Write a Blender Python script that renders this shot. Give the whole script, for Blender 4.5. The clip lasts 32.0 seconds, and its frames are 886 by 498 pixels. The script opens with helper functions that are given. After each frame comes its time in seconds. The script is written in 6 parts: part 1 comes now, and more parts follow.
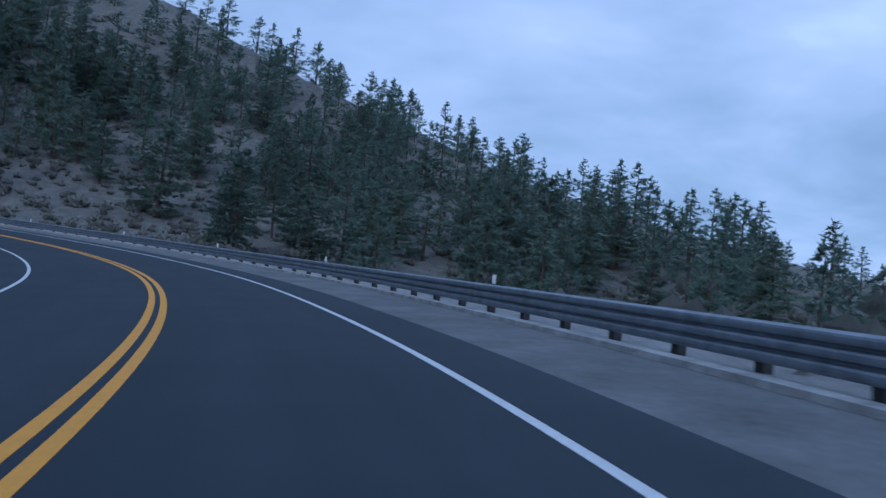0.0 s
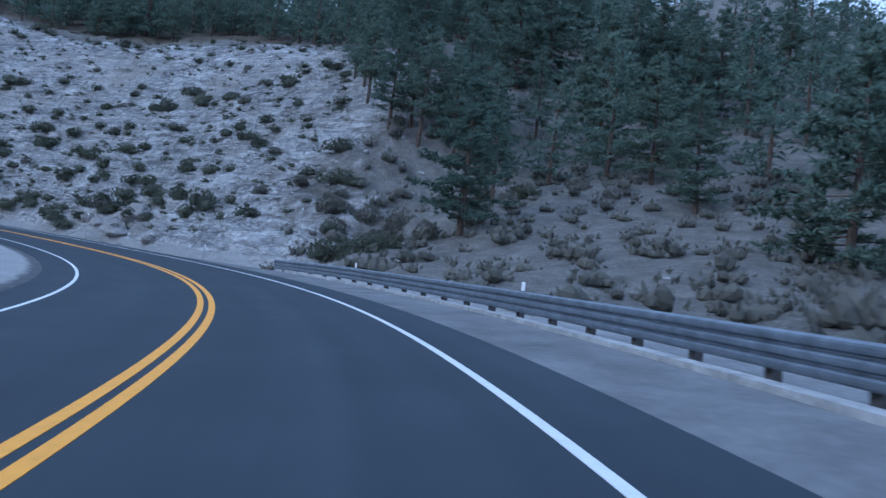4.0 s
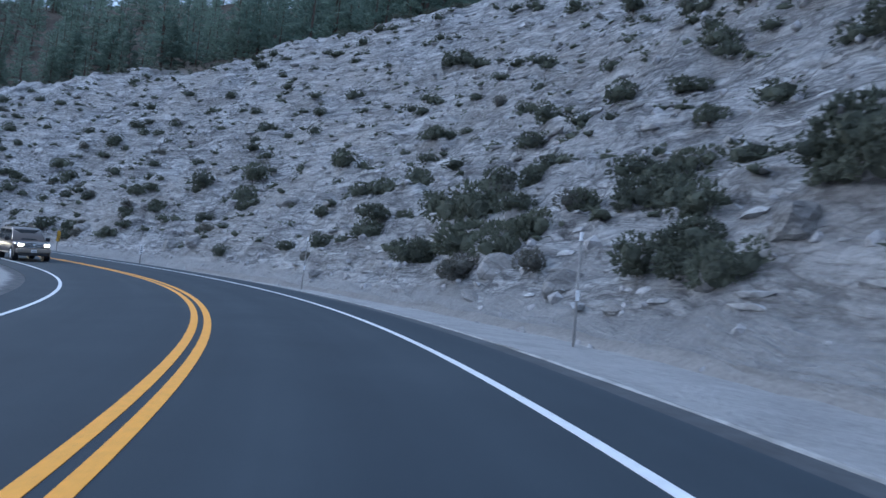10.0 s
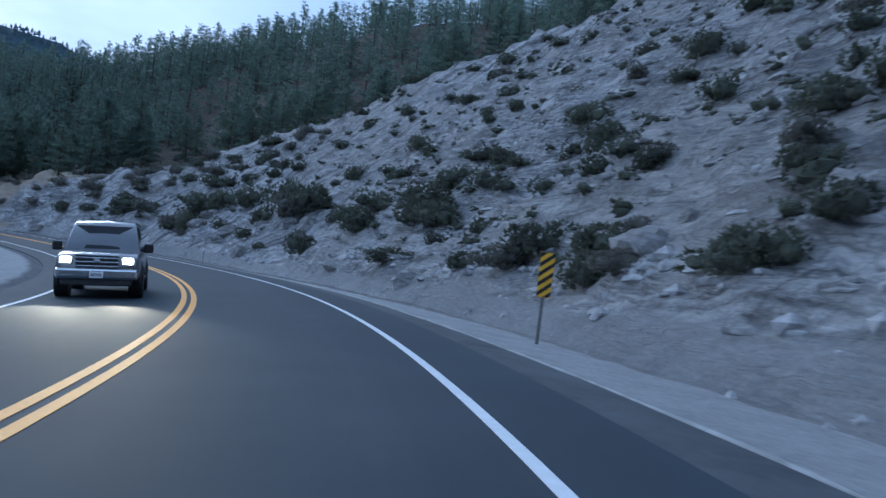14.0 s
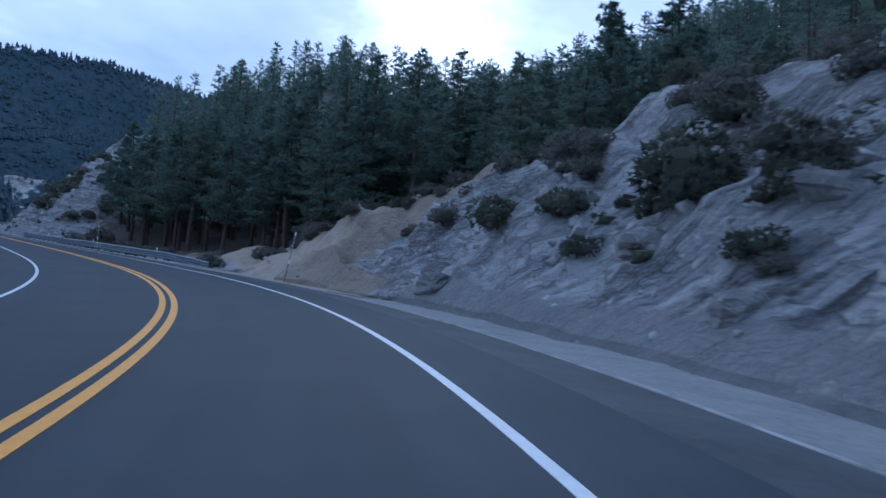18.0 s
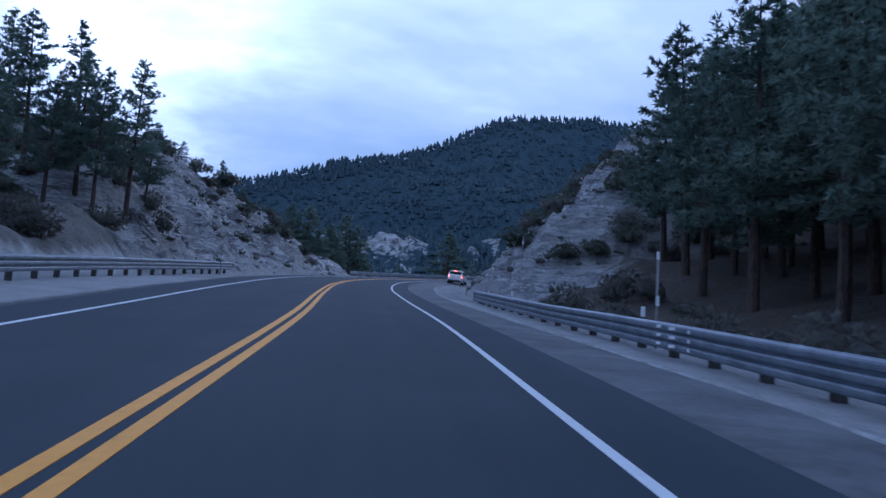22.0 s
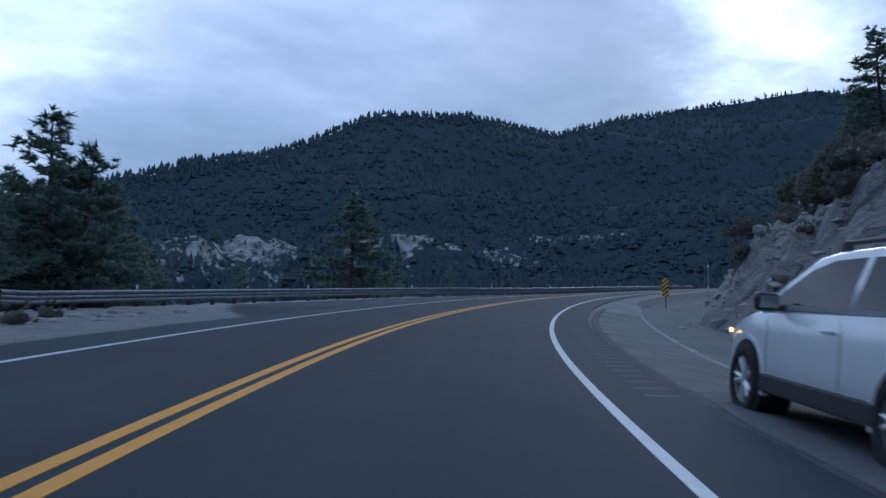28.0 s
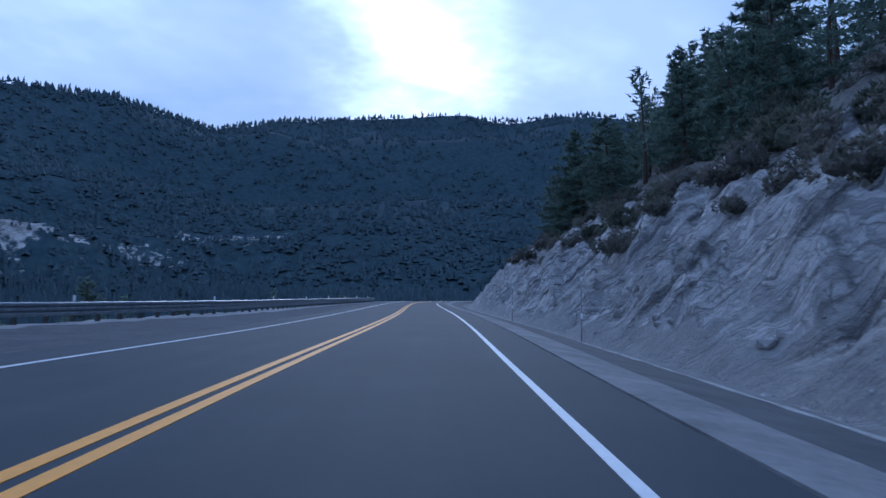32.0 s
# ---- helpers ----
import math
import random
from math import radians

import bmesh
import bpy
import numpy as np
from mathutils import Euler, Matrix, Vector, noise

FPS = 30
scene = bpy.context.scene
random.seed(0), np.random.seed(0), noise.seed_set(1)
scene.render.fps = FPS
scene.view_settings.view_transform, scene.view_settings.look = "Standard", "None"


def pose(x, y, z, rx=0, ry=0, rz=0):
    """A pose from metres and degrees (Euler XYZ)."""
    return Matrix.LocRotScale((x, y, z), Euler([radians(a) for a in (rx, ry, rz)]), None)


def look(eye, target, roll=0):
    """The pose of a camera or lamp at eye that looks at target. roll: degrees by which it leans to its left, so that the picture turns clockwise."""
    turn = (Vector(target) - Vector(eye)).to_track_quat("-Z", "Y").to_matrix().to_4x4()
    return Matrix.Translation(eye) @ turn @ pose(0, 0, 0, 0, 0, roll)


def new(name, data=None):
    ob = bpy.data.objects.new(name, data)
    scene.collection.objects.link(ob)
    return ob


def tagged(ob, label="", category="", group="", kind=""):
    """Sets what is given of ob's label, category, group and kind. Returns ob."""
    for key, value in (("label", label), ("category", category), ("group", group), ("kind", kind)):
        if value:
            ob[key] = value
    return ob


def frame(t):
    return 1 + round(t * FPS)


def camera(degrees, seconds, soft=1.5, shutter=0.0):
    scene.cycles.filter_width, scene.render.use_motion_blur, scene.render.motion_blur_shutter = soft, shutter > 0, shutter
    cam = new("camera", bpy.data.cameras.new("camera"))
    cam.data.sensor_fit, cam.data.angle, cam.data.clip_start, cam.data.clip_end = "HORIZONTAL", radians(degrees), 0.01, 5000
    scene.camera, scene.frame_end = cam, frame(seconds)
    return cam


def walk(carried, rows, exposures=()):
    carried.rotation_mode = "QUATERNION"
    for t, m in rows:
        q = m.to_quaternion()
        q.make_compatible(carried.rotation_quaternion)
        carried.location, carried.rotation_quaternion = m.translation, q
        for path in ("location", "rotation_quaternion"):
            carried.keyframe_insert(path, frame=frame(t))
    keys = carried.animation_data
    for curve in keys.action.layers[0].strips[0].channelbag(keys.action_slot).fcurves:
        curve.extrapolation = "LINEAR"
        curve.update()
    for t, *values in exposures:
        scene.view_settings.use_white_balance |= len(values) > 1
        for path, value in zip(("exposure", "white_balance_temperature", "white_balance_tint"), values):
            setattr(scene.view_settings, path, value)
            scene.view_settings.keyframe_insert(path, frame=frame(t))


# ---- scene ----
# ---- camera ----
cam = camera(55.57, 32.0, soft=1.5, shutter=0.2)
# time, x, y, z, pitch, roll, yaw
PATH = [
    (0.0, -0.11, 0.00, 0.00, 4.46, -5.83, -0.07),
    (0.5, -1.14, 7.69, 0.40, 4.63, -5.75, 4.93),
    (1.0, -2.91, 15.26, 0.80, 4.54, -5.97, 10.96),
    (1.5, -5.38, 22.61, 1.19, 4.52, -6.33, 15.97),
    (2.0, -8.41, 29.71, 1.60, 4.71, -6.44, 19.95),
    (2.5, -12.03, 36.49, 2.01, 4.77, -6.68, 24.45),
    (3.0, -16.17, 42.92, 2.46, 4.95, -7.05, 28.63),
    (3.5, -20.62, 49.10, 2.91, 5.05, -7.05, 32.90),
    (5.5, -42.53, 70.42, 4.63, 5.10, -6.36, 49.24),
    (6.0, -49.04, 74.57, 5.08, 5.13, -6.23, 53.98),
    (6.5, -55.80, 78.16, 5.51, 5.06, -6.16, 58.68),
    (7.0, -62.85, 81.18, 5.94, 5.28, -6.16, 63.19),
    (7.5, -70.17, 83.58, 6.38, 5.13, -6.48, 67.77),
    (8.0, -77.61, 85.46, 6.82, 5.06, -6.08, 71.82),
    (8.5, -85.14, 86.82, 7.27, 5.19, -5.98, 75.75),
    (9.0, -92.75, 87.67, 7.73, 5.23, -6.05, 79.49),
    (9.5, -100.40, 88.14, 8.18, 5.30, -5.82, 82.71),
    (10.0, -108.08, 88.15, 8.64, 5.28, -5.16, 86.08),
    (10.5, -115.78, 87.67, 9.09, 5.17, -4.83, 90.07),
    (11.0, -123.47, 86.61, 9.55, 5.14, -4.64, 94.39),
    (11.5, -131.11, 84.92, 10.00, 5.03, -4.83, 98.93),
    (12.0, -138.66, 82.61, 10.44, 4.90, -5.11, 103.47),
    (12.5, -146.07, 79.65, 10.89, 4.91, -5.50, 108.16),
    (13.0, -153.26, 76.04, 11.32, 5.02, -5.92, 113.01),
    (13.5, -160.18, 71.85, 11.77, 5.02, -6.05, 117.91),
    (14.0, -166.70, 67.12, 12.21, 5.07, -5.91, 122.85),
    (14.5, -172.80, 61.85, 12.68, 5.00, -5.93, 127.79),
    (16.5, -192.89, 36.88, 14.57, 5.17, -5.26, 143.95),
    (17.0, -196.67, 29.95, 15.05, 5.15, -4.75, 147.98),
    (17.5, -199.93, 22.76, 15.51, 5.15, -4.42, 152.53),
    (18.0, -202.59, 15.31, 16.00, 5.18, -4.38, 157.29),
    (18.5, -204.59, 7.61, 16.51, 5.41, -4.42, 162.12),
    (19.0, -205.92, -0.22, 17.04, 5.56, -4.30, 167.02),
    (19.5, -206.56, -8.04, 17.56, 5.45, -3.96, 171.91),
    (20.0, -206.54, -15.76, 18.07, 5.33, -3.65, 176.84),
    (20.5, -205.88, -23.38, 18.58, 5.38, -3.05, 181.63),
    (21.0, -204.66, -30.87, 19.12, 5.54, -2.73, 185.59),
    (21.5, -203.04, -38.27, 19.69, 5.70, -3.04, 188.35),
    (22.0, -201.14, -45.65, 20.26, 6.02, -3.25, 190.08),
    (22.5, -199.08, -53.12, 20.85, 6.06, -2.83, 191.21),
    (23.0, -196.89, -60.65, 21.45, 6.10, -2.23, 191.71),
    (23.5, -194.65, -68.17, 22.09, 6.29, -1.79, 191.63),
    (24.0, -192.40, -75.75, 22.72, 6.42, -1.47, 191.51),
    (24.5, -190.11, -83.40, 23.34, 6.51, -0.01, 191.53),
    (25.0, -187.79, -91.02, 23.96, 6.46, -0.16, 191.65),
    (25.5, -186.24, -98.79, 24.55, 6.49, -0.30, 191.62),
    (26.0, -184.73, -106.55, 25.13, 6.45, -0.43, 191.10),
    (26.5, -183.36, -114.28, 25.71, 6.29, -0.57, 189.74),
    (27.0, -182.24, -122.01, 26.30, 6.33, -0.19, 187.03),
    (27.5, -181.50, -129.76, 26.91, 6.46, -0.08, 184.06),
    (28.0, -181.14, -137.57, 27.52, 6.59, -0.32, 181.38),
    (28.5, -181.12, -145.31, 28.11, 6.69, -0.49, 178.99),
    (29.0, -181.42, -152.98, 28.72, 6.84, -0.59, 176.44),
    (29.5, -182.14, -160.58, 29.31, 6.96, -0.22, 173.41),
    (30.0, -183.29, -168.13, 29.92, 7.07, -0.18, 170.03),
    (30.5, -184.89, -175.68, 30.52, 7.15, -0.13, 166.84),
    (31.0, -186.88, -183.24, 31.12, 7.26, -0.31, 163.88),
    (31.5, -189.26, -190.75, 31.72, 7.24, -0.51, 160.82),
    (32.0, -192.03, -198.15, 32.34, 7.20, -0.76, 157.97),
]
walk(cam, [(t, pose(x, y, z, 90 + p, r, w)) for t, x, y, z, p, r, w in PATH],
     exposures=[(0, 0.44, 4930, 6), (3, 1.0, 4800, 6), (6, 1.4, 5150, 5), (9, 1.3, 5250, 6), (12, 1.22, 5200, 5), (14, 0.88, 4950, 3), (17, 0.68, 4850, 6), (20, 0.68, 4880, 11), (22, 0.53, 4760, 15), (25, 0.43, 4760, 15), (27, 0.2, 5150, 9), (28, 0.14, 5120, 2), (29, 0.2, 5000, 3), (30, 0.28, 4800, 8), (32, 0.46, 4620, 11)])

# ---- world and light ----
SUN_YAW, SUN_EL = 158.5, 19.5

class Nodes:
    """Small helper to write node trees in a line each."""
    def __init__(self, tree):
        self.t = tree
    def add(self, kind, inputs=None, **props):
        n = self.t.nodes.new(kind)
        for k, v in props.items():
            setattr_ok(n, k, v)
        for k, v in (inputs or {}).items():
            s = n.inputs[k]
            if isinstance(v, bpy.types.NodeSocket):
                self.t.links.new(v, s)
            else:
                s.default_value = v
        return n
    def math(self, op, a, b=0.0, clamp=False):
        n = self.add("ShaderNodeMath", {0: a, 1: b})
        n.operation, n.use_clamp = op, clamp
        return n.outputs[0]
    def noise(self, vec, scale, detail=4.0, rough=0.55, dist=0.0):
        n = self.add("ShaderNodeTexNoise", {"Scale": scale, "Detail": detail, "Roughness": rough, "Distortion": dist})
        if vec is not None:
            self.t.links.new(vec, n.inputs["Vector"])
        return n.outputs["Fac"]
    def ramp(self, fac, stops):
        n = self.add("ShaderNodeValToRGB", {"Fac": fac})
        e = n.color_ramp.elements
        while len(e) > len(stops):
            e.remove(e[-1])
        while len(e) < len(stops):
            e.new(0.5)
        for el, (p, c) in zip(e, stops):
            el.position = p
            el.color = (*c, 1) if len(c) == 3 else c
        return n.outputs["Color"]
    def mix(self, fac, a, b):
        n = self.add("ShaderNodeMix")
        n.data_type = "RGBA"
        for i, v in ((0, fac), (6, a), (7, b)):
            if isinstance(v, bpy.types.NodeSocket):
                self.t.links.new(v, n.inputs[i])
            else:
                n.inputs[i].default_value = v if i == 0 else (*v, 1)
        return n.outputs[2]
    def link(self, a, b):
        self.t.links.new(a, b)

def setattr_ok(n, k, v):
    if k == "sky_type":
        n.sky_type = v
    elif k == "sun_disc":
        n.sun_disc = v
    elif k == "sun_elevation":
        n.sun_elevation = v
    elif k == "sun_rotation":
        n.sun_rotation = v
    elif k == "attribute_name":
        n.attribute_name = v
    elif k == "feature":
        n.feature = v

world = bpy.data.worlds.new("overcast_dusk")
scene.world = world
world.use_nodes = True
wt = world.node_tree
wt.nodes.clear()
W = Nodes(wt)
sun_dir = Vector((-math.sin(radians(SUN_YAW)) * math.cos(radians(SUN_EL)), math.cos(radians(SUN_YAW)) * math.cos(radians(SUN_EL)), math.sin(radians(SUN_EL))))
sky = W.add("ShaderNodeTexSky", sky_type="NISHITA", sun_disc=False, sun_elevation=radians(SUN_EL), sun_rotation=radians(-SUN_YAW))
coord = W.add("ShaderNodeTexCoord").outputs["Generated"]
sep = W.add("ShaderNodeSeparateXYZ", {0: coord})
zc = W.math("ADD", W.math("MAXIMUM", sep.outputs["Z"], 0.0), 0.16)
flat = W.add("ShaderNodeCombineXYZ", {"X": W.math("DIVIDE", sep.outputs["X"], zc), "Y": W.math("DIVIDE", sep.outputs["Y"], zc), "Z": 0.3}).outputs[0]
big = W.noise(flat, 0.62, 5.0, 0.55, 0.35)
fine = W.noise(flat, 1.7, 4.0, 0.5, 0.4)
dens = W.math("ADD", W.math("MULTIPLY", big, 0.46), W.math("ADD", W.math("MULTIPLY", fine, 0.12), 0.22))
curl = W.add("ShaderNodeTexNoise", {"Vector": flat, "Scale": 1.5, "Detail": 5.0, "Roughness": 0.6}).outputs["Color"]
shift = W.add("ShaderNodeVectorMath", {0: curl, 1: (0.5, 0.5, 0.5)})
shift.operation = "SUBTRACT"
push = W.add("ShaderNodeVectorMath", {0: shift.outputs[0], 1: (0.42, 0.42, 0.42)})
push.operation = "MULTIPLY"
moved = W.add("ShaderNodeVectorMath", {0: coord, 1: push.outputs[0]})
moved.operation = "ADD"
unit = W.add("ShaderNodeVectorMath", {0: moved.outputs[0]})
unit.operation = "NORMALIZE"
ragged = unit.outputs[0]
dot = W.add("ShaderNodeVectorMath", {0: ragged, 1: tuple(sun_dir)})
dot.operation = "DOT_PRODUCT"
glow = W.math("POWER", W.math("MAXIMUM", dot.outputs["Value"], 0.0), 5.0)
core = W.math("POWER", W.math("MAXIMUM", dot.outputs["Value"], 0.0), 170.0)
gap_dir = Vector((-math.sin(radians(214)) * math.cos(radians(17)), math.cos(radians(214)) * math.cos(radians(17)), math.sin(radians(17))))
dot2 = W.add("ShaderNodeVectorMath", {0: ragged, 1: tuple(gap_dir)})
dot2.operation = "DOT_PRODUCT"
thin_cloud = W.math("POWER", W.math("MAXIMUM", dot2.outputs["Value"], 0.0), 70.0)
lit = W.math("ADD", dens, W.math("ADD", W.math("MULTIPLY", glow, 0.03), W.math("ADD", W.math("MULTIPLY", core, 0.20), W.math("MULTIPLY", thin_cloud, 0.16))))
cloud = W.ramp(lit, [(0.40, (0.235, 0.30, 0.42)), (0.49, (0.365, 0.445, 0.59)), (0.56, (0.545, 0.605, 0.79)), (0.63, (0.92, 0.965, 1.16)), (0.72, (1.68, 1.70, 1.88))])
bg_sky = W.add("ShaderNodeBackground", {"Color": sky.outputs[0], "Strength": 0.05})
bg_cloud = W.add("ShaderNodeBackground", {"Color": cloud, "Strength": 0.80})
both = W.add("ShaderNodeMixShader", {0: 0.9, 1: bg_sky.outputs[0], 2: bg_cloud.outputs[0]})
W.add("ShaderNodeOutputWorld", {"Surface": both.outputs[0]})

sun = new("sun", bpy.data.lights.new("sun", "SUN"))
sun.data.energy, sun.data.angle, sun.data.color = 0.6, radians(25), (1.0, 0.95, 0.9)
sun.matrix_world = look((0, 0, 200), tuple(Vector((0, 0, 200)) - sun_dir))

# ---- materials ----
def material(name):
    m = bpy.data.materials.new(name)
    m.use_nodes = True
    n = Nodes(m.node_tree)
    return m, n, m.node_tree.nodes["Principled BSDF"]

def coords(n, kind="Object"):
    return n.add("ShaderNodeTexCoord").outputs[kind]

def bump(n, bsdf, height, strength, dist):
    b = n.add("ShaderNodeBump", {"Height": height, "Strength": strength, "Distance": dist})
    n.link(b.outputs[0], bsdf.inputs["Normal"])

def simple(name, color, rough=0.6, metal=0.0, vary=0.12, scale=6.0, bumps=0.0, coat=0.0):
    m, n, p = material(name)
    c = coords(n)
    f = n.noise(c, scale, 5.0)
    g = n.noise(c, scale * 9, 3.0)
    f = n.math("ADD", n.math("MULTIPLY", f, 0.7), n.math("MULTIPLY", g, 0.3))
    lo = tuple(max(0, v * (1 - vary * 2)) for v in color)
    hi = tuple(min(1, v * (1 + vary * 2)) for v in color)
    n.link(n.ramp(f, [(0.3, lo), (0.7, hi)]), p.inputs["Base Color"])
    p.inputs["Roughness"].default_value, p.inputs["Metallic"].default_value = rough, metal
    p.inputs["Coat Weight"].default_value = coat
    if bumps:
        bump(n, p, g, bumps, 0.02)
    return m

def glowing(name, color, strength):
    m, n, p = material(name)
    p.inputs["Base Color"].default_value = (*[min(1, v) for v in color], 1)
    p.inputs["Emission Color"].default_value = (*color, 1)
    p.inputs["Emission Strength"].default_value = strength
    return m

def make_asphalt():
    m, n, p = material("asphalt")
    c = coords(n)
    stone = n.noise(c, 55.0, 4.0, 0.7)
    patch = n.noise(c, 0.35, 4.0, 0.6)
    streak = n.noise(n.add("ShaderNodeMapping", {"Vector": coords(n, "UV"), "Scale": (1.3, 0.02, 1.0)}).outputs[0], 1.0, 3.0)
    v = n.math("ADD", n.math("MULTIPLY", patch, 0.35), n.math("ADD", n.math("MULTIPLY", stone, 0.3), n.math("MULTIPLY", streak, 0.35)))
    n.link(n.ramp(v, [(0.30, (0.020, 0.030, 0.041)), (0.52, (0.032, 0.045, 0.058)), (0.72, (0.053, 0.068, 0.083))]), p.inputs["Base Color"])
    p.inputs["Roughness"].default_value = 0.82
    p.inputs["Specular IOR Level"].default_value = 0.28
    bump(n, p, stone, 0.35, 0.01)
    return m

def make_paint(name, color, worn):
    m, n, p = material(name)
    c = coords(n)
    f = n.noise(c, 9.0, 6.0, 0.7)
    g = n.noise(c, 70.0, 3.0, 0.7)
    v = n.math("ADD", n.math("MULTIPLY", f, 0.6), n.math("MULTIPLY", g, 0.4))
    n.link(n.ramp(v, [(0.30, worn), (0.42, tuple(0.85 * k for k in color)), (0.6, color)]), p.inputs["Base Color"])
    p.inputs["Roughness"].default_value = 0.65
    bump(n, p, g, 0.2, 0.004)
    return m

def make_ground():
    """Terrain: brown soil, pale decomposed granite on the cut banks, grey gravel beside the road."""
    m, n, p = material("mountain_ground")
    c = coords(n)
    rock = n.add("ShaderNodeAttribute", attribute_name="rock").outputs["Fac"]
    gravel = n.add("ShaderNodeAttribute", attribute_name="gravel").outputs["Fac"]
    paved = n.add("ShaderNodeAttribute", attribute_name="paved").outputs["Fac"]
    sand = n.add("ShaderNodeAttribute", attribute_name="sand").outputs["Fac"]
    duff = n.add("ShaderNodeAttribute", attribute_name="duff").outputs["Fac"]
    along = n.add("ShaderNodeAttribute", attribute_name="along").outputs["Fac"]
    rise = n.add("ShaderNodeAttribute", attribute_name="rise").outputs["Fac"]
    scraped = n.add("ShaderNodeAttribute", attribute_name="scraped").outputs["Fac"]
    big = n.noise(c, 0.09, 5.0, 0.6)
    mid = n.noise(c, 0.9, 6.0, 0.65)
    fine = n.noise(c, 9.0, 5.0, 0.7)
    strata = n.noise(n.add("ShaderNodeMapping", {"Vector": c, "Scale": (0.5, 0.5, 2.6), "Rotation": (0.35, 0.2, 0.0)}).outputs[0], 1.1, 6.0, 0.7, 0.6)
    v = n.math("ADD", n.math("MULTIPLY", mid, 0.45), n.math("MULTIPLY", fine, 0.55))
    soil = n.ramp(v, [(0.30, (0.060, 0.057, 0.052)), (0.46, (0.150, 0.143, 0.132)), (0.60, (0.255, 0.244, 0.226)), (0.76, (0.40, 0.38, 0.355))])
    def layer(a, b):
        bend = n.math("MULTIPLY", n.noise(c, 0.16, 3.0), b * 1.6)
        return n.add("ShaderNodeCombineXYZ", {"X": n.math("MULTIPLY", along, a), "Y": n.math("ADD", n.math("MULTIPLY", rise, b), bend), "Z": n.math("MULTIPLY", big, 4.0)}).outputs[0]
    bedding = n.noise(layer(0.22, 1.9), 1.0, 5.0, 0.62, 0.3)
    slant = n.math("ADD", along, n.math("MULTIPLY", rise, 0.9))
    groove = n.noise(n.add("ShaderNodeCombineXYZ", {"X": n.math("MULTIPLY", slant, 1.5), "Y": n.math("MULTIPLY", rise, 0.22), "Z": n.math("MULTIPLY", mid, 0.7)}).outputs[0], 1.0, 5.0, 0.65, 0.3)
    lump = n.noise(c, 0.28, 3.0, 0.5, 0.8)
    chip = n.noise(n.add("ShaderNodeMapping", {"Vector": c, "Scale": (0.8, 0.8, 2.6), "Rotation": (0.3, 0.25, 0.2)}).outputs[0], 3.2, 6.0, 0.72, 0.8)
    w = n.math("ADD", n.math("MULTIPLY", n.math("ADD", n.math("MULTIPLY", bedding, n.math("SUBTRACT", 1.0, scraped)), n.math("MULTIPLY", groove, scraped)), 0.40), n.math("ADD", n.math("MULTIPLY", chip, 0.32), n.math("ADD", n.math("MULTIPLY", fine, 0.10), n.math("MULTIPLY", lump, 0.18))))
    crack = n.math("ABSOLUTE", n.math("SUBTRACT", n.noise(n.add("ShaderNodeMapping", {"Vector": c, "Scale": (0.9, 0.9, 2.4), "Rotation": (0.5, 0.25, 0.4)}).outputs[0], 0.8, 4.0, 0.6, 0.9), 0.5))
    w = n.math("ADD", n.math("MULTIPLY", n.math("SUBTRACT", w, 0.485), 1.45), 0.485)
    w = n.math("ADD", w, n.math("MULTIPLY", n.math("MULTIPLY", n.math("SUBTRACT", groove, 0.46), scraped), 0.55))
    granite = n.ramp(w, [(0.34, (0.12, 0.121, 0.127)), (0.42, (0.33, 0.328, 0.33)), (0.50, (0.54, 0.535, 0.53)), (0.60, (0.76, 0.752, 0.745))])
    ledge = n.noise(layer(0.30, 2.6), 1.0, 4.0, 0.7, 0.5)
    # dark lines along the ledges paint the shade beneath them into the colour
    shelf_shade = n.ramp(n.math("ABSOLUTE", n.math("SUBTRACT", ledge, 0.47)), [(0.0, (1, 1, 1)), (0.055, (0, 0, 0))])
    patchy = n.ramp(n.noise(c, 0.35, 4.0, 0.6), [(0.38, (0.15, 0.15, 0.15)), (0.60, (1, 1, 1))])
    granite = n.mix(n.math("MULTIPLY", n.math("MULTIPLY", shelf_shade, patchy), n.math("MULTIPLY", n.math("SUBTRACT", 1.0, n.math("MULTIPLY", scraped, 0.8)), 0.88)), granite, (0.11, 0.11, 0.115))
    warp = n.add("ShaderNodeTexNoise", {"Vector": c, "Scale": 0.7, "Detail": 3.0}).outputs["Color"]
    wide = n.add("ShaderNodeVectorMath", {0: warp, 1: (2.2, 2.2, 1.6)})
    wide.operation = "MULTIPLY"
    bent = n.add("ShaderNodeVectorMath", {0: c, 1: wide.outputs[0]})
    bent.operation = "ADD"
    slab = n.add("ShaderNodeMapping", {"Vector": bent.outputs[0], "Scale": (0.75, 0.75, 1.9), "Rotation": (0.3, 0.2, 0.4)}).outputs[0]
    def blocks(scale):
        cell = n.add("ShaderNodeTexVoronoi", {"Vector": slab, "Scale": scale})
        gap = n.add("ShaderNodeTexVoronoi", {"Vector": slab, "Scale": scale}, feature="DISTANCE_TO_EDGE")
        tone = n.add("ShaderNodeSeparateColor", {0: cell.outputs["Color"]}).outputs[0]
        return tone, gap.outputs["Distance"]
    tone_a, gap_a = blocks(0.55)
    tone_b, gap_b = blocks(1.7)
    tone = n.math("ADD", n.math("MULTIPLY", tone_a, 0.45), n.math("MULTIPLY", tone_b, 0.55))
    granite = n.mix(n.math("MULTIPLY", n.ramp(tone, [(0.15, (1, 1, 1)), (0.55, (0, 0, 0))]), 0.55), granite, (0.20, 0.20, 0.206))
    open_crack = n.ramp(n.noise(c, 0.5, 3.0), [(0.42, (0, 0, 0)), (0.58, (1, 1, 1))])
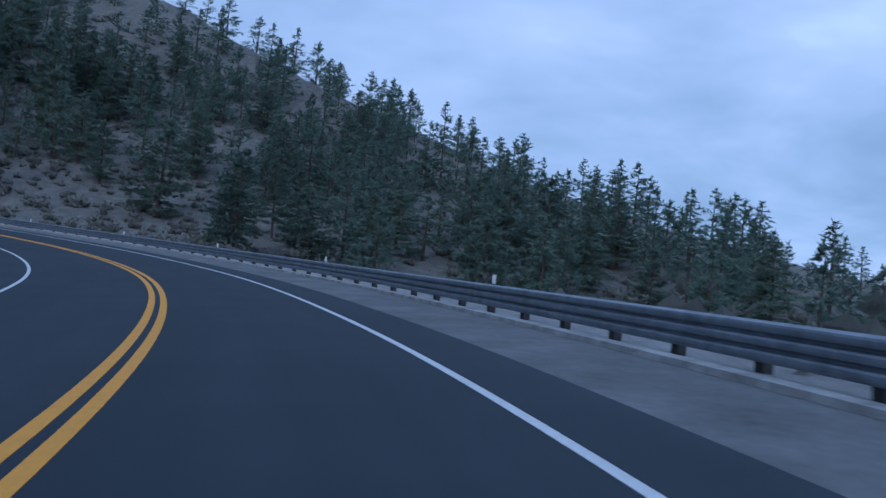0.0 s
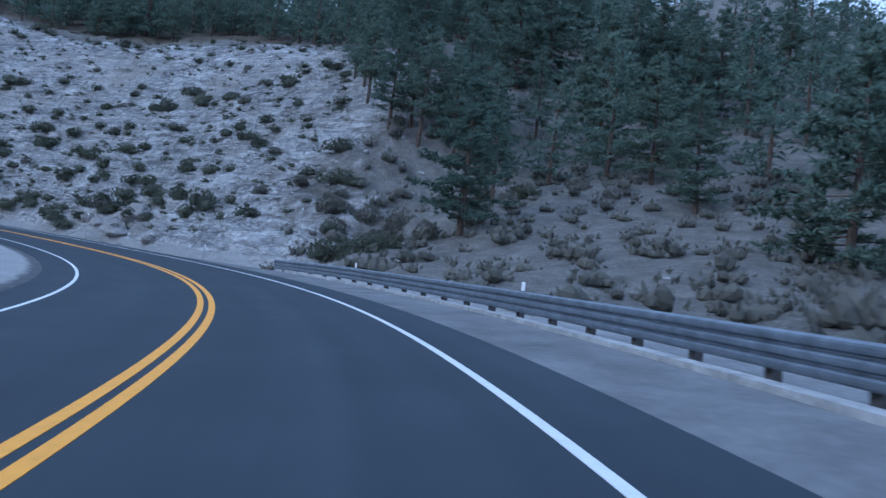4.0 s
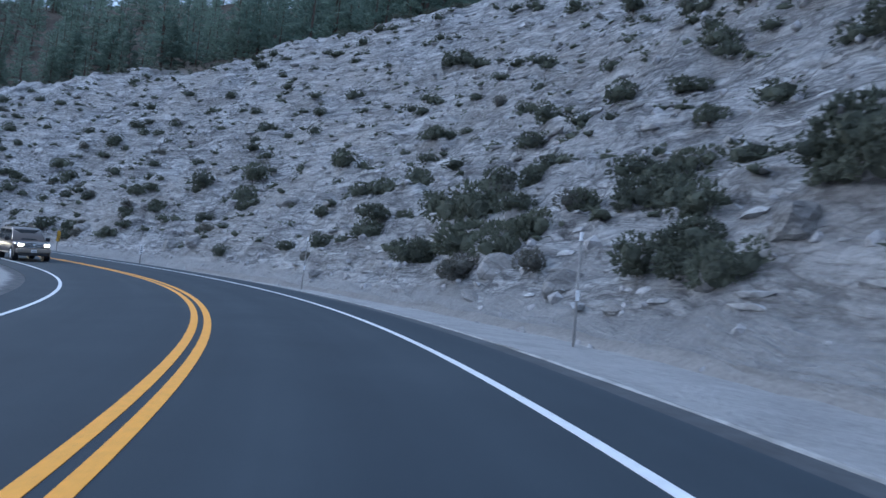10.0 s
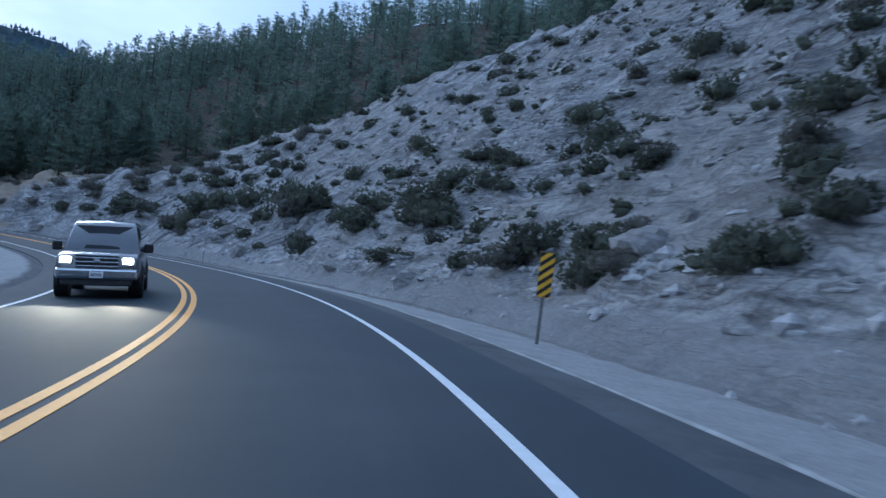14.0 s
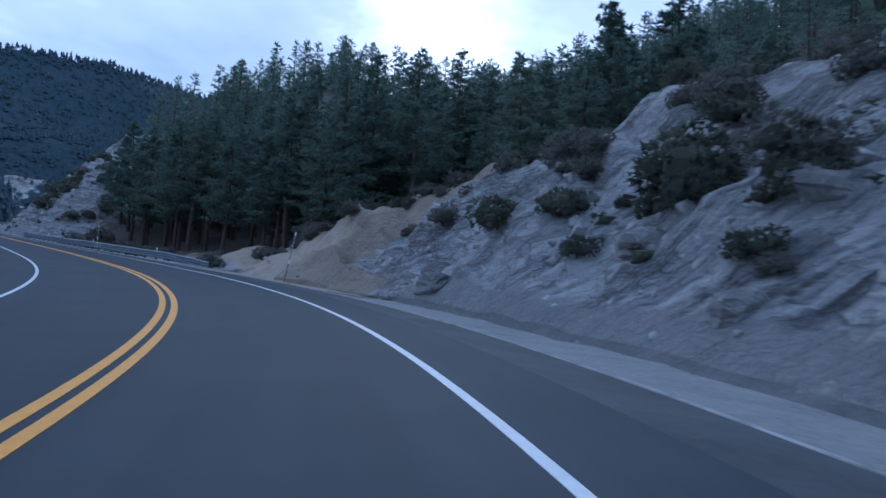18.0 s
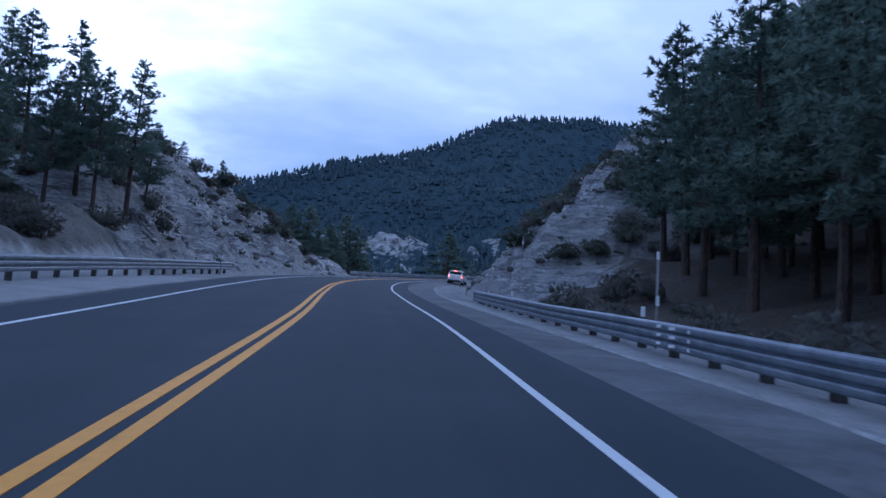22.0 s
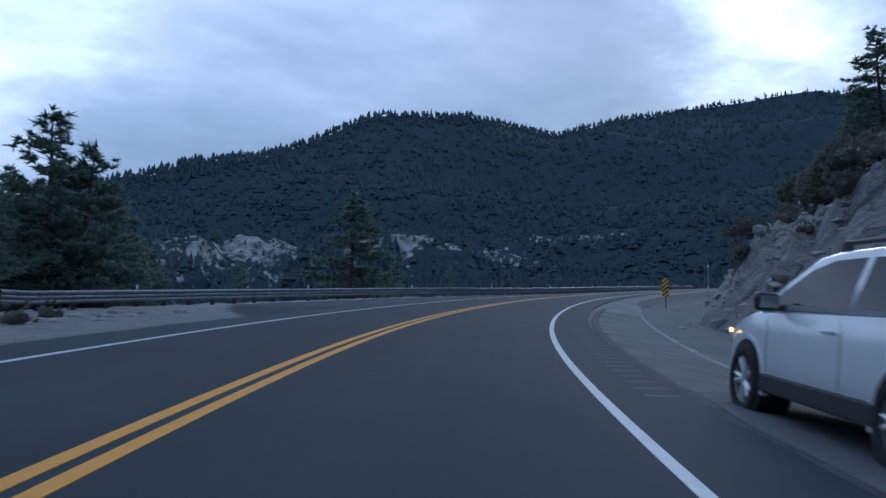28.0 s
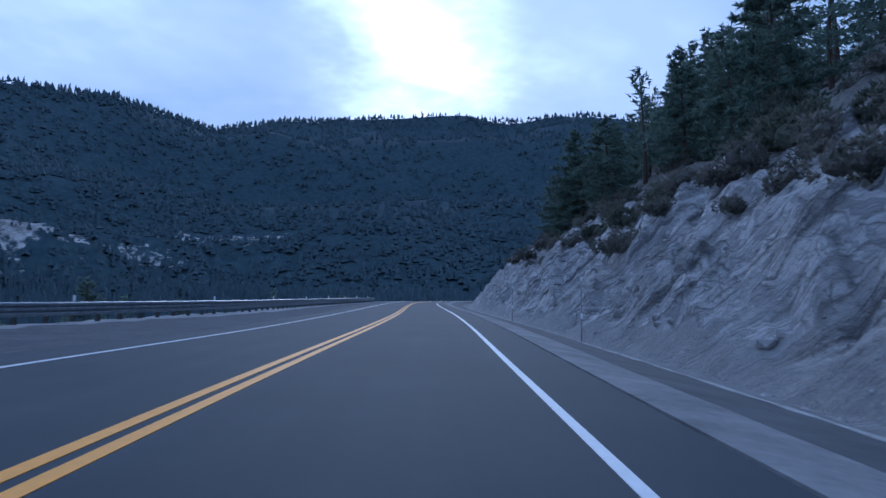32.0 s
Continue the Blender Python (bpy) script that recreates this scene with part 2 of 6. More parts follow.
    # joints between the blocks, darkened further to paint in crevice shade
    crack_shade = n.math("MAXIMUM", n.ramp(gap_a, [(0.0, (1, 1, 1)), (0.06, (0, 0, 0))]), n.math("MULTIPLY", n.ramp(gap_b, [(0.0, (1, 1, 1)), (0.07, (0, 0, 0))]), 0.6))
    granite = n.mix(n.math("MULTIPLY", n.math("MULTIPLY", crack_shade, open_crack), 0.72), granite, (0.085, 0.082, 0.082))
    tan = n.ramp(v, [(0.32, (0.25, 0.225, 0.195)), (0.5, (0.47, 0.435, 0.395)), (0.68, (0.62, 0.585, 0.54))])
    granite = n.mix(n.math("MULTIPLY", n.ramp(big, [(0.46, (0, 0, 0)), (0.66, (1, 1, 1))]), 0.5), granite, tan)
    grit = n.ramp(v, [(0.30, (0.27, 0.267, 0.265)), (0.5, (0.42, 0.414, 0.408)), (0.72, (0.56, 0.552, 0.545))])
    pave = n.ramp(v, [(0.32, (0.085, 0.09, 0.098)), (0.5, (0.135, 0.14, 0.148)), (0.7, (0.22, 0.222, 0.226))])
    edge = n.math("MULTIPLY", n.math("SUBTRACT", mid, 0.5), 0.9)
    def mask(a):
        return n.ramp(n.math("ADD", a, edge), [(0.35, (0, 0, 0)), (0.65, (1, 1, 1))])
    litter = n.ramp(v, [(0.32, (0.030, 0.026, 0.022)), (0.5, (0.100, 0.083, 0.066)), (0.7, (0.20, 0.158, 0.12))])
    tawny = n.ramp(v, [(0.30, (0.24, 0.19, 0.14)), (0.48, (0.46, 0.38, 0.295)), (0.68, (0.62, 0.53, 0.43))])
    soil = n.mix(mask(duff), soil, litter)
    col = n.mix(mask(rock), soil, granite)
    col = n.mix(mask(sand), col, tawny)
    col = n.mix(mask(gravel), col, grit)
    col = n.mix(mask(paved), col, pave)
    n.link(col, p.inputs["Base Color"])
    p.inputs["Roughness"].default_value = 0.95
    p.inputs["Specular IOR Level"].default_value = 0.2
    rocky = n.math("ADD", n.math("ADD", n.math("MULTIPLY", strata, 0.35), n.math("ADD", n.math("MULTIPLY", n.math("MULTIPLY", n.math("ADD", bedding, ledge), n.math("SUBTRACT", 1.0, scraped)), 1.5), n.math("MULTIPLY", n.math("MULTIPLY", groove, scraped), 2.6))), n.math("ADD", n.math("MULTIPLY", tone, 0.5), n.math("ADD", n.math("MULTIPLY", chip, 0.6), n.math("MINIMUM", gap_a, 0.25))))
    h = n.math("ADD", n.math("MULTIPLY", rocky, rock), n.math("ADD", n.math("MULTIPLY", mid, 0.4), n.math("MULTIPLY", fine, 0.25)))
    bump(n, p, h, 1.0, 0.5)
    return m

def make_foliage(name, dark, light, scale=2.0, thin=False):
    m, n, p = material(name)
    r = n.add("ShaderNodeObjectInfo").outputs["Random"]
    isl = n.add("ShaderNodeNewGeometry").outputs["Random Per Island"]
    f = n.noise(coords(n), scale, 3.0)
    v = n.math("ADD", n.math("MULTIPLY", r, 0.3), n.math("ADD", n.math("MULTIPLY", isl, 0.35), n.math("MULTIPLY", f, 0.35)))
    n.link(n.ramp(v, [(0.2, dark), (0.8, light)]), p.inputs["Base Color"])
    p.inputs["Roughness"].default_value = 0.75
    p.inputs["Specular IOR Level"].default_value = 0.25
    if thin:
        col = p.inputs["Base Color"].links[0].from_socket
        back = n.add("ShaderNodeBsdfTranslucent", {"Color": col})
        mixed = n.add("ShaderNodeMixShader", {0: 0.45, 1: p.outputs[0], 2: back.outputs[0]})
        n.link(mixed.outputs[0], m.node_tree.nodes["Material Output"].inputs["Surface"])
    return m

def make_bark():
    m, n, p = material("pine_bark")
    c = n.add("ShaderNodeMapping", {"Vector": coords(n), "Scale": (7.0, 7.0, 1.6)}).outputs[0]
    f = n.noise(c, 1.5, 5.0, 0.7)
    n.link(n.ramp(f, [(0.35, (0.035, 0.026, 0.022)), (0.6, (0.12, 0.085, 0.065)), (0.75, (0.19, 0.14, 0.11))]), p.inputs["Base Color"])
    p.inputs["Roughness"].default_value = 0.95
    bump(n, p, f, 0.8, 0.05)
    return m

def make_mountain():
    m, n, p = material("haze_tinted_mountain")
    c = coords(n)
    pale = n.add("ShaderNodeAttribute", attribute_name="rock").outputs["Fac"]
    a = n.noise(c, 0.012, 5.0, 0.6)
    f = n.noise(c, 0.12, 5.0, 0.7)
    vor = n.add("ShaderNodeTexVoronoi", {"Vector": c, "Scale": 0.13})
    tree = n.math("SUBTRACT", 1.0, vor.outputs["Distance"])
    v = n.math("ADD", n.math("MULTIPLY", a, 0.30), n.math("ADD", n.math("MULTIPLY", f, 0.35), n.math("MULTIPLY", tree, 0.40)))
    # slate-blue stops: the haze of distance is put into the woodland colour
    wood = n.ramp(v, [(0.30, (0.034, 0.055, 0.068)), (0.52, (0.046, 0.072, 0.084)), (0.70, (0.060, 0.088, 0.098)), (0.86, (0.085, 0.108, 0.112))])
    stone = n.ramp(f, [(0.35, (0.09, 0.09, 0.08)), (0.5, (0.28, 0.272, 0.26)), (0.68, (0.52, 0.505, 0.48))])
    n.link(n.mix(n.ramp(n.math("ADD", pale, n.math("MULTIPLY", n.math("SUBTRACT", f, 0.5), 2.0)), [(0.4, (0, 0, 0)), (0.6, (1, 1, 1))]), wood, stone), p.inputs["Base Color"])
    p.inputs["Roughness"].default_value = 0.95
    p.inputs["Specular IOR Level"].default_value = 0.1
    bump(n, p, tree, 0.25, 4.0)
    return m

ASPHALT = make_asphalt()
YELLOW = make_paint("yellow_road_paint", (0.92, 0.40, 0.030), (0.42, 0.20, 0.04))
WHITE = make_paint("white_road_paint", (0.78, 0.79, 0.80), (0.36, 0.37, 0.38))
GROUND = make_ground()
NEEDLES = make_foliage("pine_needles", (0.102, 0.150, 0.126), (0.255, 0.322, 0.250), thin=True)
# far copy of the needles, with blue air haze mixed into its colours
HAZED_NEEDLES = make_foliage("haze_tinted_needles", (0.048, 0.076, 0.090), (0.068, 0.102, 0.116))
BRUSH = make_foliage("brush_leaves", (0.080, 0.090, 0.072), (0.195, 0.208, 0.155), thin=True)
SAGE = make_foliage("sagebrush_leaves", (0.132, 0.132, 0.118), (0.265, 0.255, 0.218), thin=True)
BARK = make_bark()
TWIG = simple("twig_wood", (0.13, 0.105, 0.085), 0.9)
HAZED_MOUNTAIN = make_mountain()
STEEL = simple("galvanized_steel", (0.23, 0.26, 0.30), 0.50, 0.75, 0.18, 3.0, 0.1)
OLD_STEEL = simple("weathered_steel_post", (0.16, 0.155, 0.15), 0.75, 0.3, 0.25, 5.0, 0.2)
WOODPOST = simple("treated_timber_post", (0.085, 0.08, 0.076), 0.9, 0.0, 0.25, 8.0, 0.3)
PLASTIC_WHITE = simple("white_reflector_plastic", (0.80, 0.81, 0.82), 0.4, 0, 0.05)
SIGN_YELLOW = simple("sign_yellow_sheeting", (0.85, 0.48, 0.03), 0.45, 0, 0.05)
BLACK = simple("black_paint", (0.015, 0.015, 0.016), 0.5, 0, 0.1)
GREY_POLE = simple("grey_marker_pole", (0.28, 0.27, 0.26), 0.7, 0.1, 0.2)

# ---- road alignment: heading, height and cross slope every 20 m from s = -60 ----
STEP = 20.0
HEADING = [4.5, 5.4, 6.4, 9.3, 18.6, 30.5, 41.5, 52.9, 64.9, 76.3, 86.8, 97.6, 109.1, 120.8, 131.9, 142.4, 153.3, 165.8, 178.8, 189.5,
           195.5, 197.2, 195.8, 191.8, 186.0, 178.7, 170.5, 162.9, 158.9, 158.6, 159.1, 159.7, 159.5, 159, 158, 156, 153, 150, 147, 145, 144]
HEIGHT = [-4.5, -3.5, -2.47, -1.44, -0.41, 0.66, 1.81, 2.98, 4.16, 5.36, 6.58, 7.81, 8.95, 10.04, 11.17, 12.37, 13.61, 14.87, 16.24, 17.68,
          19.26, 20.90, 22.48, 24.06, 25.59, 27.09, 28.63, 30.17, 31.68, 33.08, 34.50, 35.92, 37.3, 38.7, 40.1, 41.5, 42.9, 44.3, 45.6, 46.8, 47.9]
BANK = [5.5, 5.5, 5.5, 5.5, 5.8, 6.1, 6.1, 6.2, 6.1, 6.0, 5.8, 5.0, 5.2, 5.7, 5.7, 5.5, 4.8, 4.4, 3.9, 3.0,
        1.2, -1.0, -1.5, -1.8, -1.6, -1.4, -1.4, -1.2, -1.0, 0.6, 0.6, 0.6, 0.6, 0.6, 0.6, 0.6, 0.6, 0.6, 0.6, 0.6, 0.6]
KS = np.arange(len(HEADING)) * STEP - 60.0
FS = np.arange(-60.0, 740.01, 0.5)

def soft(v, n=31):
    return np.convolve(np.pad(v, n // 2, mode="reflect", reflect_type="odd"), np.ones(n) / n, "valid")

HEAD = np.radians(np.interp(FS, KS, HEADING))
RX = np.cumsum(-np.sin(HEAD)) * 0.5
RY = np.cumsum(np.cos(HEAD)) * 0.5
I0 = int(np.argmin(np.abs(FS)))
RX += -1.84 - RX[I0]
RY += -0.27 - RY[I0]
SHIFT = soft(np.interp(FS, [-60, 6, 21, 52, 97, 230, 259, 280, 297, 343, 359, 382, 437, 500, 740], [0.3, 0.3, 0.12, 0.2, 0.05, 0, 0.18, 0.05, 0, 0.15, 0.42, 0.12, 0.3, 0.25, 0.25]), 21)
# corrections of side, height and cross slope every 20 m from s = 0
KC = np.arange(29) * STEP
SIDE = [0.046, -0.022, 0.002, 0.115, 0.147, 0.133, 0.096, 0.108, 0.081, 0.016, 0.001, -0.035, -0.021, -0.005, -0.013, -0.023, -0.035, -0.084, 0.002, 0.285, 0.227, 0.037, 0.004, -0.015, -0.057, 0.016, 0.139, 0.221, 0.26]
LIFT = [0.044, 0.055, 0.105, 0.127, 0.123, 0.108, 0.082, 0.071, 0.06, 0.05, 0.065, 0.044, 0.038, 0.046, 0.066, 0.095, 0.075, 0.07, 0.051, 0.044, 0.033, 0.017, 0.006, 0.018, 0.037, 0.002, -0.044, -0.09, -0.122]
TILT = [-0.004, -0.01, -0.013, -0.012, -0.011, -0.013, -0.018, -0.021, -0.022, -0.02, -0.017, -0.015, -0.012, -0.011, -0.011, -0.012, -0.014, -0.014, -0.012, -0.009, -0.004, 0.002, 0.003, 0.002, 0.002, 0.003, 0.002, 0, -0.001]
SHIFT = SHIFT + soft(np.interp(FS, KC, SIDE), 21)
RX, RY = RX + np.cos(HEAD) * SHIFT, RY + np.sin(HEAD) * SHIFT
RZ = soft(np.interp(FS, KS, HEIGHT)) + soft(np.interp(FS, KC, LIFT), 21)
RB = np.tan(np.radians(soft(np.interp(FS, KS, BANK)))) + soft(np.interp(FS, KC, TILT), 21)

def road_frame(s):
    """Centre, heading, height and cross slope (right side up) at station s."""
    return (np.interp(s, FS, RX), np.interp(s, FS, RY), np.interp(s, FS, RZ), np.interp(s, FS, HEAD), np.interp(s, FS, RB))

def at(s, u):
    x, y, z, h, b = road_frame(s)
    return x + np.cos(h) * u, y + np.sin(h) * u

# ---- procedural noise for the land ----
def lattice(ix, iy, seed):
    v = (ix.astype(np.int64) * 374761393 + iy.astype(np.int64) * 668265263 + seed * 1442695041) & 0x7FFFFFFF
    v = ((v ^ (v >> 13)) * 1274126177) & 0x7FFFFFFF
    return ((v ^ (v >> 16)) & 0xFFFF) / 65535.0

def vnoise(x, y, seed=1):
    ix, iy = np.floor(x), np.floor(y)
    fx, fy = x - ix, y - iy
    fx, fy = fx * fx * (3 - 2 * fx), fy * fy * (3 - 2 * fy)
    a, b = lattice(ix, iy, seed), lattice(ix + 1, iy, seed)
    c, d = lattice(ix, iy + 1, seed), lattice(ix + 1, iy + 1, seed)
    return (a * (1 - fx) + b * fx) * (1 - fy) + (c * (1 - fx) + d * fx) * fy - 0.5

def fbm(x, y, octaves=4, seed=1):
    out, amp = 0, 1.0
    for k in range(octaves):
        out = out + amp * vnoise(x * 2 ** k, y * 2 ** k, seed + k * 7)
        amp *= 0.5
    return out

def table(s, rows):
    ks, vs = zip(*rows)
    return np.interp(s, ks, vs)

# ---- the land beside the road, as cross sections ----
TOE_U = [(-60, 8.2), (96, 8.2), (110, 9.4), (119, 8.2), (300, 7.8), (322, 8.2), (334, 11), (368, 11), (380, 10.2), (392, 9.3), (420, 9.0), (432, 8.3), (446, 8.1), (462, 9.0), (480, 9.0), (500, 8.6), (740, 8.6)]
TOE_H = [(-60, 0.55), (95, 0.55), (112, 0.25), (300, 0.15), (335, -0.1), (352, -0.35), (380, -0.5), (422, -0.6), (434, -0.72), (450, -0.75), (740, -0.75)]
PLANE_U = [(-60, 6.85), (98, 6.85), (116, 4.7), (325, 4.7), (340, 5.6), (378, 5.6), (390, 4.7), (740, 4.7)]
DIP = [(-60, 12), (0, 11), (40, 8), (80, 3.5), (102, 0), (740, 0)]
CUT_TAN = [(-60, 0.3), (100, 0.35), (114, 0.6), (126, 0.98), (300, 0.95), (318, 0.75), (332, 0.35), (368, 0.2), (380, 0.7), (395, 1.0), (440, 1.0), (475, 1.05), (490, 1.1), (740, 1.1)]
CREST = [(-60, 0), (104, 0.6), (113, 3), (122, 14), (134, 25), (180, 30.5), (205, 34), (225, 31.5), (240, 29.5), (262, 23.0), (270, 21.0), (278, 18.2), (286, 13.6), (290, 11.0), (293, 8.0), (296, 6.4), (305, 5.8), (318, 4.8), (327, 3.3), (335, 1.8), (343, 0.8), (352, 0.4), (368, 0.4), (380, 0.9), (388, 2.2), (394, 5.5), (399, 11), (406, 14.5), (425, 16), (445, 13.5), (462, 8.0), (480, 6.6), (505, 7.1), (535, 6.9), (570, 6.4), (640, 6), (740, 6)]
UPPER_TAN = [(-60, -0.02), (0, 0.01), (40, 0.07), (65, 0.16), (85, 0.26), (98, 0.33), (110, 0.44), (135, 0.45), (240, 0.42), (290, 0.40), (320, 0.32), (345, 0.22), (372, 0.18), (388, 0.24), (396, 0.3), (408, 0.4), (430, 0.46), (465, 0.48), (482, 0.68), (740, 0.70)]
LEFT_TOE = [(-60, 9.5), (320, 9.5), (350, 9.6), (380, 9.2), (396, 8.3), (425, 8.4), (445, 10.5), (452, 13), (456, 17.5), (500, 15.8), (520, 13), (545, 11), (600, 9.5), (740, 9)]
LEFT_CREST = [(-60, 0), (335, 0), (352, 1.0), (370, 1.7), (380, 2.7), (386, 5.8), (392, 8.9), (398, 10.2), (412, 10.2), (422, 7.6), (430, 4.6), (438, 2.9), (449, 2.0), (455, 0.9), (459, 0), (740, 0)]
LEFT_UPPER = [(-60, -0.35), (320, -0.3), (350, 0.10), (385, 0.18), (430, 0.06), (446, -0.02), (460, -0.22), (480, -0.40), (740, -0.40)]

def land(s, u, rough=True):
    """Height of the land over sea level at station s and offset u, and the masks of rock, gravel and worn paving."""
    x, y, z, h, b = road_frame(s)
    px, py = x + np.cos(h) * u, y + np.sin(h) * u
    toe, toeh, tan, crest, upper = table(s, TOE_U), table(s, TOE_H), table(s, CUT_TAN), table(s, CREST), table(s, UPPER_TAN)
    pe = table(s, PLANE_U)
    plane = np.minimum(np.maximum(u, -4.7), pe) * b - 0.03
    # right
    shoulder = plane + (toeh - plane) * np.clip((u - pe) / (toe - pe), 0, 1) ** 1.15
    run = np.maximum(u - toe, 0)
    wob = 1 + table(s, [(-60, 0.1), (240, 0.12), (300, 0.3), (740, 0.35)]) * fbm(px * 0.05, py * 0.05, 3, 5)
    climb = np.minimum(run * tan, crest * wob)
    over = np.maximum(run - crest * wob / np.maximum(tan, 0.05), 0)
    lim = table(s, [(-60, 90), (360, 90), (395, 34), (740, 34)])
    far = np.where(over < lim, over, lim + 0.15 * (over - lim))
    dip = table(s, DIP) * np.clip((u - 10) / 22, 0, 1)
    back = table(s, [(-60, 0), (245, 0), (275, 0.24), (308, 0.33), (332, 0.44), (352, 0.43), (378, 0.42), (400, 0.1), (420, 0)]) * np.minimum(np.maximum(over - 30, 0), 90)
    right = shoulder + climb + far * upper + back - dip
    # left
    v = -u
    ltoe, lcrest, lup = table(s, LEFT_TOE), table(s, LEFT_CREST), table(s, LEFT_UPPER)
    lrun = np.maximum(v - ltoe, 0)
    lclimb = np.minimum(lrun * 1.15, lcrest * wob)
    lover = np.maximum(lrun - lcrest * wob / 1.15, 0)
    lfar = np.minimum(lover, 70)
    left = plane + lclimb + lfar * lup
    rel = np.where(u > 0, right, left)
    bankish = np.where(u > 0, np.clip(climb / 2.0, 0, 1) * np.clip(1.3 - over / 8.0, 0, 1), np.clip(lclimb / 2.0, 0, 1) * np.clip(1.2 - lover / 6, 0, 1))
    out = np.where(u > 0, np.clip(run / 4, 0, 1), np.clip(lrun / 4, 0, 1))
    if rough:
        big = fbm(px * 0.13, py * 0.13, 4, 11) * 1.5
        rid = np.abs(fbm(s * 0.16 + rel * 0.25, rel * 0.55 - s * 0.12, 4, 23)) * 2.2 - 0.5
        ledge = np.abs(fbm(s * 0.10 + 3, rel * 1.5 + s * 0.30, 3, 29)) * 1.5 - 0.4
        rid = rid + ledge * 0.5
        gully = np.abs(fbm(s * 0.42 + rel * 0.40, rel * 0.10 + 7, 3, 37)) * 2.2 - 0.5
        rid = rid + gully * np.clip((s - 455) / 25, 0, 1)
        det = fbm(px * 1.1, py * 1.1, 3, 41) * 0.30
        broad = np.clip((s - 112) / 8, 0, 1) * np.clip((300 - s) / 20, 0, 1) * (u > 0)
        calm = 1 - 0.45 * broad
        rel = rel + out * (big * 0.5 * calm + det * 0.5) + bankish * (rid * 1.15 * calm + det * 0.8 + big * 0.75 * calm)
        ph = rel * 0.92 + 1.7 * fbm(px * 0.05, py * 0.05, 2, 71) + 0.45 * fbm(px * 0.30, py * 0.30, 2, 73)
        saw = ph - np.floor(ph)
        tread = np.clip((saw - 0.50) / 0.28, 0, 1)
        worn = np.clip(0.55 + 1.6 * fbm(px * 0.11, py * 0.11, 3, 79), 0, 1)
        rel = rel + broad * out * worn * 1.05 * (tread - saw) / 0.92
        rel = rel + np.clip((np.abs(u) - 6.7) / 2, 0, 1) * (1 - out) * fbm(px * 0.9, py * 0.9, 3, 61) * 0.12
    edge = fbm(px * 0.08, py * 0.08, 3, 77) * 10
    white = np.where(u > 0, np.clip((s - 110 - 0.75 * (u - 8) - edge) / 16 + 0.5, 0, 1) * (s < 318 + 0.8 * edge) * (climb + run > 0), 0)
    cut = np.where(u > 0, (s > 381) * (over < 6), (s > 378) * (s < 466) * (lover < 5))
    near = np.clip(1.4 - over / 5.0, 0, 1)
    rock = np.where(u > 0, np.clip(white + cut, 0, 1) * near, cut)
    fade = np.where(u > 0, np.clip(1.25 - run / 1.2, 0, 1), np.clip(1.2 - lrun / 1.2, 0, 1))
    gravel = np.where(np.abs(u) < 30, fade, 0)
    lp = table(s, [(-60, 5.2), (455, 5.4), (470, 13.5), (505, 12.5), (545, 8.5), (740, 7)])
    paved = np.where(u > 0, 0, np.clip((lp - v) / 0.8 + 0.5, 0, 1))
    sand = np.where(u > 0, np.clip((s - 308 + edge) / 10, 0, 1) * np.clip((350 - s) / 10, 0, 1) * np.clip(run / 1.0, 0, 1) * np.clip(1.6 - over / 9.0, 0, 1), 0)
    gravel = gravel * (1 - np.where(u > 6.2, np.clip((s - 300) / 6, 0, 1) * np.clip((334 - s) / 6, 0, 1), 0))
    sand = np.maximum(sand, np.where((u > 6.2) * (u < 9), np.clip((s - 302) / 8, 0, 1) * np.clip((332 - s) / 8, 0, 1), 0))
    duff = np.where(u > 0, np.clip((over - 6) / 8, 0, 1) * (s > 126 + 0.75 * (u - 8)) * (s < 400), np.clip((lover - 5) / 8, 0, 1))
    duff = np.where((u > 11.5) * (s > 345) * (s < 386), np.maximum(duff, 0.62), duff)
    scraped = np.where(u > 0, np.maximum(np.clip((s - 418) / 22, 0, 1), 0.9 * np.clip((s - 258) / 10, 0, 1) * np.clip((304 - s) / 8, 0, 1)), 0)
    return px, py, z + rel, rock, gravel, paved, {"sand": sand, "duff": duff, "scraped": scraped, "along": s, "rise": rel}

def sheet(name, px, py, pz, mat, attrs):
    """A grid of points as one smooth mesh."""
    n, m = px.shape
    me = bpy.data.meshes.new(name)
    idx = np.arange(n * m).reshape(n, m)
    quads = np.stack([idx[:-1, :-1], idx[:-1, 1:], idx[1:, 1:], idx[1:, :-1]], -1).reshape(-1, 4)
    me.vertices.add(n * m)
    me.vertices.foreach_set("co", np.stack([px, py, pz], -1).astype(np.float32).ravel())
    me.loops.add(quads.size)
    me.loops.foreach_set("vertex_index", quads.astype(np.int32).ravel())
    me.polygons.add(len(quads))
    me.polygons.foreach_set("loop_start", np.arange(0, quads.size, 4, dtype=np.int32))
    me.polygons.foreach_set("loop_total", np.full(len(quads), 4, dtype=np.int32))
    me.polygons.foreach_set("use_smooth", np.ones(len(quads), dtype=bool))
    for key, val in attrs.items():
        a = me.attributes.new(key, "FLOAT", "POINT")
        a.data.foreach_set("value", np.asarray(val, dtype=np.float32).ravel())
    me.materials.append(mat)
    me.update()
    me.validate()
    return new(name, me)

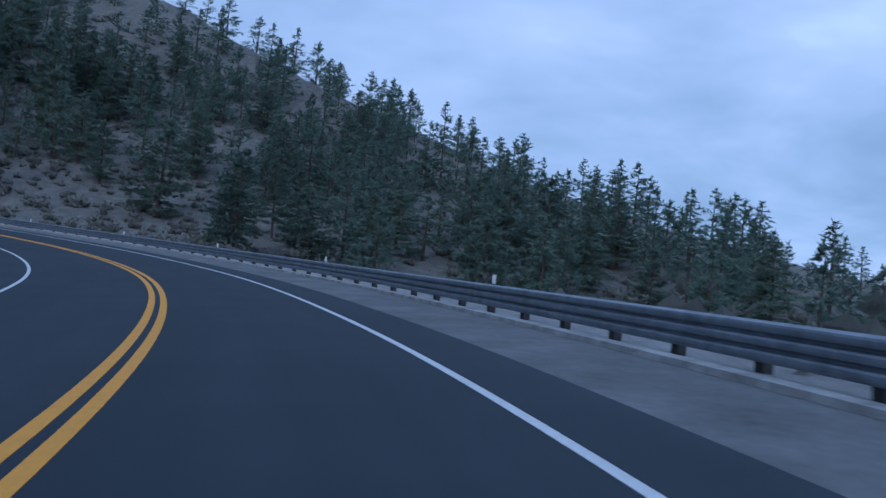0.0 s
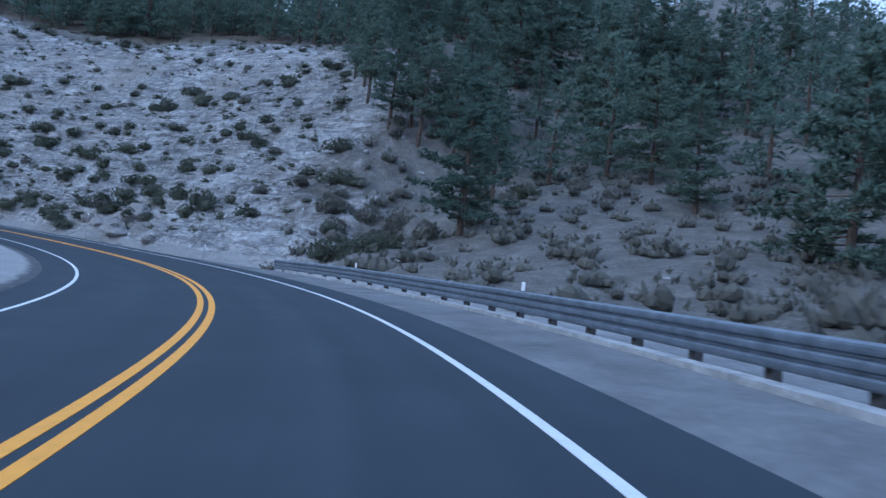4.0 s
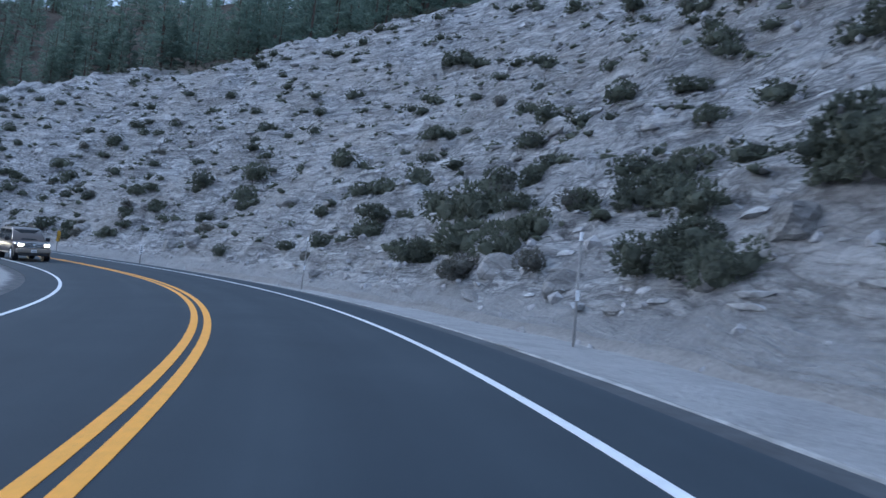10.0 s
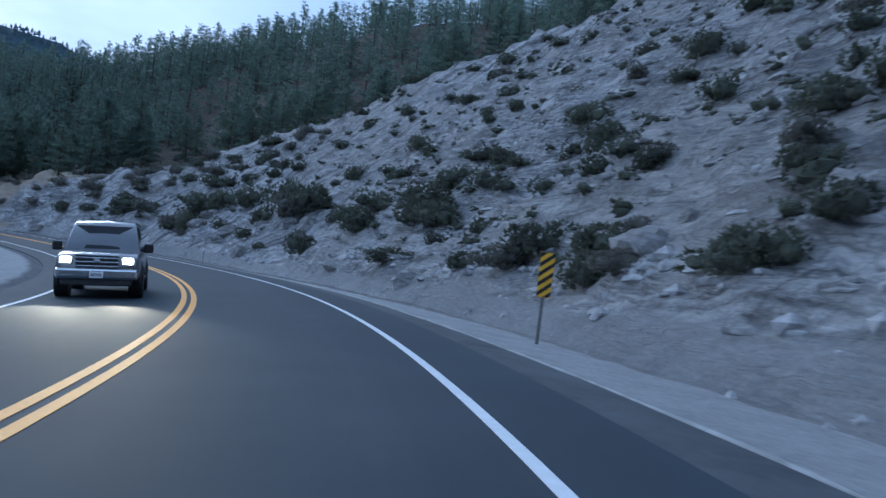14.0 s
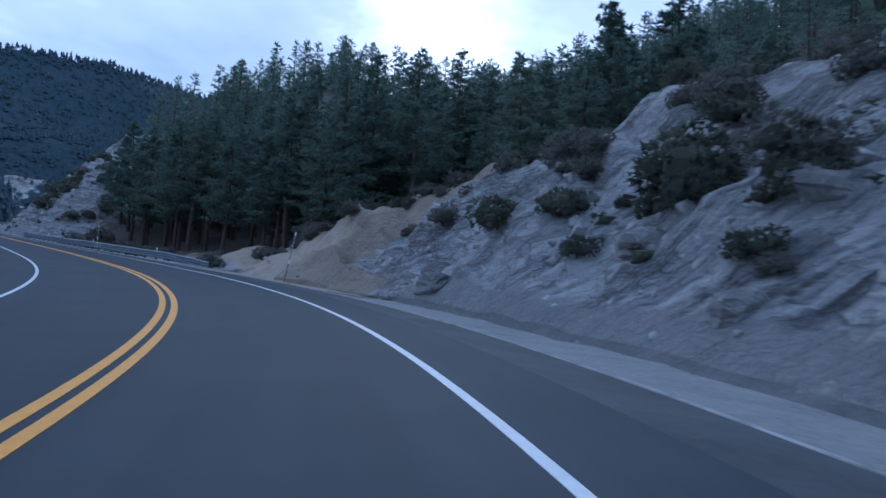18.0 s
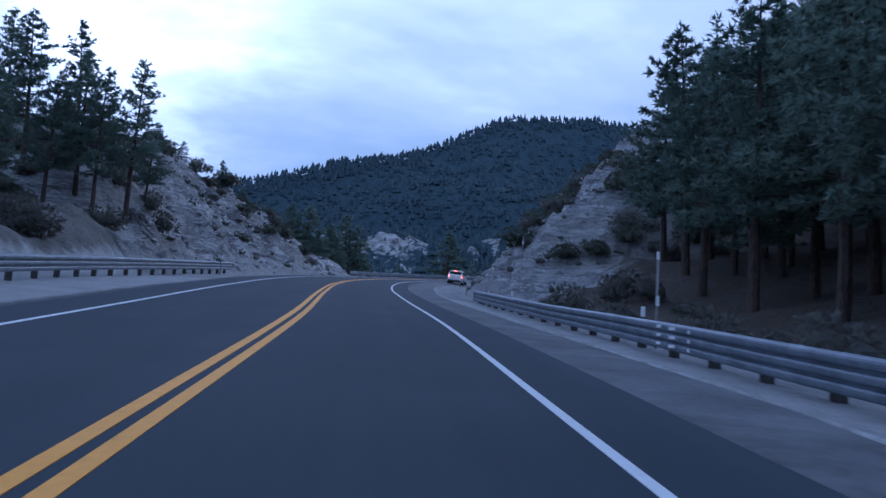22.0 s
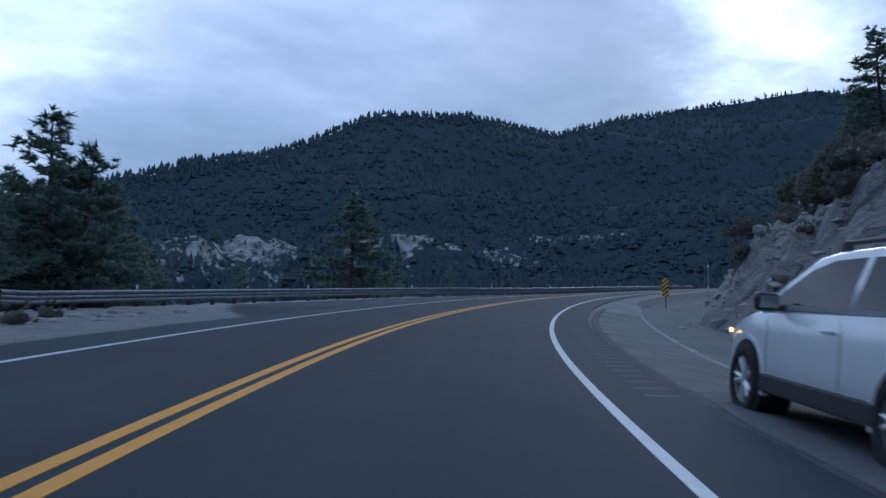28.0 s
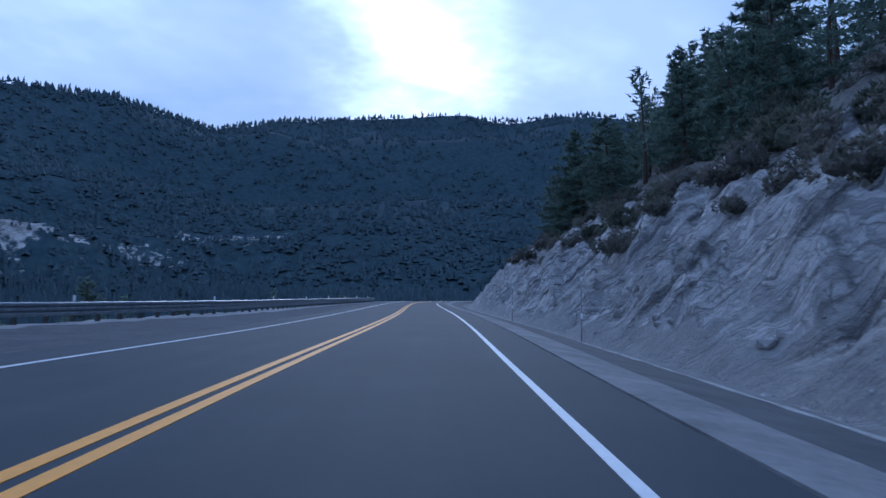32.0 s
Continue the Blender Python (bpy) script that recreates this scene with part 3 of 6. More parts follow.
S_LINES = np.arange(-58.0, 735.0, 0.8)
U_LINES = np.unique(np.concatenate([-np.geomspace(34, 240, 20), np.arange(-33, -9, 0.8), np.arange(-9, -4.0, 0.7), [-3.0, 0, 3.0], np.arange(4.0, 8.0, 0.27), np.arange(8.0, 30, 0.33), np.arange(30, 48, 0.9), np.geomspace(48, 330, 26)]))
GS, GU = np.meshgrid(S_LINES, U_LINES, indexing="ij")
LEFT_EDGE = [(-60, 85), (320, 85), (400, 150), (460, 240), (740, 240)]
RIGHT_EDGE = [(-60, 330), (330, 330), (400, 130), (740, 130)]
LEFT_W = table(GS, LEFT_EDGE)
RIGHT_W = table(GS, RIGHT_EDGE)
GU = np.where(GU < -34, -34 + (GU + 34) * (LEFT_W - 34) / (240 - 34), np.where(GU > 48, 48 + (GU - 48) * (RIGHT_W - 48) / (330 - 48), GU))
gx, gy, gz, grock, ggravel, gpaved, gmore = land(GS, GU)
ground = sheet("ground", gx, gy, gz, GROUND, {"rock": grock, "gravel": ggravel, "paved": gpaved, **gmore})
tagged(ground, "pale granite cut banks, brown soil and grey gravel verge", "ground", kind="structure")

# ---- road and markings ----
def ribbon(name, s0, s1, u0, u1, lift, thick, mat, step=1.0, path=None):
    """A strip of the road between two offsets, with a thickness."""
    ss = np.arange(s0, s1 + 0.01, step)
    x, y, z, h, b = road_frame(ss)
    us = np.linspace(u0, u1, 9 if abs(u1 - u0) > 2 else 2)
    if path is not None:
        side = soft(table(ss, path), 9)
        x, y, z = x + np.cos(h) * side, y + np.sin(h) * side, z + b * side
    bm = bmesh.new()
    layer = bm.loops.layers.uv.new("UVMap")
    top = [[bm.verts.new((x[i] + math.cos(h[i]) * u, y[i] + math.sin(h[i]) * u, z[i] + b[i] * u + lift)) for u in us] for i in range(len(ss))]
    low = [[bm.verts.new((x[i] + math.cos(h[i]) * u, y[i] + math.sin(h[i]) * u, z[i] + b[i] * u + lift - thick)) for u in (us[0], us[-1])] for i in range(len(ss))]
    for i in range(len(ss) - 1):
        for j in range(len(us) - 1):
            f = bm.faces.new((top[i][j], top[i][j + 1], top[i + 1][j + 1], top[i + 1][j]))
            for l, (a, c) in zip(f.loops, ((i, j), (i, j + 1), (i + 1, j + 1), (i + 1, j))):
                l[layer].uv = (us[c], ss[a])
        bm.faces.new((low[i][0], top[i][0], top[i + 1][0], low[i + 1][0]))
        bm.faces.new((top[i][-1], low[i][1], low[i + 1][1], top[i + 1][-1]))
    bmesh.ops.recalc_face_normals(bm, faces=bm.faces)
    me = bpy.data.meshes.new(name)
    bm.to_mesh(me)
    bm.free()
    me.materials.append(mat)
    return new(name, me)

EDGE = [(-60, 3.46), (0, 3.46), (20, 3.35), (40, 3.36), (60, 3.43), (80, 3.40), (100, 3.40), (120, 3.36), (140, 3.38), (160, 3.40), (180, 3.42), (200, 3.45), (220, 3.49), (240, 3.51), (260, 3.49), (280, 3.35), (300, 3.35), (320, 3.32), (340, 3.32), (360, 3.41), (380, 3.40), (400, 3.40), (420, 3.44), (440, 3.55), (460, 3.52), (480, 3.41), (500, 3.50), (520, 3.48), (540, 3.45), (560, 3.43), (740, 3.45)]
LEFT_LINE = [(-60, -3.51), (0, -3.51), (20, -3.53), (40, -3.55), (60, -3.55), (80, -3.56), (100, -3.59), (120, -3.63), (140, -3.65), (160, -3.64), (180, -3.62), (200, -3.59), (220, -3.57), (240, -3.54), (260, -3.53), (280, -3.53), (300, -3.53), (320, -3.53), (340, -3.54), (360, -3.54), (380, -3.55), (400, -3.50), (420, -3.44), (440, -3.42), (460, -3.43), (480, -3.43), (500, -3.44), (520, -3.47), (540, -3.49), (560, -3.51), (740, -3.50)]
road = tagged(ribbon("road", -58, 730, -4.75, 4.48, 0.02, 0.25, ASPHALT), "dark smooth two-lane asphalt road curving uphill", "road", kind="structure")
for side in (-0.125, 0.125):
    tagged(ribbon("center_line", -58, 730, side - 0.07, side + 0.07, 0.026, 0.006, YELLOW), "solid yellow centre line of a double stripe", "road marking", kind="structure")
tagged(ribbon("edge_line", -58, 730, -0.052, 0.052, 0.026, 0.006, WHITE, path=EDGE), "solid white edge line on asphalt", "road marking", kind="structure")
tagged(ribbon("edge_line", -58, 730, -0.055, 0.055, 0.026, 0.006, WHITE, path=LEFT_LINE), "solid white edge line on asphalt", "road marking", kind="structure")

# ---- building helpers ----
def finish(name, bm, mat, parent=None, label="", smooth=False):
    me = bpy.data.meshes.new(name)
    if smooth:
        for f in bm.faces:
            f.smooth = True
    bm.to_mesh(me)
    bm.free()
    for k in mat if isinstance(mat, (list, tuple)) else [mat]:
        me.materials.append(k)
    ob = new(name, me)
    if parent is not None:
        ob.parent = parent
    if label:
        tagged(ob, label)
    return ob

def part(name, bm, mat, parent, label="", smooth=False):
    return finish(name, bm, mat, parent, label, smooth)

def box(bm, c, size, bev=0.0, rot=None):
    r = bmesh.ops.create_cube(bm, size=1.0)
    m = Matrix.Translation(c) @ (rot or Matrix()) @ Matrix.Diagonal((*size, 1))
    bmesh.ops.transform(bm, matrix=m, verts=r["verts"])
    if bev:
        es = list({e for v in r["verts"] for e in v.link_edges})
        bmesh.ops.bevel(bm, geom=es, offset=bev, segments=2, affect="EDGES", profile=0.5)
    return bm

def tube(bm, a, b, r0, r1, n=8, cap=True):
    a, b = Vector(a), Vector(b)
    d = (b - a).normalized()
    q = d.to_track_quat("Z", "Y").to_matrix()
    rings = []
    for p, r in ((a, r0), (b, r1)):
        rings.append([bm.verts.new(p + q @ Vector((math.cos(2 * math.pi * k / n) * r, math.sin(2 * math.pi * k / n) * r, 0))) for k in range(n)])
    for k in range(n):
        bm.faces.new((rings[0][k], rings[0][(k + 1) % n], rings[1][(k + 1) % n], rings[1][k]))
    if cap:
        bm.faces.new(rings[0][::-1])
        bm.faces.new(rings[1])
    return bm

def ground_z(s, u):
    return float(land(np.array([float(s)]), np.array([float(u)]))[2][0])

def level_z(s, u):
    return float(np.mean(land(np.linspace(s - 4.0, s + 4.0, 9), np.full(9, float(u)), False)[2]))

def empty(name, x, y, z, yaw=0.0):
    ob = new(name)
    ob.matrix_basis = pose(x, y, z, 0, 0, yaw)
    return ob

# ---- guardrails ----
def beam_profile():
    """Outline of a three-wave beam: offset towards the traffic and height over the middle."""
    rows = [(0.0, -0.253)]
    for c in (-0.169, 0.0, 0.169):
        rows += [(0.075, c - 0.05), (0.082, c - 0.02), (0.082, c + 0.02), (0.075, c + 0.05)]
        if c < 0.1:
            rows += [(0.012, c + 0.075), (0.012, c + 0.094)]
    return rows + [(0.0, 0.253)]

def post_mesh():
    bm = bmesh.new()
    box(bm, (0, 0, 0.30), (0.15, 0.20, 1.0), 0.012)
    me = bpy.data.meshes.new("post")
    bm.to_mesh(me)
    bm.free()
    me.materials.append(WOODPOST)
    return me
def block_mesh():
    bm = bmesh.new()
    box(bm, (0, 0, 0), (0.15, 0.19, 0.44), 0.01)
    me = bpy.data.meshes.new("block")
    bm.to_mesh(me)
    bm.free()
    me.materials.append(WOODPOST)
    return me
POST_ME, BLOCK_ME = post_mesh(), block_mesh()

def guardrail(s0, s1, off, side, label, mid=0.53, top=None):
    """side +1: right of the road (traffic face to the left). off: list of (s, u). top: upper edge over the road centre as (s, z)."""
    def centre(s, u):
        return float(np.interp(s, *zip(*top))) - 0.253 + float(road_frame(s)[2]) if top else level_z(s, u) + mid
    us = lambda s: float(np.interp(s, *zip(*off)))
    base = at(s0, us(s0))
    root = empty("guardrail", base[0], base[1], ground_z(s0, us(s0)))
    tagged(root, label, "guardrail", "guardrails along the road")
    inv = root.matrix_basis.inverted()
    prof = beam_profile()
    n = max(1, int(round((s1 - s0) / 3.81)))
    for k in range(n):
        a, b = s0 + (s1 - s0) * k / n, s0 + (s1 - s0) * (k + 1) / n
        bm = bmesh.new()
        rows = []
        for s in np.linspace(a - 0.05, b + 0.05, 4):
            u = us(s)
            x, y, z, h, bk = road_frame(s)
            gz = centre(s, u)
            lap = 0.004 if k % 2 else 0.0
            ring = []
            for o, v in prof + [(o - 0.006, v) for o, v in prof[::-1]]:
                uu = u - side * (o + lap)
                ring.append(bm.verts.new(inv @ Vector((x + math.cos(h) * uu, y + math.sin(h) * uu, gz + v))))
            rows.append(ring)
        m = len(rows[0])
        for r, q in zip(rows[:-1], rows[1:]):
            for j in range(m):
                bm.faces.new((r[j], r[(j + 1) % m], q[(j + 1) % m], q[j]))
        bm.faces.new(rows[0])
        bm.faces.new(rows[-1][::-1])
        bmesh.ops.recalc_face_normals(bm, faces=bm.faces)
        part("beam", bm, STEEL, root)
    count = int((s1 - s0) / 1.905)
    for k in range(count + 1):
        s = s0 + 0.15 + k * 1.905
        u = us(s) + side * 0.29
        x, y = at(s, u)
        yaw = math.degrees(float(road_frame(s)[3]))
        g = centre(s, us(s))
        if g < level_z(s, us(s)) + 0.12:
            continue
        if k % 8 == 4:
            bm = bmesh.new()
            xx, yy = at(s, u)
            box(bm, inv @ Vector((xx, yy, g + 0.38)), (0.09, 0.03, 0.22), 0.005)
            part("reflector", bm, PLASTIC_WHITE, root, "white plastic reflector tab")
        for name, me, du, dz in (("post", POST_ME, 0.0, -0.59), ("block", BLOCK_ME, -side * 0.195, 0.0)):
            xx, yy = at(s, u + du)
            ob = new(name, me)
            ob.parent = root
            ob.matrix_basis = inv @ pose(xx, yy, g + dz, 0, 0, yaw)
    return root

RAILS = []
RAILS.append(guardrail(-50, 105, [(-60, 7.3), (70, 7.3), (92, 7.08), (106, 7.05)], 1, "long galvanized steel wave-beam guardrail on dark timber posts", 0.42))
RAILS.append(guardrail(331, 386, [(331, 8.9), (335, 8.1), (340, 7.5), (346, 7.2), (378, 7.3), (382, 7.9), (386, 9.1)], 1, "galvanized steel wave-beam guardrail below the pine grove", top=[(331, 0.34), (336, 0.60), (345, 0.56), (352, 0.50), (362, 0.38), (380, 0.31), (386, -0.12)]))
RAILS.append(guardrail(333, 392.5, [(330, -8.8), (370, -8.2), (385, -7.5), (393, -7.3)], -1, "galvanized steel wave-beam guardrail before a rocky hillock"))
RAILS.append(guardrail(458, 640, [(455, -15.8), (500, -14.2), (520, -12.0), (545, -9.6), (600, -8.2), (640, -8.0)], -1, "long galvanized steel wave-beam guardrail above the valley"))
RAILS.append(guardrail(58, 96, [(50, -8.4), (100, -8.0)], -1, "weathered steel wave-beam guardrail inside the curve"))

CONCRETE = simple("pale_concrete", (0.33, 0.33, 0.325), 0.9, 0, 0.25, 2.5, 0.25)
APRON = simple("grey_concrete_apron", (0.150, 0.152, 0.156), 0.9, 0, 0.22, 0.7, 0.2)
OLD_PAVING = simple("weathered_shoulder_asphalt", (0.125, 0.128, 0.133), 0.9, 0, 0.26, 0.8, 0.25)
DARK_PAVING = simple("dark_shoulder_asphalt", (0.060, 0.066, 0.074), 0.9, 0, 0.22, 0.8, 0.25)
PALE_GRIT = simple("pale_worn_concrete", (0.185, 0.187, 0.190), 0.92, 0, 0.25, 0.9, 0.3)
TAR = simple("dark_tar_seam", (0.020, 0.022, 0.025), 0.7, 0, 0.2)

def drape(name, s0, s1, inner, outer, mat, label, lift=0.022, cols=7):
    """A thin paved strip that lies on the ground between two offsets."""
    ss = np.arange(s0, s1 + 0.01, 0.8)
    a, b = soft(table(ss, inner), 5), soft(table(ss, outer), 5)
    bm = bmesh.new()
    rows = []
    for k in range(cols):
        u = a + (b - a) * k / (cols - 1)
        if k == cols - 1:
            u = u + 0.07 * fbm(ss * 0.5, ss * 0.0 + 3, 3, 19)
        px, py, pz = land(ss, u)[:3]
        rows.append([bm.verts.new((float(x), float(y), float(z) + lift)) for x, y, z in zip(px, py, pz)])
    for k in (0, -1):
        edge = [bm.verts.new(v.co - Vector((0, 0, 0.12))) for v in rows[k]]
        rows = [edge] + rows if k == 0 else rows + [edge]
    for p, q in zip(rows[:-1], rows[1:]):
        for i in range(len(ss) - 1):
            bm.faces.new((p[i], q[i], q[i + 1], p[i + 1]))
    bmesh.ops.recalc_face_normals(bm, faces=bm.faces)
    return tagged(finish(name, bm, mat), label, "road shoulder", kind="structure")

LINE = [(100, 4.7), (106, 4.8), (114, 5.55), (121, 5.05), (160, 4.98), (176, 5.05), (195, 5.3), (205, 5.75), (215, 5.45), (232, 5.3), (266, 5.65), (300, 5.7), (318, 5.75), (328, 5.5), (336, 5.5)]
PAD = [(336, 5.5), (345, 6.2), (375, 5.95), (384, 6.1), (396, 6.4), (420, 6.6), (440, 6.3), (458, 6.35), (476, 6.2)]
apron = drape("shoulder_apron", -55, 114, [(-60, 4.46), (104, 4.46), (114, 4.9)], [(-60, 6.42), (102, 6.42), (107, 6.0), (114, 5.6)], APRON, "pale grey concrete apron between the asphalt and the curb")
drape("shoulder_paving", 105, 337, [(105, 4.42), (337, 4.42)], LINE, DARK_PAVING, "dark asphalt shoulder ending at a pale edge", 0.014)
drape("shoulder_paving", 336.5, 441, [(336, 4.46), (345, 4.3), (400, 4.36), (441, 4.46)], PAD, OLD_PAVING, "weathered light grey asphalt shoulder")
drape("shoulder_paving", 440, 465, [(440, 4.46), (465, 4.46)], PAD, OLD_PAVING, "weathered light grey asphalt shoulder", 0.026)
drape("shoulder_apron", 464, 730, [(464, 4.46), (470, 4.58), (730, 4.6)], [(464, 6.3), (472.5, 6.25), (476, 5.7), (485, 5.6), (730, 5.55)], PALE_GRIT, "pale concrete strip beside the asphalt", 0.030)
GUTTER = [(472, 6.2), (476, 6.5), (480, 6.9), (488, 7.1), (500, 7.5), (730, 7.5)]
drape("shoulder_gutter", 473, 730, [(473, 6.15), (476, 5.6), (485, 5.5), (730, 5.45)], GUTTER, DARK_PAVING, "dark asphalt gutter below the rock cut", 0.016)
tagged(ribbon("curb", -55, 102.5, 6.42, 6.66, 0.075, 0.2, CONCRETE), "low pale concrete curb below the guardrail", "curb", kind="structure")
# joints across the apron
for a in (36.5, 42.0, 46.5, 58.2, 71.4, 84.8):
    seam = ribbon("joint", a, a + 0.02, 4.5, 6.40, 0.012, 0.004, TAR, 0.02)
    seam.parent = apron

def berm(name, s0, s1, path, w, tall, mat, label):
    """A low rounded ridge that follows the ground beside the road."""
    ss = np.arange(s0, s1 + 0.01, 0.8)
    mid = table(ss, path)
    bm = bmesh.new()
    rows = []
    for k, (du, dz) in enumerate(((-0.5, -0.12), (-0.42, tall * 0.7), (-0.12, tall), (0.18, tall), (0.45, tall * 0.6), (0.5, -0.12))):
        uu = mid + du * w + (0.04 * fbm(ss * 0.9, ss * 0.1, 3, 8) if k in (0, 1) else 0.05 * fbm(ss * 0.7, ss * 0.1, 3, 9))
        px, py, pz = land(ss, uu, False)[:3]
        base = land(ss, mid, False)[2] - 0.25 * np.clip(1 - np.minimum(ss - s0, s1 - ss) / 4.0, 0, 1)
        rows.append([bm.verts.new((float(a), float(b), float(c) + dz + float(q))) for a, b, c, q in zip(px, py, base, 0.02 * fbm(ss * 0.8, ss * 0.0 + k, 3, 5))])
    for a, b in zip(rows[:-1], rows[1:]):
        for i in range(len(ss) - 1):
            bm.faces.new((a[i], b[i], b[i + 1], a[i + 1]))
    bmesh.ops.recalc_face_normals(bm, faces=bm.faces)
    return tagged(finish(name, bm, mat, smooth=True), label, "curb", kind="structure")

WORN = simple("worn_road_bar", (0.13, 0.128, 0.125), 0.9, 0, 0.3, 3.0, 0.3)
BERM = simple("worn_grey_asphalt", (0.075, 0.075, 0.08), 0.92, 0, 0.28, 2.0, 0.4)
PALE_EDGE = simple("pale_gritty_edge", (0.31, 0.308, 0.302), 0.92, 0, 0.25, 2.0, 0.4)
berm("curb", 108, 336, LINE, 0.10, 0.035, PALE_EDGE, "low pale gritty berm along the verge")
berm("curb", 337, 473, PAD, 0.14, 0.05, PALE_EDGE, "low pale berm along the shoulder")
berm("curb", 398, 470, [(398, 4.45), (423, 4.42), (437, 4.48), (453, 4.62), (466, 4.85), (470, 4.9)], 0.22, 0.05, BERM, "low worn asphalt berm along the shoulder")
berm("curb", 473, 720, GUTTER, 0.12, 0.04, PALE_EDGE, "low pale berm along the foot of the rock cut")
# rumble bars worn into the shoulder
for k in range(22):
    a = 440 + k * 0.60
    bar = ribbon("rumble_bar", a, a + 0.10, 4.02, 4.38, 0.023, 0.004, WORN, 0.10)
    bar.parent = road


for s, w in ((350.4, 0.10), (351.2, 0.30), (351.9, 0.22)):
    x, y = at(s, 7.2 - 0.090)
    bm = bmesh.new()
    for dz in (-0.16, 0.0, 0.16):
        box(bm, (0, 0, dz), (0.006, w, 0.06))
    mark = part("paint_mark", bm, PLASTIC_WHITE, RAILS[1], "faded white paint mark")
    mark.matrix_basis = RAILS[1].matrix_basis.inverted() @ pose(x, y, float(road_frame(s)[2]) + 0.26, 0, 0, math.degrees(float(road_frame(s)[3])))

# ---- distant mountains ----
# ridge as seen from the pass: yaw, elevation, distance
RIDGE = [(100, 4, 900), (125, 9, 1300), (140, 14.35, 1700), (146, 15.35, 1900), (148.7, 15.95, 1950), (153.5, 15.65, 2000), (158.6, 16.05, 2050), (164, 15.55, 2050), (169, 15.25, 2000), (173.6, 14.3, 1900), (179.4, 15.6, 1600), (185.8, 15.75, 1500), (187.7, 15.1, 1450), (189.5, 14.25, 1400), (193.2, 12.8, 1250), (198.4, 12.0, 1150), (204.7, 10.1, 1100), (215, 8, 1000), (230, 4, 900), (260, -2, 900)]
EYE0 = (-181.0, -140.0, 28.0)
yaw_k, el_k, d_k = zip(*RIDGE)

def far_land(x, y):
    dx, dy = x - EYE0[0], y - EYE0[1]
    r = np.hypot(dx, dy)
    yaw = np.degrees(np.arctan2(-dx, dy)) % 360
    el = np.radians(np.interp(yaw, yaw_k, el_k, left=-2, right=-2))
    d = np.interp(yaw, yaw_k, d_k, left=900, right=900)
    top = 28 + d * np.tan(el)
    inside = np.clip((yaw - 95) / 30, 0, 1) * np.clip((265 - yaw) / 45, 0, 1)
    floor = -12 + (10 + 0.125 * np.clip(r - 130, 0, 800)) * inside
    t = np.clip((r - 780) / np.maximum(d - 780, 100), 0, 1)
    fold = fbm(x * 0.0035, y * 0.0035, 4, 91)
    face = floor + (top - floor) * np.clip(t ** 1.12 + (fold - 0.25) * 0.22 * np.sin(np.pi * t), 0, 1.0)
    z = np.where(r < d, face, top - (r - d) * 0.35)
    z = z + fbm(x * 0.012, y * 0.012, 3, 15) * 7 * np.clip(r / 600, 0, 1) * (1 - np.clip(t - 0.8, 0, 0.2) * 4)
    pale = np.zeros_like(x)
    for bx, by, bz, rad in KNOLLS:
        q = np.hypot((x - bx) * 0.7, y - by) / rad * (1 + 0.9 * fbm(x * 0.03, y * 0.03, 4, 55))
        bumpz = bz + 4.0
        w = np.clip(1 - q * 0.55, 0, 1)
        w = w * w * (3 - 2 * w)
        z = np.maximum(z, z * (1 - w) + bumpz * w)
        pale = np.maximum(pale, np.clip(1.2 - q * 1.35 + 0.9 * fbm(x * 0.06, y * 0.06, 3, 59), 0, 1) * (np.hypot(x - EYE0[0], y - EYE0[1]) < np.hypot(bx - EYE0[0], by - EYE0[1]) + rad * 0.3))
    flat = np.clip((yaw - 184) / 4, 0, 1) * np.clip((216 - yaw) / 4, 0, 1) * np.clip((r - 430) / 60, 0, 1) * np.clip((680 - r) / 60, 0, 1)
    pale = np.maximum(pale, flat * (0.28 + 0.50 * fbm(x * 0.02, y * 0.02, 3, 63)))
    return z, pale

KNOLLS = [(-121, -940, 132, 50), (-326, -1085, 146, 54), (-20, -740, 90, 60), (50, -800, 108, 60), (-215, -1010, 108, 34), (110, -760, 106, 60), (20, -640, 74, 45)]
rr = np.concatenate([[0.0], np.geomspace(60, 3600, 130)])
aa = np.radians(np.concatenate([np.arange(0, 140, 4.0), np.arange(140, 212, 0.6), np.arange(212, 360.1, 4.0)]))
FR, FA = np.meshgrid(rr, aa, indexing="ij")
fx, fy = EYE0[0] - np.sin(FA) * FR, EYE0[1] + np.cos(FA) * FR
fz, fpale = far_land(fx, fy)
# join the far land to the edges of the ground beside the road
NS = FS[::6]
near_s, near_d = np.zeros_like(fx), np.full(fx.shape, 1e9)
for a, b, c in zip(NS, RX[::6], RY[::6]):
    d = np.hypot(fx - b, fy - c)
    hit = (d < near_d) & (a > -56) & (a < 730)
    near_s, near_d = np.where(hit, a, near_s), np.where(hit, d, near_d)
nx, ny, nz, nh, nb = road_frame(near_s)
near_u = (fx - nx) * np.cos(nh) + (fy - ny) * np.sin(nh)
wide = np.where(near_u > 0, table(near_s, RIGHT_EDGE), table(near_s, LEFT_EDGE))
rim = land(near_s, np.clip(near_u, -wide, wide), False)[2]
away = np.where(np.abs(near_u) + 8 < near_d, near_d, near_d - wide)
blend = np.clip(away / 90, 0, 1)
blend = blend * blend * (3 - 2 * blend)
inner = 1.0 + 13.0 * np.clip((wide - near_d) / 25, 0, 1)
fz = np.where(near_d < wide + 90, (rim - inner) * (1 - blend) + fz * blend, fz)
fz = np.where((np.abs(near_u) < wide) & (near_d < wide), np.minimum(fz, rim - inner), fz)
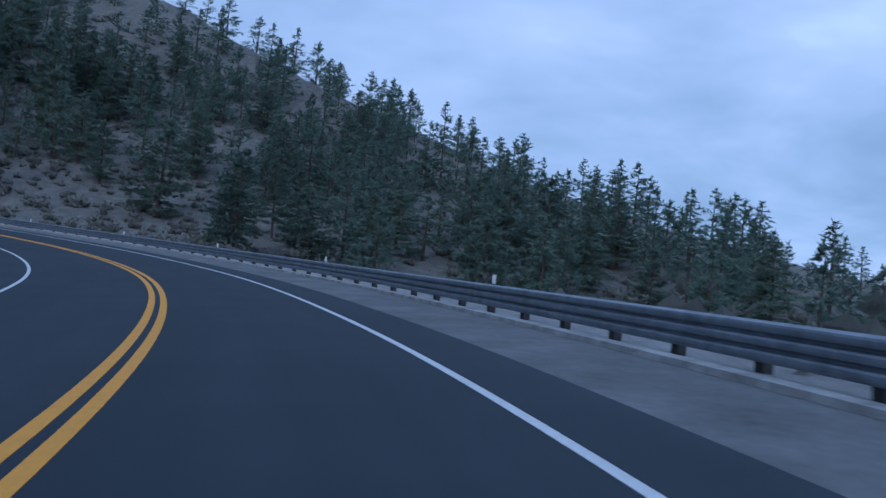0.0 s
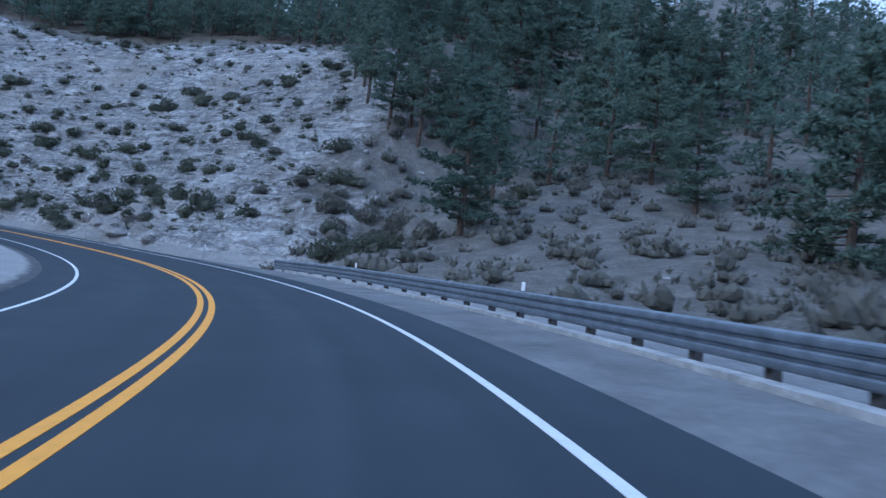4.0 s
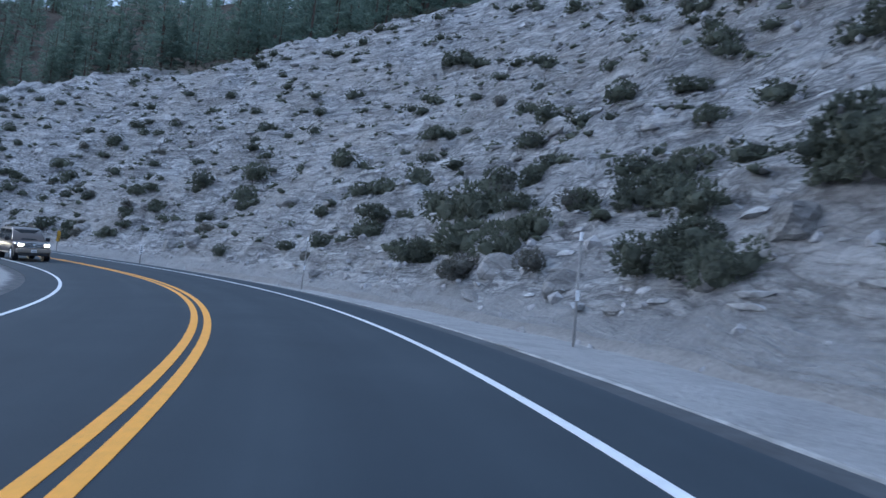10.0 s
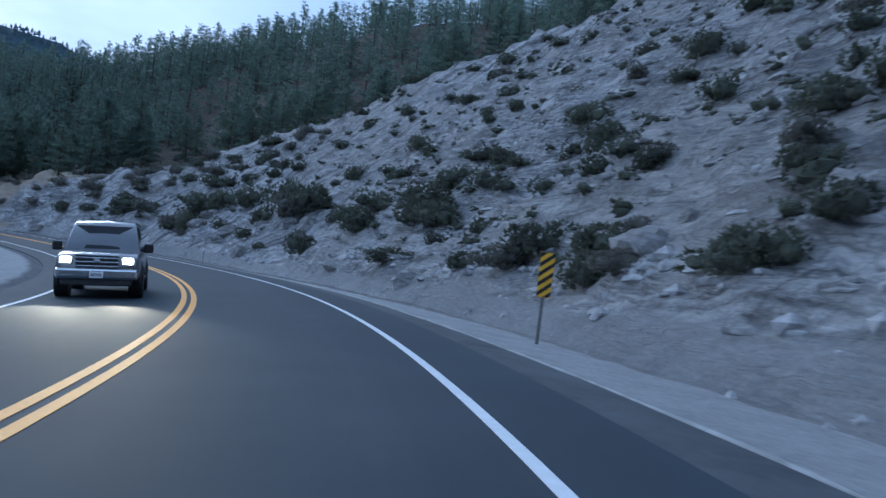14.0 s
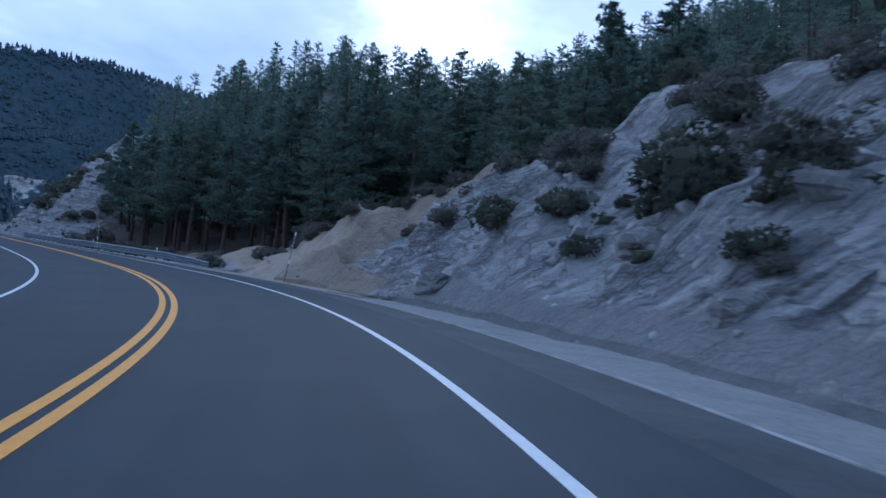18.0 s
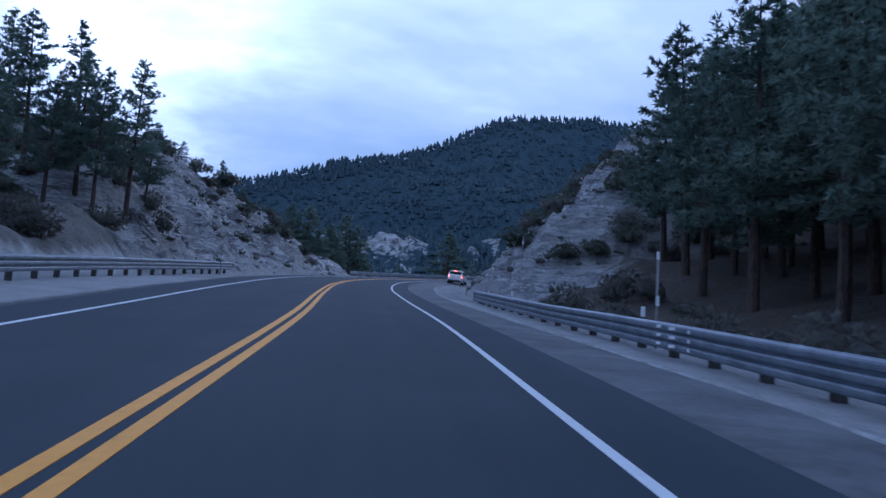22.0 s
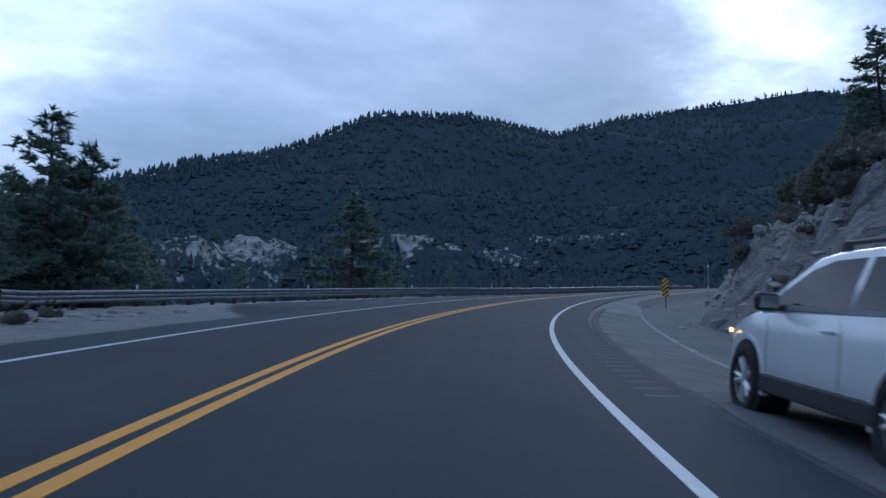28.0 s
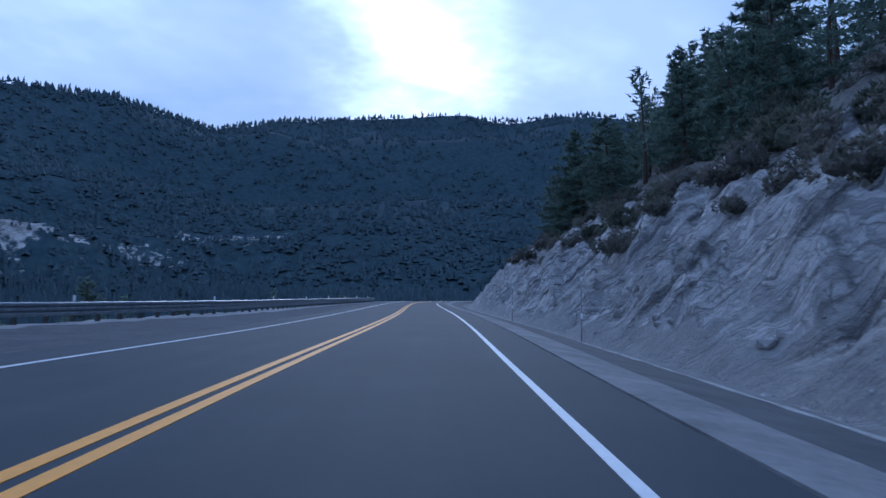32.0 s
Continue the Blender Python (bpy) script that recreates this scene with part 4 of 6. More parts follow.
mountain = sheet("mountain_backdrop", fx, fy, fz, HAZED_MOUNTAIN, {"rock": fpale})
tagged(mountain, "dark forested mountain ridges tinted blue for haze, with pale bare knolls", "mountain", kind="structure")

# ---- trees ----
def tuft(V, F, c, d, size, rng, blades=5, wide=0.20):
    """A spray of needles: thin triangles that fan out round the direction d."""
    d = d / (np.linalg.norm(d) + 1e-6)
    for _ in range(blades):
        w = d + rng.normal(0, 0.65, 3)
        w /= np.linalg.norm(w) + 1e-6
        side = np.cross(w, rng.normal(0, 1, 3))
        side /= np.linalg.norm(side) + 1e-6
        L = size * rng.uniform(0.7, 1.25)
        i = len(V)
        V += [c - w * L * 0.25 + side * L * wide, c - w * L * 0.25 - side * L * wide, c + w * L]
        F.append((i, i + 1, i + 2))

def stick(V, F, a, b, r0, r1, n=5):
    a, b = np.asarray(a, float), np.asarray(b, float)
    d = b - a
    d = d / (np.linalg.norm(d) + 1e-6)
    p = np.cross(d, (0.3, 0.8, 0.5))
    p /= np.linalg.norm(p)
    q = np.cross(d, p)
    i = len(V)
    for c, r in ((a, r0), (b, r1)):
        for k in range(n):
            t = 2 * math.pi * k / n
            V.append(c + (p * math.cos(t) + q * math.sin(t)) * r)
    for k in range(n):
        F.append((i + k, i + (k + 1) % n, i + n + (k + 1) % n, i + n + k))

def mesh_of(name, V, F, mat):
    me = bpy.data.meshes.new(name)
    me.from_pydata([tuple(float(c) for c in v) for v in V], [], F)
    me.materials.append(mat)
    return me

def pine_parts(seed, h, bare, spread, dense, droop, size=0.36, pitch=0.25, blades=6):
    """Trunk and crown of one pine: height, bare share of the trunk, crown radius, number of limbs."""
    rng = np.random.default_rng(seed)
    TV, TF, CV, CF = [], [], [], []
    bend = rng.normal(0, 0.02, 2) * h
    spine = lambda t: np.array([bend[0] * t * t + 0.06 * math.sin(5 * t + seed), bend[1] * t * t, h * t])
    r0 = 0.0125 * h + 0.05
    ts = np.linspace(0, 1, 9)
    for a, b in zip(ts[:-1], ts[1:]):
        lo = spine(a) if a > 0 else np.array([0, 0, -0.6])
        stick(TV, TF, lo, spine(b), r0 * (1 - a) + 0.015, r0 * (1 - b) + 0.012, 7)
    for k in range(dense):
        t = bare + (0.985 - bare) * (k + rng.uniform(0, 1)) / dense
        c = (t - bare) / (1 - bare)
        reach = spread * (0.25 + 0.75 * min(1, c * 5 + 0.35)) * (1 - c ** 1.35) ** 0.95 * rng.uniform(0.55, 1.2) + 0.22
        az = rng.uniform(0, 2 * math.pi)
        rise = droop + 0.7 * c + rng.normal(0, 0.12)
        out = np.array([math.cos(az), math.sin(az), rise * 0.6])
        root = spine(t)
        tip = root + out * reach
        stick(TV, TF, root, root + out * reach * 0.85, 0.012 * h * (1 - t) * 0.35 + 0.012, 0.008, 3)
        steps = max(2, int(reach / pitch))
        for j in range(steps):
            f = (j + 0.9) / steps
            if f < 0.25 and reach > 1:
                continue
            p = root + out * reach * f + np.array([0, 0, -0.06 * reach * f * (1 - f)]) + rng.normal(0, 0.10, 3)
            tuft(CV, CF, p, out + np.array([0, 0, 0.35]), size * rng.uniform(0.75, 1.2), rng, blades)
            side = np.array([-out[1], out[0], 0.1])
            for sg in (-1, 1):
                if rng.uniform() < 0.85:
                    w = reach * 0.30 * (1 - f * 0.7)
                    tuft(CV, CF, p + sg * side * w * rng.uniform(0.5, 1.2), out * 0.4 + sg * side, size * rng.uniform(0.7, 1.1), rng, blades - 1)
    tuft(CV, CF, spine(1.0), np.array([0, 0, 1.0]), size, rng, 6)
    return (TV, TF), (CV, CF)

TREE_KINDS = []
for seed, h, bare, spread, dense, droop in ((1, 12, 0.07, 2.9, 88, -0.15), (2, 13, 0.10, 3.1, 88, -0.1), (3, 11, 0.05, 3.1, 84, -0.2), (4, 15, 0.17, 3.2, 84, 0.0), (5, 14, 0.25, 3.5, 72, 0.05), (6, 10, 0.04, 2.9, 80, -0.1), (7, 16, 0.30, 3.2, 72, 0.0), (8, 11, 0.10, 4.4, 84, 0.05)):
    (tv, tf), (cv, cf) = pine_parts(seed, h, bare, spread, dense, droop, 0.36, 0.22, 7)
    TREE_KINDS.append((h, mesh_of("trunk", tv, tf, BARK), mesh_of("crown", cv, cf, NEEDLES)))

def pine(x, y, z, height, kind, yaw, label, group):
    h, trunk, crown = TREE_KINDS[kind]
    root = new("pine_tree")
    k = height / h
    wide = random.uniform(1.05, 1.35) if kind in (0, 1, 2, 5) else 1.0
    root.matrix_basis = pose(x, y, z, random.uniform(-2, 2), random.uniform(-2, 2), yaw) @ Matrix.Diagonal((k * wide * random.uniform(0.92, 1.12), k * wide * random.uniform(0.92, 1.12), k, 1))
    tagged(root, label, "tree", group)
    for name, me in (("trunk", trunk), ("crown", crown)):
        ob = new(name, me)
        ob.parent = root
    return root

rng = np.random.default_rng(7)
placed = []
def grove(count, s0, s1, u0, u1, hmin, hmax, kinds, label, group, gap=2.6, power=1.0, keep=None):
    made, tries = 0, 0
    while made < count and tries < count * 40:
        tries += 1
        s, u = rng.uniform(s0, s1), math.copysign(abs(u0) + (abs(u1) - abs(u0)) * rng.uniform() ** power, u1)
        if keep and not keep(s, u):
            continue
        x, y = at(s, u)
        if any((x - a) ** 2 + (y - b) ** 2 < gap * gap for a, b in placed):
            continue
        placed.append((float(x), float(y)))
        pine(x, y, ground_z(s, u) - 0.1, rng.uniform(hmin, hmax), int(rng.choice(kinds)), rng.uniform(0, 360), label, group)
        made += 1

grove(62, 10, 118, 17, 80, 7, 12, (0, 1, 2, 5, 3), "dark green pine on the brushy hillside", "hillside pines", 3.0, 0.8, lambda s, u: s > 40 or u > 46)
grove(34, 116, 150, 30, 62, 8, 13, (0, 1, 2, 3), "dark green pine above the pale bank", "hillside pines", 3.2, 1.0, lambda s, u: u > (s - 108) * 1.15 + 8)
for s, u, tall, kind in ((126, 25.4, 9.5, 4), (122, 24.6, 10, 3), (121.5, 26.4, 9, 6), (119.5, 25.6, 10.5, 4), (119, 28.2, 9, 3), (117.3, 27.4, 10, 6), (129.5, 28.0, 9, 4), (132.5, 29.6, 8.5, 3), (115.5, 29.5, 9, 1)):
    x, y = at(s, u)
    pine(x, y, ground_z(s, u) - 0.1, tall, kind, s * 53 % 360, "pine with a bare lower trunk above the pale bank", "hillside pines")
grove(26, 150, 250, 48, 72, 7, 11, (0, 1, 2, 3), "dark green pine on the crest of the slope", "crest pines", 3.2)
grove(36, 250, 318, 26, 52, 6, 9.5, (0, 1, 2, 3, 5), "dense dark pine behind the cut bank", "forest edge pines", 3.0, 0.9, lambda s, u: u > 48 - (s - 250) * 0.36)
grove(38, 325, 346, 13.5, 36, 8.5, 12.5, (3, 4, 6, 1, 0), "tall pine with a bare lower trunk", "pine grove", 2.2, 0.9, lambda s, u: u > 19 - (s - 312) * 0.11)
grove(30, 346, 376, 13.5, 36, 10.5, 14.0, (4, 6, 6, 4, 3), "tall pine with a bare lower trunk", "pine grove", 2.2, 0.9, lambda s, u: u > 19 - (s - 312) * 0.11)
grove(7, 310, 325, 18, 27, 5, 7.5, (3, 1, 0), "tall pine at the edge of the grove", "pine grove", 2.4, 1.0)
for s, u, tall, kind in ((352, 17, 14, 6), (355, 15.2, 13.5, 4), (357.5, 19, 14.5, 6), (361, 16.5, 13.5, 4), (349, 20, 14, 4), (345, 22, 14, 6), (341, 18.5, 14.5, 3), (364, 19.5, 14, 6), (338, 19.6, 15, 4), (334, 20, 15, 6), (330, 20, 14, 3), (326, 20.8, 12, 4), (317, 29, 10.5, 1), (313, 30, 10, 0), (320, 32, 11, 2)):
    x, y = at(s, u)
    pine(x, y, ground_z(s, u) - 0.1, tall, kind, s * 41 % 360, "tall pine with a bare lower trunk", "pine grove")
grove(14, 374, 384, 18, 32, 10.5, 14, (4, 6, 3), "tall pine with a bare lower trunk", "pine grove", 2.4, 0.9, lambda s, u: u > 14 + (s - 374) * 0.3)
for s, u, tall, kind in ((379, -14.2, 6.7, 4), (377, -17, 6.9, 3), (380.5, -13.2, 7.8, 6), (379.5, -12.0, 7.4, 4), (381.5, -10.9, 8.5, 6), (374, -14.5, 6.2, 3), (384, -14.6, 7.8, 3), (388.5, -12.0, 5.2, 4), (371, -17.5, 6.9, 0), (376, -20.5, 7.8, 1), (387, -20, 8.6, 3), (383, -17, 8.8, 4), (378, -19, 8.4, 0), (419, -16, 2.9, 5), (423, -15.3, 2.6, 5), (412, -17.5, 2.2, 5),
                         (452, -21.6, 9.3, 7), (452.8, -20.4, 9.4, 2), (455, -20.0, 6.4, 7), (457, -18.4, 7.4, 5), (461, -20.4, 8.8, 2), (468, -22.8, 12.4, 1), (469.5, -21.9, 10.4, 5), (465, -25.5, 8.5, 0), (471, -28, 11, 2), (476, -25, 9, 5), (474, -31, 11, 7), (510, -28.3, 16.5, 2), (513, -31, 12, 2), (536, -44, 15, 1), (598, -40, 15, 1), (575, -56, 15, 2), (648, -46, 15, 0), (488, -34, 12, 5)):
    x, y = at(s, u)
    pine(x, y, ground_z(s, u) - 0.1, tall, kind, s * 37 % 360, "pine standing beside the steel guardrail" if s > 445 else "slender pine on the rocky hillock", "valley pines" if s > 445 else "hillock pines")
grove(6, 345, 372, -14, -36, 7, 11, (0, 3, 4), "pine behind the steel guardrail", "hillock pines", 2.5)
grove(10, 448, 476, -22, -42, 7, 11, (0, 1, 5), "dark pine below the roadside bank", "valley pines", 2.5)
grove(16, 500, 640, -36, -70, 6, 10, (0, 1, 5), "pine standing in the valley", "valley pines", 4.0)
grove(40, 490, 620, 19.5, 44, 9, 13, (0, 1, 2, 3, 5), "dark pine above the rock cut", "upper bank pines", 2.8)

# ---- far woods ----
def spire(V, F, x, y, z, h, r, rng, tiers=3, n=5):
    """A distant conifer: ragged stacked cones."""
    for k in range(tiers):
        b = z + h * (0.08 + 0.28 * k)
        t = b + h * (0.50 if k < tiers - 1 else 0.36)
        rad = r * (1 - 0.27 * k)
        i = len(V)
        a0 = rng.uniform(0, 6)
        for j in range(n):
            q = rad * rng.uniform(0.55, 1.3)
            V.append((x + math.cos(a0 + 6.283 * j / n) * q, y + math.sin(a0 + 6.283 * j / n) * q, b + rng.uniform(-0.06, 0.06) * h))
        V.append((x + rng.normal(0, 0.1) * r, y + rng.normal(0, 0.1) * r, t))
        for j in range(n):
            F.append((i + j, i + (j + 1) % n, i + n))

V, F = [], []
rng2 = np.random.default_rng(3)
N = 20000
ya = rng2.uniform(143, 211, N)
ra = 330 * (6.3 ** rng2.uniform(0, 1, N))
tx, ty = EYE0[0] - np.sin(np.radians(ya)) * ra, EYE0[1] + np.cos(np.radians(ya)) * ra
tz, tp = far_land(tx, ty)
dk = np.interp(ya, yaw_k, d_k)
for x, y, z, p, r, d in zip(tx, ty, tz, tp, ra, dk):
    if r > d * 1.02 or (p > 0.25 and rng2.uniform() < 0.62):
        continue
    if p > 0.25:
        spire(V, F, x, y, z - 0.3, rng2.uniform(2, 6), rng2.uniform(1.0, 2.2), rng2, 2, 4)
    else:
        spire(V, F, x, y, z - 0.5, rng2.uniform(9, 17), rng2.uniform(2.6, 4.6), rng2, 2 if r > 700 else 3, 4 if r > 900 else 5)
# shrubs on the pale knolls
for bx, by, bz, rad in KNOLLS:
    qa, qr = rng2.uniform(0, 6.283, 260), rad * 1.25 * np.sqrt(rng2.uniform(0, 1, 260))
    kx, ky = bx + np.cos(qa) * qr / 0.7, by + np.sin(qa) * qr
    for x, y, z in zip(kx, ky, far_land(kx, ky)[0]):
        big = rng2.uniform() < 0.25
        spire(V, F, x, y, z - 0.3, rng2.uniform(5, 10) if big else rng2.uniform(1.2, 3.0), rng2.uniform(1.5, 2.6) if big else rng2.uniform(0.9, 2.0), rng2, 2, 4)
# trees that stand along the skyline
for ya in rng2.uniform(145, 208, 1300):
    d = float(np.interp(ya, yaw_k, d_k)) * rng2.uniform(0.95, 1.0)
    x, y = EYE0[0] - math.sin(radians(ya)) * d, EYE0[1] + math.cos(radians(ya)) * d
    spire(V, F, x, y, float(far_land(np.array([x]), np.array([y]))[0][0]) - 1, rng2.uniform(6, 14), rng2.uniform(2.4, 4.4), rng2, 3)
woods = new("far_woods", mesh_of("far_woods", V, F, HAZED_NEEDLES))
tagged(woods, "dark conifer forest tinted blue for haze, covering the far slopes", "forest", kind="stuff")

# ---- brush ----
def limb(V, F, root, tip, rad):
    """A slim stem that grows from vertex root to a new vertex at tip."""
    a, b, i = np.array(V[root], float), np.array(tip, float), len(V)
    for k in range(4):
        V.append(tuple(a + (b - a) * 0.35 + rad * np.array([math.cos(k * 1.571), math.sin(k * 1.571), 0.0])))
    V.append(tuple(b))
    for k in range(4):
        F.append((root, i + (k + 1) % 4, i + k))
        F.append((i + k, i + (k + 1) % 4, i + 4))

def bush_mesh(seed, n=420, size=0.08, blades=3, lobes=7, sub=2):
    """Foliage and stems of a rounded shrub about two metres across: leafy lobes round dense hearts."""
    r = np.random.default_rng(seed)
    V, F, SV, SF = [], [], [], []
    heads = []
    for _ in range(lobes):
        lr = r.uniform(0.34, 0.58)
        heads.append(np.array([r.normal(0, 0.36), r.normal(0, 0.36), lr * r.uniform(0.55, 1.0), lr]))
    ball = bmesh.new()
    bmesh.ops.create_icosphere(ball, subdivisions=sub, radius=1.0)
    for h in heads:
        i = len(V)
        for v in ball.verts:
            q = np.array(v.co) * h[3] * r.uniform(0.40, 0.66)
            V.append(np.array([h[0] + q[0], h[1] + q[1], max(-0.1, h[2] + q[2])]))
        F += [tuple(i + v.index for v in f.verts) for f in ball.faces]
    ball.free()
    made = 0
    while made < n:
        h = heads[r.integers(0, lobes)]
        d = r.normal(0, 1, 3)
        d /= np.linalg.norm(d)
        c = h[:3] + d * h[3] * r.uniform(0.66, 1.12)
        made += 1
        if c[2] < 0.02 or any(np.linalg.norm(c - o[:3]) < 0.82 * o[3] for o in heads):
            continue
        tuft(V, F, c, d + np.array([0, 0, 0.35]), size * r.uniform(0.7, 1.35), r, blades, 0.34)
    # stems branch from one root
    SV.append((0.0, 0.0, -0.2))
    for h in heads:
        fork = (h[0] * 0.6, h[1] * 0.6, 0.30)
        limb(SV, SF, 0, fork, 0.03)
        k = len(SV) - 1
        for _ in range(3):
            limb(SV, SF, k, (h[0] + r.normal(0, 0.15), h[1] + r.normal(0, 0.15), h[2] + h[3] * 0.7), 0.014)
    return V, F, SV, SF

BUSH = []
for k, m in enumerate((BRUSH, BRUSH, BRUSH, SAGE, BRUSH, SAGE)):
    v, f, sv, sf = bush_mesh(31 + k, 1500 if m is BRUSH else 1350, 0.116)
    BUSH.append((mesh_of("foliage", v, f, m), mesh_of("stems", sv, sf, TWIG)))

def bush(s, u, w, h, kind, label, group):
    x, y = at(s, u)
    root = new(("sagebrush" if w > 0.85 else "low_sagebrush") if kind in (3, 5) else "bush" if w > 0.85 else "shrub")
    root.matrix_basis = pose(x, y, ground_z(s, u) - 0.05, 0, 0, rng.uniform(0, 360)) @ Matrix.Diagonal((w * rng.uniform(0.85, 1.3), w * rng.uniform(0.85, 1.3), h, 1))
    tagged(root, label, "bush", group)
    for name, me in zip(("foliage", "woody_stem"), BUSH[kind]):
        ob = new(name, me)
        ob.parent = root

def thicket(count, s0, s1, u0, u1, wmin, wmax, kinds, label, group, keep=None, power=1.0):
    for _ in range(count):
        for _ in range(30):
            s, u = rng.uniform(s0, s1), math.copysign(abs(u0) + (abs(u1) - abs(u0)) * rng.uniform() ** power, u1)
            if keep is None or keep(s, u):
                break
        w = rng.uniform(wmin, wmax)
        bush(s, u, w, w * rng.uniform(0.85, 1.2), int(rng.choice(kinds)), label, group)

onslope = lambda s, u: s > 114 + 0.75 * (u - 8)
thicket(110, 118, 300, 9.6, 30, 0.45, 0.95, (0, 1, 2, 4), "dark green shrub on the pale granite slope", "slope shrubs", onslope)
thicket(56, 118, 300, 9.6, 34, 0.4, 0.85, (3, 5), "grey-green sagebrush on the pale granite slope", "slope sagebrush", onslope)
thicket(50, 132, 190, 11, 30, 0.6, 1.15, (0, 1, 2, 4), "rounded dark shrub on the pale granite slope", "slope shrubs", onslope, 0.8)
thicket(56, 132, 300, 9.8, 20, 0.75, 1.3, (0, 1, 2), "large rounded dark shrub on the pale granite slope", "slope shrubs", onslope)
thicket(30, 136, 262, 9.0, 12.5, 0.5, 1.0, (0, 1, 2, 4), "dark green shrub near the foot of the granite slope", "slope shrubs")
for s, u, w, tall, kind in ((129.6, 13.2, 1.35, 1.75, 0), (131.0, 12.4, 0.9, 1.1, 2), (180.6, 10.6, 1.5, 1.5, 1), (182.6, 11.6, 1.5, 1.7, 0), (184.4, 10.6, 1.2, 1.2, 4), (178.6, 9.4, 0.9, 0.9, 3), (162.6, 17.4, 1.2, 1.3, 2), (244, 16.8, 1.0, 1.1, 1), (270.5, 12.6, 1.2, 1.9, 0), (272.4, 12.0, 1.1, 1.5, 2), (267.5, 13.4, 1.8, 1.7, 4), (265.2, 11.0, 1.1, 1.2, 5), (281.0, 10.4, 1.2, 1.5, 1), (283.0, 11.4, 1.3, 1.5, 3)):
    bush(s, u, w, tall, kind, "large rounded dark shrub on the pale granite slope", "slope shrubs")
for s, u, w, kind in ((154.0, 14.2, 1.19, 1), (149.4, 14.3, 0.64, 2), (146.4, 11.6, 0.98, 4), (149.0, 11.2, 0.69, 0), (145.5, 10.8, 0.80, 1), (143.3, 11.7, 0.99, 3), (142.0, 12.1, 1.06, 0), (141.7, 12.9, 1.17, 1), (140.4, 12.8, 0.67, 2), (136.7, 11.6, 0.81, 4), (134.8, 11.1, 0.79, 0), (135.6, 12.5, 0.77, 1), (138.6, 13.7, 0.82, 3), (143.4, 15.8, 0.92, 0), (156.4, 17.7, 0.92, 1), (138.9, 10.3, 0.40, 2), (236.8, 10.2, 1.15, 4), (225.9, 10.4, 0.70, 0), (226.5, 9.9, 0.67, 1), (231.2, 9.8, 0.66, 3), (237.3, 14.3, 0.77, 0), (243.6, 21.4, 1.18, 1), (247.0, 17.8, 1.17, 2), (251.1, 16.2, 0.80, 4), (252.3, 12.9, 1.42, 0), (257.2, 11.5, 1.21, 1), (269.0, 12.3, 1.57, 3), (279.9, 12.4, 1.51, 0), (230.4, 15.0, 1.15, 1), (225.3, 11.0, 0.79, 2), (282.4, 12.4, 1.31, 4), (276.9, 13.1, 1.57, 0), (271.9, 10.5, 0.75, 1), (288.6, 10.9, 1.16, 3), (275.6, 10.7, 0.78, 0), (296.7, 10.7, 0.79, 1), (293.0, 11.9, 1.49, 2), (288.4, 9.8, 0.59, 4), (288.5, 10.7, 0.83, 0), (294.7, 9.8, 0.62, 1), (306.5, 11.1, 0.75, 3)):
    bush(s, u, w, w * 0.95, kind, "dense dark shrub rooted in the granite slope", "slope shrubs")
thicket(14, 105, 122, 12, 20, 0.85, 1.45, (0, 3, 1, 5), "dense dark brush behind the guardrail end", "guardrail brush", lambda s, u: s < 112 + 0.75 * (u - 8))
thicket(22, 106, 124, 12, 30, 0.5, 1.2, (3, 5, 5, 0), "dry grey sagebrush behind the guardrail end", "guardrail brush")
thicket(60, 278, 334, 12, 26, 0.5, 1.05, (3, 5), "dry grey-brown sagebrush along the cut crest", "crest brush", lambda s, u: 12.8 + max(0, 297 - s) * 0.35 < u < 17.5 + max(0, 297 - s) * 0.35)
thicket(18, 270, 332, 13, 28, 0.6, 1.2, (0, 1), "dark brush along the cut crest", "crest brush", lambda s, u: u > 14.6 + max(0, 297 - s) * 0.35)
thicket(18, 332, 380, 9.2, 15, 0.5, 1.1, (3, 5), "low sagebrush behind the guardrail", "guardrail brush")
thicket(46, 388, 470, 11.5, 24, 0.6, 1.35, (0, 1, 2), "dark green brush on the rock cut", "rock cut brush")
thicket(34, 380, 470, 11, 24, 0.7, 1.4, (3, 5), "grey sagebrush on the rock cut", "rock cut brush")
thicket(34, 372, 456, -10.5, -22, 0.5, 1.1, (0, 1), "dark brush on the rocky hillock", "hillock brush", lambda s, u: s < 434 or u < -16.5)
thicket(60, 368, 458, -10.5, -24, 0.6, 1.3, (3, 5), "dry sagebrush on the rocky hillock", "hillock brush", lambda s, u: s < 434 or u < -16.5)
thicket(16, 476, 600, 14, 22, 1.0, 1.9, (0, 1), "dark brush on the upper bank", "upper bank brush")
thicket(110, 476, 610, 13.0, 24, 0.7, 1.5, (3, 5), "grey-green sagebrush on the upper bank", "upper bank brush")
thicket(22, 394, 424, -14.5, -18.5, 0.4, 0.85, (0, 1, 3), "dark brush along the crest of the rocky hillock", "hillock brush")
thicket(26, 352, 392, -10.5, -20, 0.6, 1.2, (3, 5), "dry sagebrush below the hillock pines", "hillock brush")
thicket(4, 468, 476, 9.6, 11.5, 0.6, 0.9, (3, 0), "small shrub at the foot of the rock cut", "rock cut brush")

